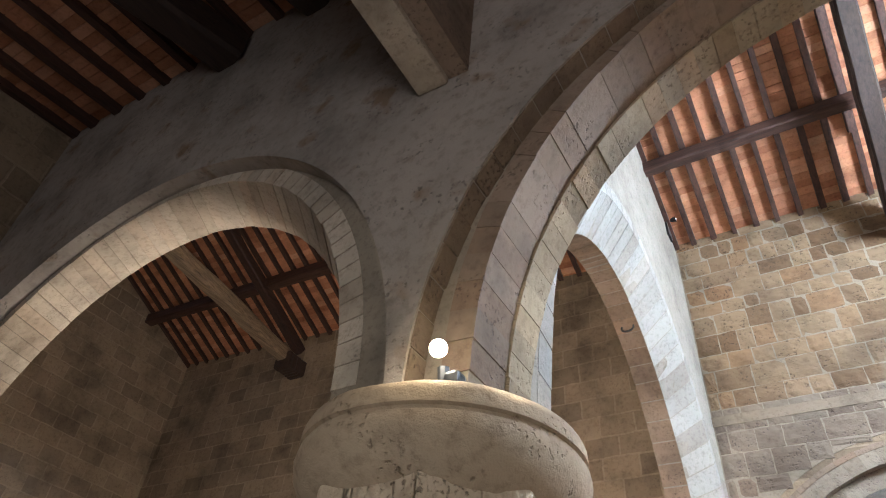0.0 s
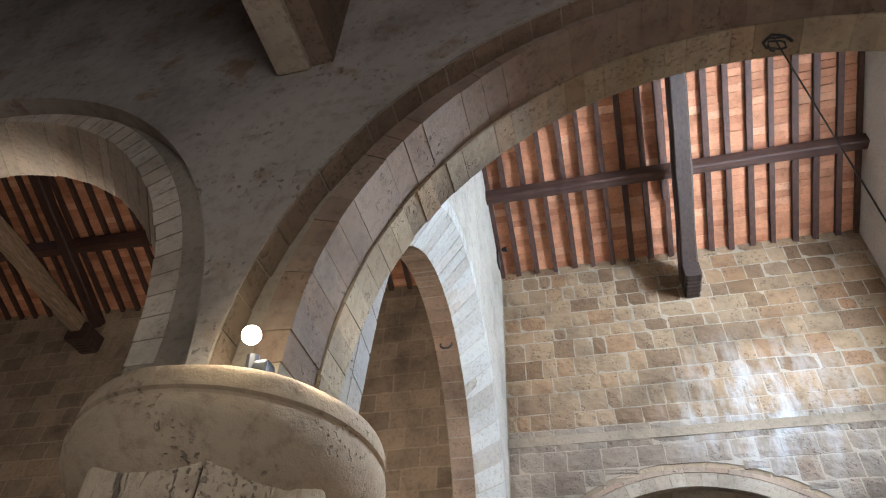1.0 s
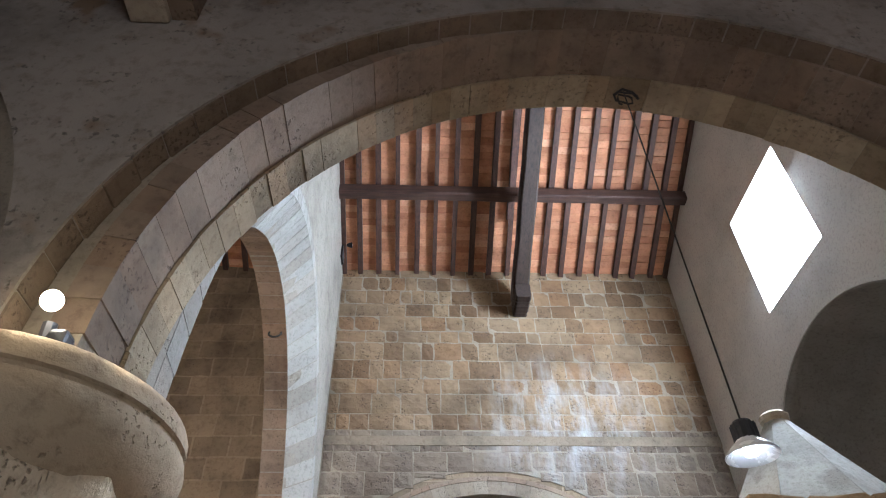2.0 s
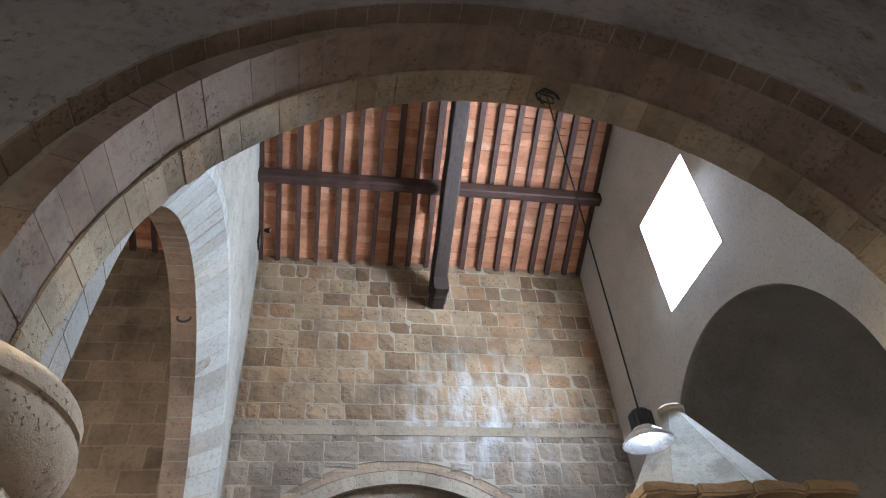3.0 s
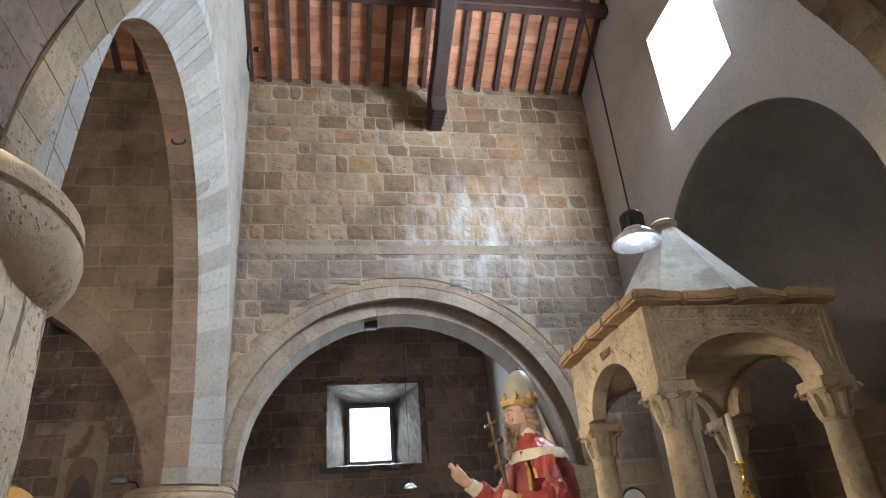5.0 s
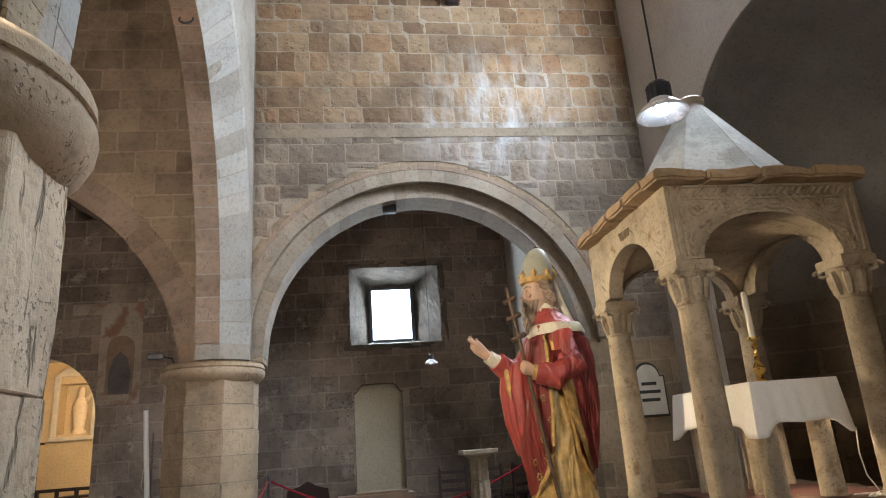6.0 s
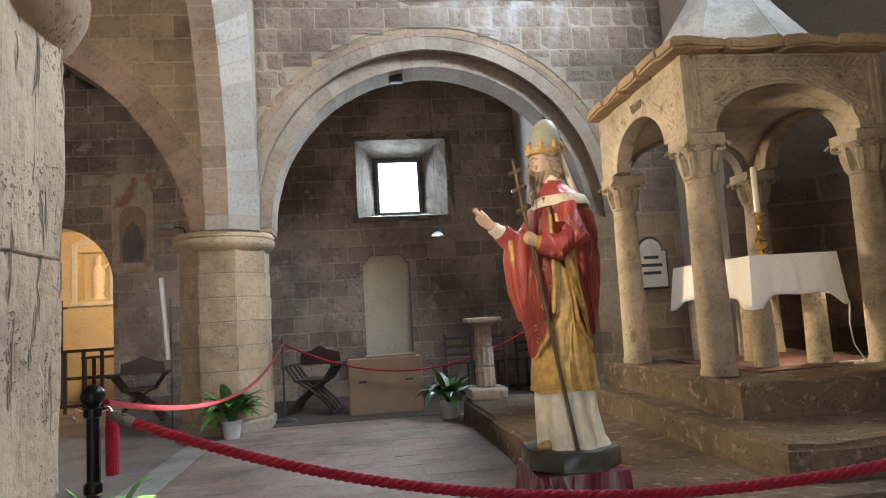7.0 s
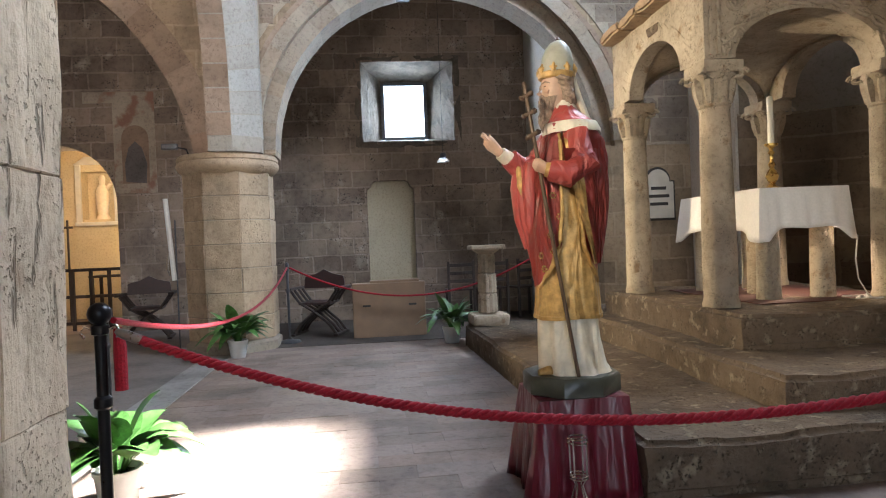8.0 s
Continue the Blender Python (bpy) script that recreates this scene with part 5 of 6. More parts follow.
    for k, (dx, dy, low_) in enumerate(((0.0, 0.0, 0.56), (0.022, -0.03, 0.50), (0.04, -0.055, 0.44))):
        limb([(-0.185 + dx, 0.09 + dy, 0.955), (-0.192 + dx, 0.09 + dy, 0.84), (-0.185 + dx, 0.085 + dy, 0.70), (-0.165 + dx, 0.08 + dy, low_)], 0.034, RED, [0.9, 1.15, 0.95, 0.3], 12)
    limb([(-0.2, 0.05, 0.95), (-0.188, 0.04, 0.85), (-0.175, 0.035, 0.76)], 0.014, GOLD, [0.9, 1.2, 0.5], 8)
    limb([(-0.2, 0.085, 0.955), (-0.275, 0.06, 1.01)], 0.034, ALB, [1.2, 0.95], 14)
    limb([(-0.27, 0.06, 1.005), (-0.315, 0.05, 1.045), (-0.335, 0.05, 1.07)], 0.024, SKIN, [0.85, 1.2, 1.0], 10)
    for k, (dx, dz) in enumerate(((-0.035, 0.03), (-0.028, 0.042), (-0.02, 0.01), (-0.018, -0.004), (0.012, 0.035))):
        limb([(-0.33, 0.05 + 0.009 * (k - 2), 1.06), (-0.33 + dx * 0.6, 0.05 + 0.01 * (k - 2), 1.06 + dz * 0.7), (-0.33 + dx, 0.05 + 0.01 * (k - 2), 1.06 + dz)], 0.0085, SKIN, [1, 1, 0.7], 6)
    # other arm bent to the staff
    limb([(0.03, -0.12, 1.06), (0.05, -0.17, 0.92), (-0.03, -0.19, 0.88), (-0.10, -0.17, 0.90)], 0.056, RED, [1.1, 1.25, 1.05, 0.9], 16)
    def drape(fn, nu, nv, idx, thick=0.014):
        b = len(bm.faces)
        g = [[bm.verts.new(fn(i / nu, j / nv)) for i in range(nu + 1)] for j in range(nv + 1)]
        for j in range(nv):
            for i in range(nu):
                bm.faces.new((g[j][i], g[j][i + 1], g[j + 1][i + 1], g[j + 1][i]))
        bm.faces.ensure_lookup_table()
        fs = bm.faces[b:]
        for f in fs:
            f.material_index = idx
        bmesh.ops.solidify(bm, geom=list(fs), thickness=thick)
        return [tuple(r[0].co) for r in g]

    def near_fall(u, v):
        """The wide fall of the robe under the bent arm, its open edge sweeping back to the hem."""
        h = 0.99 - 0.50 * v
        x0 = -0.055 + 0.135 * v ** 1.1
        x1 = 0.19 - 0.05 * v + 0.03 * math.sin(math.pi * v)
        y0 = -0.205 + 0.03 * v
        a = u * math.pi * 0.5
        fold = 0.012 * math.sin(u * 13 + v * 5) * (0.4 + v) + 0.007 * math.sin(u * 27 - v * 9)
        return (x0 + (x1 - x0) * math.sin(a) + fold * 0.4, y0 * math.cos(a) ** 0.7 + 0.02 * u + fold, h + 0.05 * (1 - u) * v * (1 - v))

    drape(near_fall, 22, 24, RED)

    def fall_band(u, v):
        """Broad gold border along the open edge of the sleeve."""
        p = near_fall(u * (0.20 - 0.08 * v), 0.14 + 0.86 * v)
        return (p[0] - 0.004, p[1] - 0.010, p[2])

    drape(fall_band, 6, 24, GOLD, 0.006)

    limb([(-0.08, -0.175, 0.895), (-0.115, -0.165, 0.905)], 0.036, GOLD, [1.0, 0.95], 12)
    limb([(-0.11, -0.165, 0.905), (-0.15, -0.16, 0.925), (-0.165, -0.15, 0.935)], 0.028, SKIN, [0.9, 1.2, 0.8], 10)
    # staff with three cross bars
    s0, s1 = Vector((-0.005, -0.155, 0.0)), Vector((-0.195, -0.14, 1.285))
    limb([s0, (s0 + s1) / 2, s1], 0.0085, DARK, None, 8)
    dirn = (s1 - s0).normalized()
    for f, wdt in ((0.955, 0.022), (0.895, 0.026), (0.825, 0.03)):
        p = s0 + (s1 - s0) * f
        limb([p + Vector((-0.8, 0.45, -0.3)) * wdt, p + Vector((0.8, -0.45, 0.3)) * wdt], 0.011, DARK, None, 8)
        for e in (-1, 1):
            q = p + Vector((0.8, -0.45, 0.3)) * wdt * e
            bb = len(bm.faces)
            bmesh.ops.create_icosphere(bm, subdivisions=1, radius=0.015, matrix=Matrix.Translation(q))
            bm.faces.ensure_lookup_table()
            for fc in bm.faces[bb:]:
                fc.material_index = DARK
    # shoe tips
    limb([(-0.1, -0.07, 0.016), (-0.165, -0.08, 0.012)], 0.022, GOLD, [1, 0.6], 10)
    for v in bm.verts:
        if v.co.z > 0.03:
            v.co += noise.noise_vector(Vector((v.co.x * 14, v.co.y * 14, v.co.z * 6))) * (0.008 if v.co.z < 1.1 else 0.002)
    ob = smooth(part("statue", bm, [M_ROBE, M_GOLD, M_ALB, M_TIARA, M_SKIN, M_PLINTH, M_STAFF, M_BEARD]), 40)
    ob.matrix_world = pose(x, y, z, 0, 0, -2) @ Matrix.Scale(1.06, 4)
    return tagged(ob, "painted robed statue in red and gold on a dark plinth", "statue")


SX, SY = 0.945, 3.08
statue(SX, SY, 0.552)
tagged(part("stand", boxed(SX - 0.2, SX + 0.2, SY - 0.195, SY + 0.195, 0.0, 0.447), M_DARKWOOD), "plain box stand under the draped cloth", "stand")
cloth_box("stand_cloth", SX - 0.205, SX + 0.205, SY - 0.2, SY + 0.2, 0.457, 0.450, M_SATIN, 0.022, 9, "glossy burgundy satin cloth draped over the stand", "cloth", 2.0, 0.0, 0.03)

# wire candle rack in front of the stand
rack = thing("wire_rack", (SX - 0.085, SY - 0.34, 0.0), 0, "small chrome wire stand before the draped cloth", "rack")
for k in range(4):
    a = 2 * math.pi * (k + 0.5) / 4
    part("wire", tube(bmesh.new(), [(0.05 * math.cos(a), 0.05 * math.sin(a), 0.40), (0.045 * math.cos(a), 0.045 * math.sin(a), 0.2), (0.02 * math.cos(a), 0.02 * math.sin(a), 0.15), (0.05 * math.cos(a), 0.05 * math.sin(a), 0.06), (0.06 * math.cos(a), 0.06 * math.sin(a), 0.004)], 0.005, 6), M_CHROME, rack)
for z, r in ((0.40, 0.05), (0.38, 0.052), (0.205, 0.05), (0.19, 0.048), (0.007, 0.06)):
    part("ring", tube(bmesh.new(), [(r * math.cos(2 * math.pi * k / 20), r * math.sin(2 * math.pi * k / 20), z) for k in range(21)], 0.005, 6), M_CHROME, rack)


rack.scale = (0.85, 0.85, 0.82)


# ---- rope barrier ----
def stanchion(x, y, h, r, mat, label, ball=True, base=0.15):
    t = thing("stanchion", (x, y, 0), 0, label, "stanchion", "rope barrier posts")
    bm = bmesh.new()
    lathe(bm, [(base, 0), (base, 0.015), (base * 0.9, 0.03), (r * 1.6, 0.05), (r * 1.6, 0.06)], 28)
    smooth(part("base", bm, mat, t))
    bm = bmesh.new()
    lathe(bm, [(r, 0.06), (r, h * 0.62), (r * 1.5, h * 0.63), (r * 1.55, h * 0.645), (r * 1.5, h * 0.66), (r, h * 0.67), (r, h - 0.12), (r * 1.5, h - 0.115), (r * 1.5, h - 0.085), (r, h - 0.08)], 20)
    smooth(part("post", bm, mat, t))
    bm = bmesh.new()
    if ball:
        bmesh.ops.create_uvsphere(bm, u_segments=20, v_segments=12, radius=r * 2.0, matrix=Matrix.Translation((0, 0, h - r * 2.0)))
    else:
        lathe(bm, [(r * 1.4, h - 0.06), (r * 1.6, h - 0.03), (r * 0.8, h)], 16)
    smooth(part("knob", bm, mat, t))
    for s in (-1, 1):
        part("hook", tube(bmesh.new(), [(s * r * 1.2, 0, h - 0.1), (s * (r * 1.2 + 0.03), 0, h - 0.085), (s * (r * 1.2 + 0.045), 0, h - 0.11), (s * (r * 1.2 + 0.03), 0, h - 0.13)], 0.005, 6), M_CHROME, t)
    return t


S1, S2, S3, S4 = (-0.985, 2.5), (-1.05, 8.4), (2.08, 8.25), (2.55, 1.62)
stanchion(*S1, 1.03, 0.021, M_BLACK, "black metal barrier post with a ball top by the pillar")
stanchion(*S2, 1.02, 0.016, M_GREYMETAL, "slim dark metal barrier post with a flat base", False, 0.14)
stanchion(-1.93, 5.0, 0.84, 0.014, M_GREYMETAL, "slim dark metal post standing at the aisle edge", False, 0.13)
stanchion(*S4, 1.03, 0.021, M_BLACK, "black metal barrier post with a ball top")


def rope(name, a, b, sag, r, label, twist=True, cuff=0.10):
    t = thing(name, (0, 0, 0), 0, label, "rope", "barrier ropes")
    a, b = Vector(a), Vector(b)
    L = (b - a).length
    n = int(L / 0.012)

    def at(f):
        p = a + (b - a) * f
        p.z -= sag * 4 * f * (1 - f)
        return p
    if twist:
        c = cuff / L
        for k in range(3):
            pts = []
            for i in range(n + 1):
                f = c + (1 - 2 * c) * i / n
                p = at(f)
                d = (at(min(1, f + 0.002)) - at(max(0, f - 0.002))).normalized()
                u = d.cross(Vector((0, 0, 1))).normalized()
                v = u.cross(d)
                ph = 2 * math.pi * (f * L / 0.09 + k / 3)
                pts.append(p + (u * math.cos(ph) + v * math.sin(ph)) * r * 0.5)
            smooth(part("strand", tube(bmesh.new(), pts, r * 0.56, 7), M_ROPE, t), 60)
        for f0, f1 in ((0.004, c * 1.15), (1 - c * 1.15, 0.996)):
            smooth(part("end_cap", tube(bmesh.new(), [at(f0 + (f1 - f0) * i / 6) for i in range(7)], r * 1.0, 12, [0.5, 0.9, 1, 1, 1, 1.05, 1.0] if f0 < 0.5 else [1, 1.05, 1, 1, 1, 0.9, 0.5]), M_ENDCAP, t, "chrome end cap"))
    else:
        smooth(part("cord", tube(bmesh.new(), [at(i / 40) for i in range(41)], r, 8), M_ROPE, t))
    return t


rope("barrier_rope", (S1[0] + 0.05, S1[1] - 0.02, 0.93), (S4[0] - 0.05, S4[1], 0.93), 0.335, 0.0185, "thick twisted crimson rope sagging between the posts")
rope("barrier_rope", (S1[0] + 0.04, S1[1] + 0.02, 0.96), (S2[0], S2[1] - 0.03, 0.95), 0.26, 0.012, "crimson rope running back to the far post", False)
rope("barrier_rope", (S2[0] + 0.03, S2[1], 0.95), (S3[0], S3[1], 0.95), 0.42, 0.012, "crimson rope across the far arch", False)
tagged(part("rope_end", tube(bmesh.new(), [(S1[0] + 0.05, S1[1] + 0.03, 0.93), (S1[0] + 0.055, S1[1] + 0.03, 0.86), (S1[0] + 0.055, S1[1] + 0.03, 0.70)], 0.024, 12, [0.6, 1.0, 0.95]), M_ROPE), "short crimson rope end hanging from the post", "rope")
stanchion(*S3, 1.02, 0.016, M_GREYMETAL, "slim dark metal barrier post by the stone column", False, 0.14)


# ---- plants ----
def leaf(bm, base, yaw, lean, length, width, droop):
    n = 7
    d = Vector((math.cos(yaw), math.sin(yaw), 0))
    s = Vector((-math.sin(yaw), math.cos(yaw), 0))
    left, mid, right = [], [], []
    for i in range(n + 1):
        f = i / n
        p = Vector(base) + d * (length * f * math.sin(lean + droop * f * 0.5)) + Vector((0, 0, length * f * math.cos(lean + droop * f)))
        w = width * (math.sin(math.pi * min(1, f * 0.93 + 0.04)) ** 0.8) if f > 0.3 else width * 0.08
        left.append(bm.verts.new(p + s * w + Vector((0, 0, w * 0.35))))
        mid.append(bm.verts.new(p))
        right.append(bm.verts.new(p - s * w + Vector((0, 0, w * 0.35))))
    for i in range(n):
        bm.faces.new((left[i], mid[i], mid[i + 1], left[i + 1]))
        bm.faces.new((mid[i], right[i], right[i + 1], mid[i + 1]))


def potted_plant(x, y, h, r, count, seed, label, pot_h=0.2):
    rng = random.Random(seed)
    t = thing("potted_plant", (x, y, 0), 0, label, "plant", "potted plants")
    bm = bmesh.new()
    lathe(bm, [(0.075, 0), (0.08, 0.005), (0.105, pot_h - 0.02), (0.112, pot_h - 0.02), (0.112, pot_h), (0.098, pot_h), (0.096, pot_h - 0.03)], 24)
    smooth(part("pot", bm, M_POT, t, "plain white plastic pot"))
    bm = bmesh.new()
    lathe(bm, [(0.095, pot_h - 0.04), (0.095, pot_h - 0.03)], 20)
    part("soil", bm, M_DARKWOOD, t)
    for i in range(count):
        bm = bmesh.new()
        yaw = rng.uniform(0, 2 * math.pi)
        leaf(bm, (0.03 * math.cos(yaw), 0.03 * math.sin(yaw), pot_h - 0.02), yaw, rng.uniform(0.08, 0.6), rng.uniform(0.65, 1.1) * h, rng.uniform(0.8, 1.2) * r * 0.16, rng.uniform(0.4, 1.2))
        smooth(part("leaf", bm, M_LEAF, t), 80)
    return t


potted_plant(-1.50, 7.45, 0.50, 0.4, 46, 1, "lush green leafy plant in a white pot by the pillar")
potted_plant(0.92, 7.62, 0.50, 0.34, 46, 2, "lush green leafy plant in a white pot by the step")
potted_plant(-1.22, 3.22, 0.44, 0.5, 34, 3, "sunlit green leafy plant beside the near pillar")

# ---- back chapel clutter ----
t = thing("stone_baluster", (1.29, 7.2, 0.255), 0, "short fluted pale stone column with a square top", "column")
part("plinth", worn(boxed(-0.2, 0.2, -0.2, 0.2, 0, 0.13, bevel=0.03), 0.02, 8), M_CARVED, t)
for z0, r0 in ((0.13, 0.105), (0.35, 0.10), (0.57, 0.092)):
    bm = bmesh.new()
    n = 40
    rings_ = []
    for z in (z0 + 0.004, z0 + 0.02, z0 + 0.11, z0 + 0.2, z0 + 0.216):
        e = 0.93 if z in (z0 + 0.004, z0 + 0.216) else 1.0
        rings_.append([bm.verts.new(((r0 * e + 0.006 * math.cos(10 * 2 * math.pi * i / n)) * math.cos(2 * math.pi * i / n), (r0 * e + 0.006 * math.cos(10 * 2 * math.pi * i / n)) * math.sin(2 * math.pi * i / n), z)) for i in range(n)])
    for a, b in zip(rings_, rings_[1:]):
        for i in range(n):
            bm.faces.new((a[i], a[(i + 1) % n], b[(i + 1) % n], b[i]))
    bm.faces.new(rings_[0][::-1])
    bm.faces.new(rings_[-1])
    part("drum", worn(bm, 0.008, 9), M_CARVED, t)
bm = bmesh.new()
lathe(bm, [(0.09, 0.785), (0.10, 0.80), (0.15, 0.83), (0.15, 0.85)], 20)
part("neck", bm, M_CARVED, t)
part("top", boxed(-0.19, 0.19, -0.17, 0.17, 0.84, 0.89, bevel=0.012), M_CARVED, t)

t = thing("cardboard_panel", (0.22, 8.5, 0), 0, "large brown board crate with two slotted grips", "box")
part("body", boxed(-0.47, 0.47, -0.06, 0.2, 0, 0.70, bevel=0.012), M_CARD, t)
part("top_board", boxed(-0.24, 0.4, -0.03, 0.18, 0.70, 0.73, bevel=0.006), M_CARD, t)
for x in (-0.29, 0.3):
    part("grip_slot", boxed(x - 0.05, x + 0.05, -0.066, -0.055, 0.40, 0.425), M_INK, t, "dark slotted grip")


def folding_chair(x, y, rz, label):
    t = thing("folding_chair", (x, y, 0), rz, label, "chair", "folding chairs")
    for yy in (-0.22, -0.08, 0.08, 0.22):
        for s in (-1, 1):
            pts = [(s * 0.30, yy, 0.02), (s * 0.2, yy, 0.16), (0, yy, 0.33), (-s * 0.2, yy, 0.45), (-s * 0.32, yy, 0.62)]
            part("leg", tube(bmesh.new(), pts, 0.018, 6), M_DARKWOOD, t)
    for s in (-1, 1):
        part("arm", boxed(s * 0.34 - 0.04, s * 0.34 + 0.04, -0.26, 0.26, 0.62, 0.655, bevel=0.012), M_DARKWOOD, t)
        part("foot", boxed(s * 0.30 - 0.03, s * 0.30 + 0.03, -0.27, 0.27, 0, 0.035, bevel=0.01), M_DARKWOOD, t)
    part("seat", boxed(-0.22, 0.22, -0.22, 0.22, 0.42, 0.455, bevel=0.01), M_LEATHER, t)
    o = [(-0.3, 0.62), (0.3, 0.62), (0.28, 0.78), (0.12, 0.82), (0.0, 0.88), (-0.12, 0.82), (-0.28, 0.78)]
    part("backrest", extrude_outline(o, "y", 0.235, 0.262), M_LEATHER, t, "dark red leather backrest")
    return t


folding_chair(-3.15, 9.6, 10, "dark wooden curved folding chair against the stone wall")
folding_chair(-0.72, 9.1, -15, "dark wooden curved folding chair in the shadow")
for k in range(3):
    t = thing("wooden_chair", (1.35 + 0.5 * k, 9.9, 0), 180 + 8 * k, "dark slatted wooden chair in the dim chapel", "chair", "dim chapel chairs")
    for x in (-0.19, 0.19):
        part("leg", boxed(x - 0.018, x + 0.018, -0.2, -0.164, 0, 0.45, bevel=0.004), M_DARKWOOD, t)
        part("leg", boxed(x - 0.018, x + 0.018, 0.164, 0.2, 0, 0.9, bevel=0.004), M_DARKWOOD, t)
    part("seat", boxed(-0.21, 0.21, -0.21, 0.16, 0.45, 0.475, bevel=0.006), M_LEATHER, t)
    for z in (0.6, 0.72, 0.84):
        part("slat", boxed(-0.17, 0.17, 0.172, 0.19, z - 0.025, z + 0.025, bevel=0.004), M_DARKWOOD, t)

# fluorescent tube on a thin stand beside the far pillar
t = thing("tube_lamp", (-2.42, 8.3, 0), 0, "slim white fluorescent tube on a thin stand beside the pillar", "lamp")
bm = bmesh.new()
lathe(bm, [(0.14, 0), (0.14, 0.012), (0.02, 0.02)], 20)
part("base", bm, M_GREYMETAL, t)
part("pole", tube(bmesh.new(), [(0.06, 0, 0.02), (0.06, 0, 1.6)], 0.009, 8), M_GREYMETAL, t)
part("tube", tube(bmesh.new(), [(0.035, -0.02, 0.86), (-0.035, -0.02, 1.86)], 0.03, 12), M_POT, t, "white plastic tube housing")
part("handle", tube(bmesh.new(), [(0.0, -0.06, 0.92), (-0.03, -0.07, 1.0), (-0.02, -0.06, 1.2)], 0.012, 6), M_CHROME, t)

# plaque behind the ciborium
t = thing("wall_plaque", (3.68, YF + 0.015, 1.69), 0, "pale marble wall plaque with a dark border and worn lettering", "plaque")
o = [(-0.2, -0.3), (0.2, -0.3), (0.2, 0.16)] + arc(0.0, 0.16, 0.15, 0.16, 0, 180, 16) + [(-0.2, 0.16)]
part("border", extrude_outline([(x * 1.12, z * 1.1) for x, z in o], "y", -0.02, 0.03), M_INK, t)
part("slab", extrude_outline(o, "y", -0.035, 0.0), M_MARBLE, t)
for k, w in enumerate((0.10, 0.14, 0.12)):
    part("text_bar", boxed(-w, w, -0.039, -0.034, 0.06 - 0.1 * k, 0.10 - 0.1 * k), M_INK, t)

# faded wall painting by the chapel door
t = thing("wall_painting", (-3.55, YB, 0), 0, "faded fresco of a robed shape in an arched frame", "fresco")
part("ground", boxed(-0.32, 0.3, -0.012, 0.02, 2.15, 3.55), M_FRESCO, t)
part("arched_field", extrude_outline([(-0.2, 2.3), (0.2, 2.3)] + arc(0, 3.0, 0.2, 0.2, 0, 180, 14), "y", -0.02, 0.0), M_FRESCO_RED, t)
part("painted_robe", extrude_outline([(-0.15, 2.32), (0.15, 2.3), (0.17, 2.6), (0.1, 2.85), (0.0, 2.95), (-0.1, 2.85), (-0.16, 2.6)], "y", -0.026, -0.01), M_FRESCO_BLUE, t)
part("upper_band", boxed(-0.75, 0.3, -0.014, 0.02, 3.55, 3.72), M_FRESCO, t)

# side chapel: gate, cross staff, table, niche with a small figure
t = thing("wooden_gate", (DOOR[0], YB + 0.5, 0), 0, "low dark wooden railing across the chapel doorway", "gate")
for z in (0.12, 0.55, 0.98):
    part("rail", boxed(-0.9, 0.9, -0.02, 0.02, z - 0.025, z + 0.025, bevel=0.006), M_DARKWOOD, t)
for k in range(7):
    x = -0.84 + 0.28 * k
    part("post", boxed(x - 0.025, x + 0.025, -0.024, 0.024, 0, 1.0, bevel=0.006), M_DARKWOOD, t)
t = thing("processional_cross", (-5.3, 12.2, 0), 0, "dark slender cross on a tall staff", "cross")
part("staff", tube(bmesh.new(), [(0, 0, 0), (0, 0, 1.85)], 0.02, 8), M_DARKWOOD, t)
part("bar", boxed(-0.09, 0.09, -0.015, 0.015, 1.7, 1.74, bevel=0.006), M_DARKWOOD, t)
t = thing("side_table", (-4.6, 12.7, 0), 0, "small dark table with white papers", "table")
part("tabletop", boxed(-0.5, 0.5, -0.25, 0.25, 0.8, 0.84, bevel=0.008), M_DARKWOOD, t)
for x in (-0.45, 0.45):
    for y in (-0.2, 0.2):
        part("leg", boxed(x - 0.025, x + 0.025, y - 0.025, y + 0.025, 0, 0.8), M_DARKWOOD, t)
tagged(part("paper", boxed(-4.55, -4.2, 12.55, 12.8, 0.842, 0.86, bevel=0.004), M_LINEN), "white papers lying on the dark table", "paper")
t = thing("niche_frame", ((CN[0] + CN[1]) / 2, 13.2, CN[2]), 0, "painted plaster frame round the chapel niche", "frame")
for x in (-0.35, 0.35):
    part("side", boxed(x - 0.05, x + 0.05, -0.05, 0.02, -0.05, 1.05, bevel=0.012), M_MARBLE, t)
part("sill", boxed(-0.42, 0.42, -0.07, 0.02, -0.12, -0.05, bevel=0.012), M_MARBLE, t)
part("pediment", extrude_outline([(-0.42, 1.05), (0.42, 1.05), (0.2, 1.2), (-0.2, 1.2)], "y", -0.06, 0.02), M_MARBLE, t)
bm = bmesh.new()
lathe(bm, [(0.13, 0), (0.12, 0.05), (0.09, 0.1), (0.12, 0.3), (0.13, 0.5), (0.1, 0.62), (0.05, 0.68), (0.06, 0.75), (0.065, 0.8), (0.04, 0.86)], 20, squash=0.7)
tube(bm, [(0.08, 0, 0.6), (0.17, -0.02, 0.7), (0.2, -0.02, 0.82)], 0.035, 8)
figure = smooth(part("statuette", bm, M_STATUETTE))
figure.location = ((CN[0] + CN[1]) / 2 + 0.02, 13.36, CN[2])
tagged(figure, "small pale plaster statue standing in a lit niche", "statue")


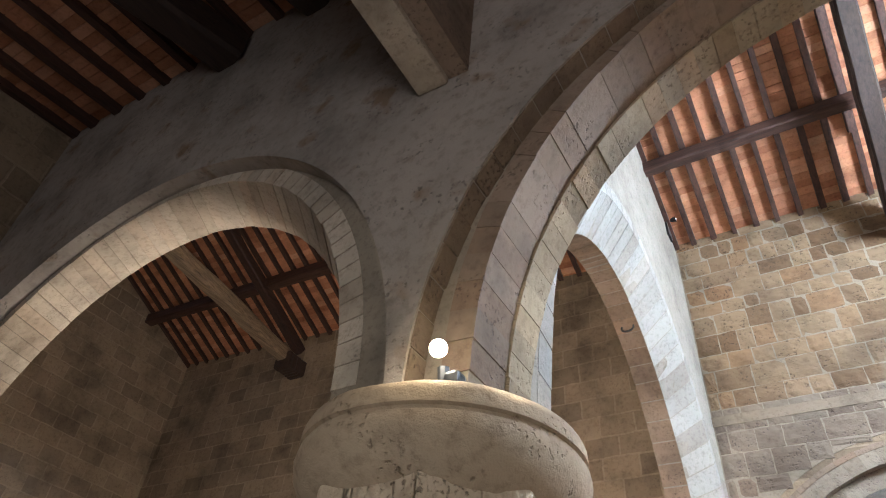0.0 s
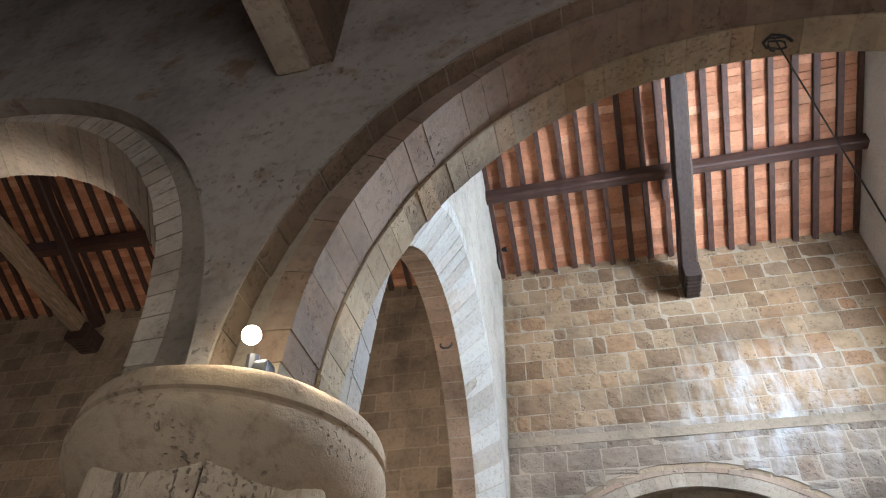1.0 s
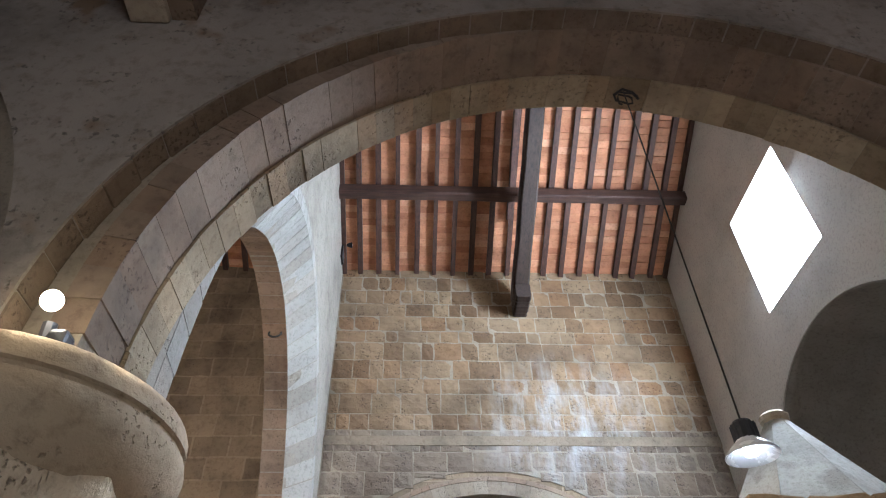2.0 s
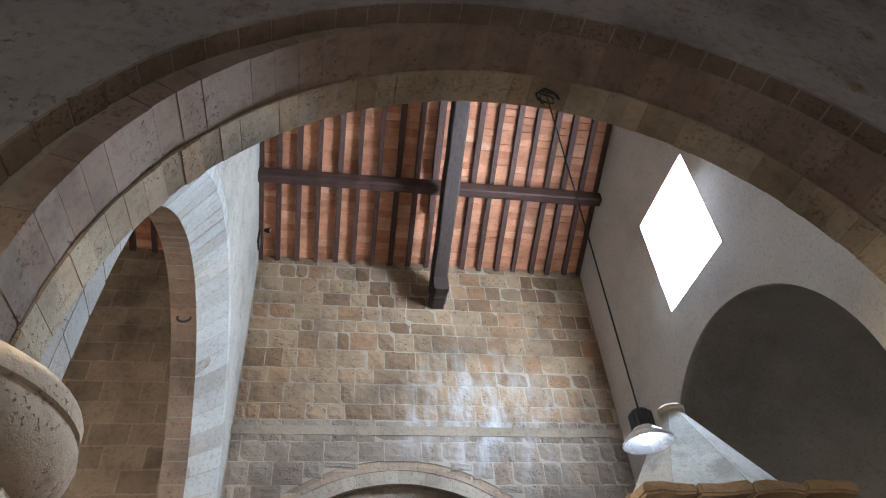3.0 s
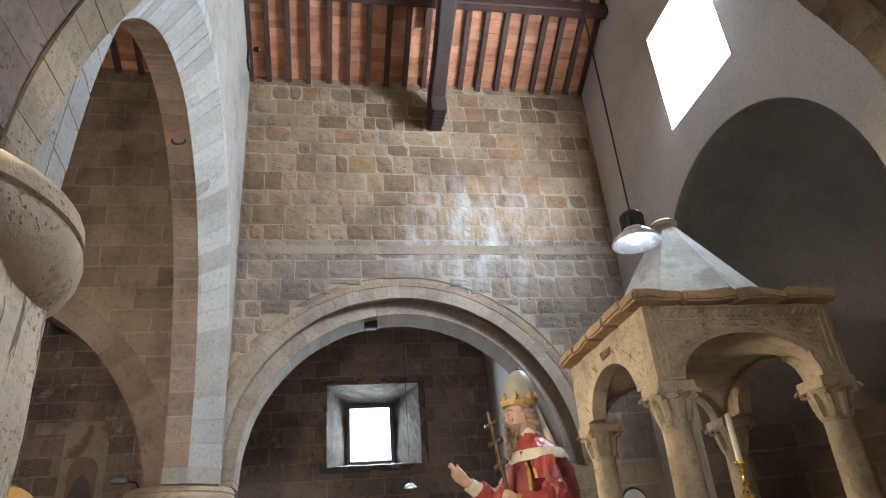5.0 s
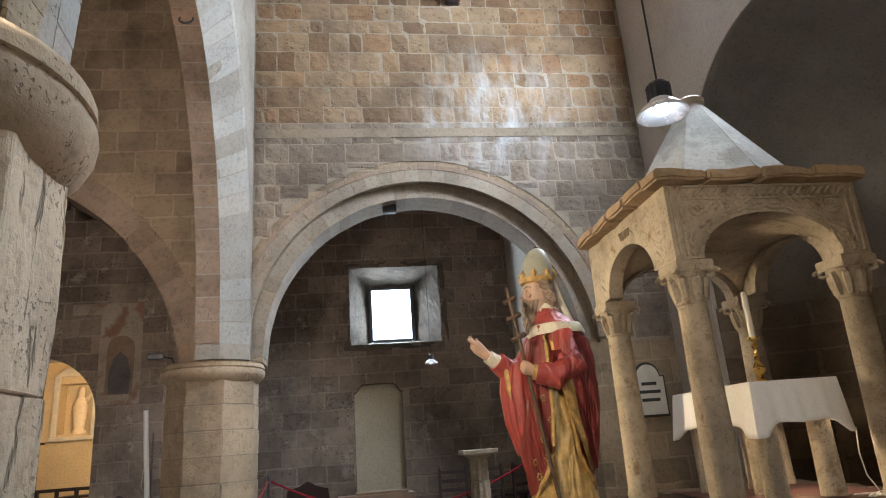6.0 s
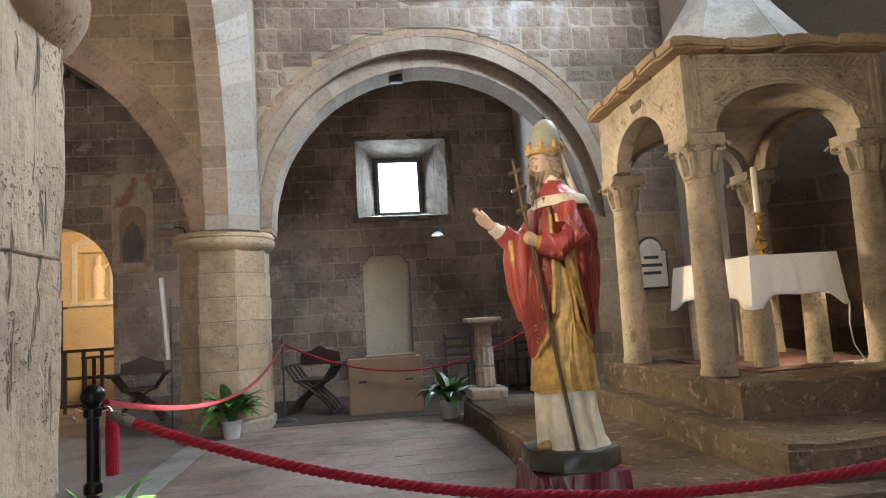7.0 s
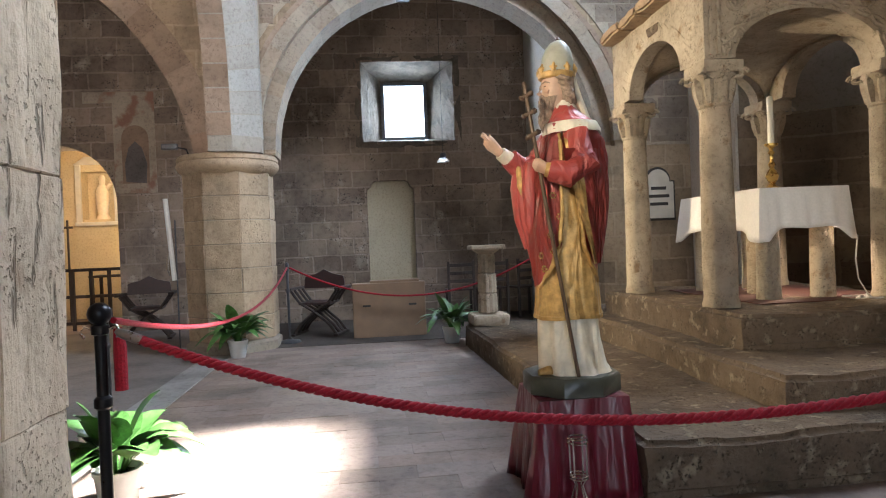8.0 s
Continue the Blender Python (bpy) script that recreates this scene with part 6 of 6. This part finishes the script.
# ---- lamps and fittings ----
def pendant(x, y, z, top, s, label):
    t = thing("pendant_lamp", (x, y, z), 0, label, "lamp", "pendant lamps")
    bm = bmesh.new()
    lathe(bm, [(0.0801 * s, 0.0), (0.079 * s, 0.006 * s), (0.055 * s, 0.03 * s), (0.036 * s, 0.045 * s), (0.034 * s, 0.05 * s), (0.05 * s, 0.028 * s), (0.073 * s, 0.004 * s), (0.0795 * s, -0.002 * s)], 32, cap=False)
    smooth(part("shade", bm, M_SHADE, t, "shallow white reflector shade"))
    bm = bmesh.new()
    lathe(bm, [(0.034 * s, 0.045 * s), (0.034 * s, 0.10 * s), (0.028 * s, 0.11 * s), (0.012 * s, 0.115 * s)], 20)
    part("housing", bm, M_GREYMETAL, t, "finned dark lamp housing")
    for k in range(14):
        a = 2 * math.pi * k / 14
        c, sn = math.cos(a), math.sin(a)
        part("fin", tube(bmesh.new(), [(0.036 * s * c, 0.036 * s * sn, 0.048 * s), (0.036 * s * c, 0.036 * s * sn, 0.1 * s)], 0.003 * s, 5), M_GREYMETAL, t)
    bm = bmesh.new()
    lathe(bm, [(0.022 * s, 0.004 * s), (0.026 * s, 0.018 * s), (0.015 * s, 0.045 * s)], 14)
    part("bulb", bm, M_TUBE, t)
    part("cable", tube(bmesh.new(), [(0, 0, 0.112 * s), (0.002, 0, (top - z) * 0.5), (0, 0, top - z)], 0.0035, 6), M_CABLE, t, "thin dark hanging cable")
    return t


LX, LY = 1.10, 1.90
pendant(LX, LY, 2.27, 4.40, 1.12, "industrial pendant lamp with white reflector on a cable")
pendant(1.06, 9.0, 2.31, 5.4, 1.1, "small pendant lamp hanging in the back chapel")
t = thing("cable_hook", (LX, LY, 4.36), 0, "tangled dark iron hook under the arch", "hook")
pts = [(0.07 * math.cos(a * 0.7) * (1 - a * 0.04), 0.0 + 0.01 * a * 0.2, 0.05 * math.sin(a * 0.7) - 0.01 * (a % 3)) for a in range(16)]
part("loop", tube(bmesh.new(), pts, 0.006, 6), M_CABLE, t)
part("bracket", tube(bmesh.new(), [(-0.06, 0, 0.0), (0, 0, 0.06), (0.05, 0, 0.03), (0.07, 0, -0.03)], 0.008, 6), M_CABLE, t)

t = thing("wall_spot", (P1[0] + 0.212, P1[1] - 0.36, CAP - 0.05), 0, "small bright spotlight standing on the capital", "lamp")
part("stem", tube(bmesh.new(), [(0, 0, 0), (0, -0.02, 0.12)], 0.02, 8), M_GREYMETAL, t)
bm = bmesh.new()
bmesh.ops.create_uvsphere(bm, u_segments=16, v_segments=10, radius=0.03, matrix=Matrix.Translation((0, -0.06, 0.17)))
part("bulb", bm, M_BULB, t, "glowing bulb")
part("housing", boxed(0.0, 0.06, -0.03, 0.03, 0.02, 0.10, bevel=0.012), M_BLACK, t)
t = thing("strip_lamp", (P1[0] - 0.43, P1[1] + 0.16, CAP - 0.01), 0, "white strip lamp standing on the capital edge", "lamp")
part("tube", tube(bmesh.new(), [(0, 0, 0.0), (-0.02, 0, 0.2)], 0.022, 10), M_LITTUBE, t)
t = thing("wall_spot", (XL, 7.6, 8.62), 0, "pair of small floodlights on a dark wall bracket", "lamp")
part("bracket", boxed(-0.01, 0.03, -0.1, 0.12, -0.45, 0.35, bevel=0.006), M_BLACK, t)
for z in (-0.12, 0.08):
    bm = bmesh.new()
    lathe(bm, [(0.03, 0), (0.06, 0.06), (0.07, 0.13)], 16)
    for v in bm.verts:
        v.co = Vector((v.co.z + 0.03, v.co.x - 0.02, v.co.y + z))
    part("head", bm, M_BLACK, t)
    bm = bmesh.new()
    bmesh.ops.create_uvsphere(bm, u_segments=10, v_segments=6, radius=0.05, matrix=Matrix.Translation((0.15, -0.02, z)))
    part("lens", bm, M_LITTUBE, t)
t = thing("wall_spot", (XL, 6.0, 9.2), 0, "dark lamp bracket high on the arcade wall", "lamp")
part("bracket", boxed(-0.01, 0.05, -0.06, 0.06, -0.3, 0.25, bevel=0.006), M_BLACK, t)
t = thing("capital_spot", (P2[0] - 0.52, P2[1] - 0.32, CAP), 0, "small dark spotlight on a bracket above the capital", "lamp")
part("bracket", tube(bmesh.new(), [(0.12, 0.1, 0.0), (0.1, 0.05, 0.08), (0.0, 0, 0.1)], 0.01, 6), M_BLACK, t)
part("housing", boxed(-0.16, 0.02, -0.04, 0.03, 0.07, 0.14, bevel=0.012), M_GREYMETAL, t)
t = thing("iron_ring", (XL - 0.42, 6.1, 5.70), 0, "small iron ring hanging under the arch", "ring")
part("ring", tube(bmesh.new(), [(0.07 * math.cos(2 * math.pi * k / 20), 0.03 * math.sin(2 * math.pi * k / 20), 0.07 * math.sin(2 * math.pi * k / 20)) for k in range(21)], 0.012, 6), M_CABLE, t)
for x, y, z in ((0.55, YF + 0.35, 4.36), (-3.6, YF + 0.3, 4.5)):
    t = thing("iron_clamp", (x, y, z), 0, "dark iron block fixed under the arch", "clamp")
    part("block", boxed(-0.09, 0.09, -0.06, 0.06, -0.08, 0.12, bevel=0.02), M_INK, t)

# ---- separate stones of arches and walls ----


def voussoirs(parent, axis, c, zs, r, h, a, b, n, mat, seed, a0=180.0, a1=0.0, gap=0.4):
    """Wedge stones of a round arch, all on one mesh, turned about the arch's centre."""
    rng = random.Random(seed)
    step = (a0 - a1) / n
    bm = bmesh.new()
    g = radians(step / 2 - gap * step / 12)
    pts = [(r * math.sin(s * g), r * math.cos(s * g)) for s in (-1, 0, 1)] + [((r + h) * math.sin(s * g), (r + h) * math.cos(s * g)) for s in (1, 0, -1)]
    put = (lambda u, z, w: (u, w, z)) if axis == "y" else (lambda u, z, w: (w, u, z))
    f = [bm.verts.new(put(u, z, a)) for u, z in pts]
    q = [bm.verts.new(put(u, z, b)) for u, z in pts]
    bm.faces.new(f)
    bm.faces.new(q[::-1])
    for i in range(6):
        bm.faces.new((f[i], q[i], q[(i + 1) % 6], f[(i + 1) % 6]))
    first = None
    for i in range(n):
        ang = a0 - step * (i + 0.5)
        turn = 90 - ang
        if first is None:
            first = part("voussoir", bm, mat, parent)
            ob = first
        else:
            ob = new("voussoir", first.data)
            ob.parent = parent
        d = rng.uniform(-0.003, 0.003)
        rad = radians(ang)
        du, dz = d * math.cos(rad), d * math.sin(rad)
        if axis == "y":
            ob.matrix_basis = pose(c + du, rng.uniform(-0.004, 0.002), zs + dz, 0, turn, 0)
        else:
            ob.matrix_basis = pose(rng.uniform(-0.003, 0.003), c + du, zs + dz, -turn, 0, 0)


voussoirs(wall_transverse, "y", NAVE[0], NAVE[1], 1.933, 0.12, 1.836, 2.036, 54, M_ARCH, 1, gap=0.1)
voussoirs(wall_transverse, "y", NAVE[0], NAVE[1], 1.945, 0.12, 1.563, 1.834, 47, M_BROWNARCH, 2, gap=0.1)
voussoirs(wall_far, "y", FAR[0], FAR[1], 2.012, 0.19, YF + 0.132, YF + 0.625, 40, M_FARARCH, 5, gap=0.05)
voussoirs(wall_far, "y", FAR[0], FAR[1], 2.19, 0.17, YF + 0.0, YF + 0.10, 40, M_FARARCH, 6, gap=0.07)
voussoirs(wall_far, "y", FAR[0], FAR[1], 2.362, 0.06, YF - 0.006, YF + 0.05, 30, M_BROWNARCH, 7, gap=0.07)
voussoirs(wall_far, "y", AISLE[0], AISLE[1], AISLE[2] - 0.015, 0.34, YF + 0.005, YF + 0.63, 34, M_BROWNARCH, 8, 180 - a2, a2, 0.05)


def elliptic_stones(parent, e1, e2, h, a, b, n, mat, seed, proud=0.006, axis="x"):
    """Wedge stones of a stretched arch between ellipse e1 at a and ellipse e2 at b."""
    rng = random.Random(seed)

    def wedge(e, t0, t1, d):
        c, zs, rx, rz = e
        o = [(c + (rx - d) * math.cos(t), zs + (rz - d) * math.sin(t)) for t in (t0, (t0 + t1) / 2, t1)]
        return o + [(c + (rx + h) * math.cos(t), zs + (rz + h) * math.sin(t)) for t in (t1, (t0 + t1) / 2, t0)]
    for i in range(n):
        t0, t1 = math.pi * (i + 0.03) / n, math.pi * (i + 0.97) / n
        d = proud + rng.uniform(-0.004, 0.006)
        part("voussoir", lofted(wedge(e1, t0, t1, d), wedge(e2, t0, t1, d), axis, a, b), mat, parent)


elliptic_stones(wall_transverse, NAVE_RIM, NAVE_RIM, 0.05, 1.462, 1.567, 40, M_STRIP, 9, 0.008, "y")
elliptic_stones(wall_transverse, SIDE_FRONT, SIDE_BACK, 0.12, 1.566, 2.034, 56, M_PALEARCH, 3, axis="y")
# splayed ring paler than the straight one: window light put into its colour
elliptic_stones(wall_arcade, SPLAY, ARC, 0.16, XL + 0.003, XM - 0.002, 44, M_WHITEARCH, 1)
elliptic_stones(wall_arcade, ARC, ARC, 0.18, XM - 0.006, XL - 0.565, 40, M_BROWNARCH, 2)

# coursed blocks of the bay's far wall: the 300 nearest the arch and the rest joined
rng = random.Random(12)
blocks = []
z = CAP + 0.03
while z < EAVE + 0.15:
    h = rng.choice((0.21, 0.24, 0.27, 0.31))
    x = XL + 0.01 - rng.uniform(0, 0.2)
    while x < XR - 0.02:
        w = rng.choice((rng.uniform(0.18, 0.32), rng.uniform(0.24, 0.5)))
        x0, x1 = max(x, XL + 0.01), min(x + w, XR - 0.01)
        x += w
        if x1 - x0 < 0.06:
            continue
        cxm, czm = (x0 + x1) / 2, z + h / 2
        far_r = 2.45
        dx = max(x0 - FAR[0], 0, FAR[0] - x1)
        dz = max(z - FAR[1], 0)
        near_ = math.hypot(max(0, min(abs(x0 - FAR[0]), abs(x1 - FAR[0])) if (x0 - FAR[0]) * (x1 - FAR[0]) > 0 else 0), dz)
        if near_ < far_r:
            # shorten a block that would run into the arch ring
            if abs(cxm - FAR[0]) < 1.7:
                dmin = 0 if (x0 - FAR[0]) * (x1 - FAR[0]) < 0 else min(abs(x0 - FAR[0]), abs(x1 - FAR[0]))
                zl = FAR[1] + math.sqrt(far_r ** 2 - dmin ** 2)
                if z + h - zl > 0.06:
                    blocks.append((x0, x1, zl, z + h))
                continue
            lim = math.sqrt(max(0, far_r ** 2 - dz ** 2))
            if cxm < FAR[0]:
                x1 = min(x1, FAR[0] - lim)
            else:
                x0 = max(x0, FAR[0] + lim)
            if x1 - x0 < 0.08:
                continue
        blocks.append((x0, x1, z, z + min(h, EAVE + 0.16 - z)))
    z += h
unit_meshes = []
M_BLOCK_REST = stone("tufa_block_island", (0.235, 0.158, 0.092), fine=12, pits=0.7, bump=0.9, dark=0.6, pit_size=1.1, pit_gate=0.46)
rest_bsdf = M_BLOCK_REST.node_tree.nodes["Principled BSDF"]
rest_tone = ramp(M_BLOCK_REST.node_tree, M_BLOCK_REST.node_tree.nodes.new("ShaderNodeNewGeometry").outputs["Random Per Island"], [(0.0, (0.64, 0.55, 0.46)), (0.45, (1, 1, 1)), (0.8, (1.18, 1.16, 1.12)), (1.0, (1.0, 0.82, 0.68))])
M_BLOCK_REST.node_tree.links.new(mix(M_BLOCK_REST.node_tree, 1.0, rest_bsdf.inputs["Base Color"].links[0].from_socket, rest_tone, "MULTIPLY"), rest_bsdf.inputs["Base Color"])
for k in range(12):
    unit = boxed(-0.5, 0.5, -0.5, 0.5, -0.5, 0.5)
    bmesh.ops.subdivide_edges(unit, edges=[e for e in unit.edges if abs(e.verts[0].co.y - e.verts[1].co.y) < 0.1], cuts=3, use_grid_fill=True)
    for v in unit.verts:
        if v.co.y < 0:
            edge = max(abs(v.co.x), abs(v.co.z)) > 0.49
            v.co.y += 0.055 if edge else noise.noise(v.co * 3 + Vector((k * 7.0, 0, 0))) * 0.12 - 0.05
        v.co.x += noise.noise(Vector((v.co.z * 2.6, k * 3.3, v.co.x))) * 0.035
        v.co.z += noise.noise(Vector((v.co.x * 2.6, k * 5.1, v.co.z + 4))) * 0.05
    me = bpy.data.meshes.new("stone_block")
    bmesh.ops.recalc_face_normals(unit, faces=unit.faces)
    unit.to_mesh(me)
    unit.free()
    me.materials.append(M_BLOCK if k % 2 else M_BLOCK_GREY)
    unit_meshes.append(me)
for i, (x0, x1, z0, z1) in enumerate(blocks[:310]):
    k = rng.randrange(6) * 2 + (1 if z0 > 5.3 + rng.uniform(-0.1, 0.1) else 0)
    ob = new("stone", unit_meshes[k])
    ob.parent = wall_far
    g = rng.uniform(0.008, 0.02)
    ob.matrix_basis = Matrix.Translation(((x0 + x1) / 2, YF + 0.045 + rng.uniform(-0.004, 0.004), (z0 + z1) / 2)) @ pose(0, 0, 0, rng.uniform(-0.3, 0.3), rng.uniform(-0.8, 0.8), rng.uniform(-0.4, 0.4)) @ Matrix.Diagonal((x1 - x0 - g, 0.09, z1 - z0 - g, 1))
if len(blocks) > 310:
    verts, faces = [], []
    for x0, x1, z0, z1 in blocks[310:]:
        me = unit_meshes[rng.randrange(6) * 2 + 1]
        g = rng.uniform(0.008, 0.02)
        k = len(verts)
        verts += [((x0 + x1) / 2 + v.co.x * (x1 - x0 - g), YF + 0.045 + v.co.y * 0.09, (z0 + z1) / 2 + v.co.z * (z1 - z0 - g)) for v in me.vertices]
        faces += [[k + q for q in p.vertices] for p in me.polygons]
    me = bpy.data.meshes.new("stones")
    me.from_pydata(verts, [], faces)
    me.materials.append(M_BLOCK_REST)
    rest = new("stones", me)
    rest.parent = wall_far
    tagged(rest, "", "", "", "stuff")
structure("wall_far_mortar", joined([extrude_outline([(XL, EAVE + 0.2), (XR, EAVE + 0.2), (XR, CAP), (FAR[0] + 2.5, CAP)] + arc(FAR[0], FAR[1], 2.5, 2.5, 0, 148.8, 30), "y", YF + 0.007, YF + 0.0195)]), M_MORTAR, "pale lime mortar bed between the wall blocks", "wall")

# worn paving tiles of the nave floor
tile = boxed(-0.5, 0.5, -0.5, 0.5, -0.5, 0.5, bevel=0.02)
tile_mesh = bpy.data.meshes.new("paving_tile")
tile.to_mesh(tile_mesh)
tile.free()
tile_mesh.materials.append(M_TILE)
floor_ob = bpy.data.objects["floor"]
rng = random.Random(21)
count = 0
for j in range(28):
    y = 2.35 + 0.19 * j
    for i in range(9):
        x = -1.60 + 0.40 * (i - (0.5 if j % 2 else 0))
        x0, x1 = max(x, -1.605), x + 0.40
        if x1 > 1.14 and y > 2.7:
            x1 = min(x1, 1.14)
        if x1 - x0 < 0.1 or count >= 320 or x0 > 1.6:
            continue
        count += 1
        ob = new("tile", tile_mesh)
        ob.parent = floor_ob
        ob.matrix_basis = Matrix.Translation(((x0 + x1) / 2, y + 0.095, 0.002 + rng.uniform(-0.0012, 0.0012))) @ pose(0, 0, 0, rng.uniform(-0.12, 0.12), rng.uniform(-0.1, 0.1), rng.uniform(-0.5, 0.5)) @ Matrix.Diagonal((x1 - x0 - 0.0015, 0.189, 0.012, 1))

structure("string_course", worn(boxed(XL + 0.002, XR - 0.002, YF - 0.014, YF + 0.03, 5.24, 5.37), 0.004, 3), M_STRING, "flat ochre plaster band across the far wall", "trim")
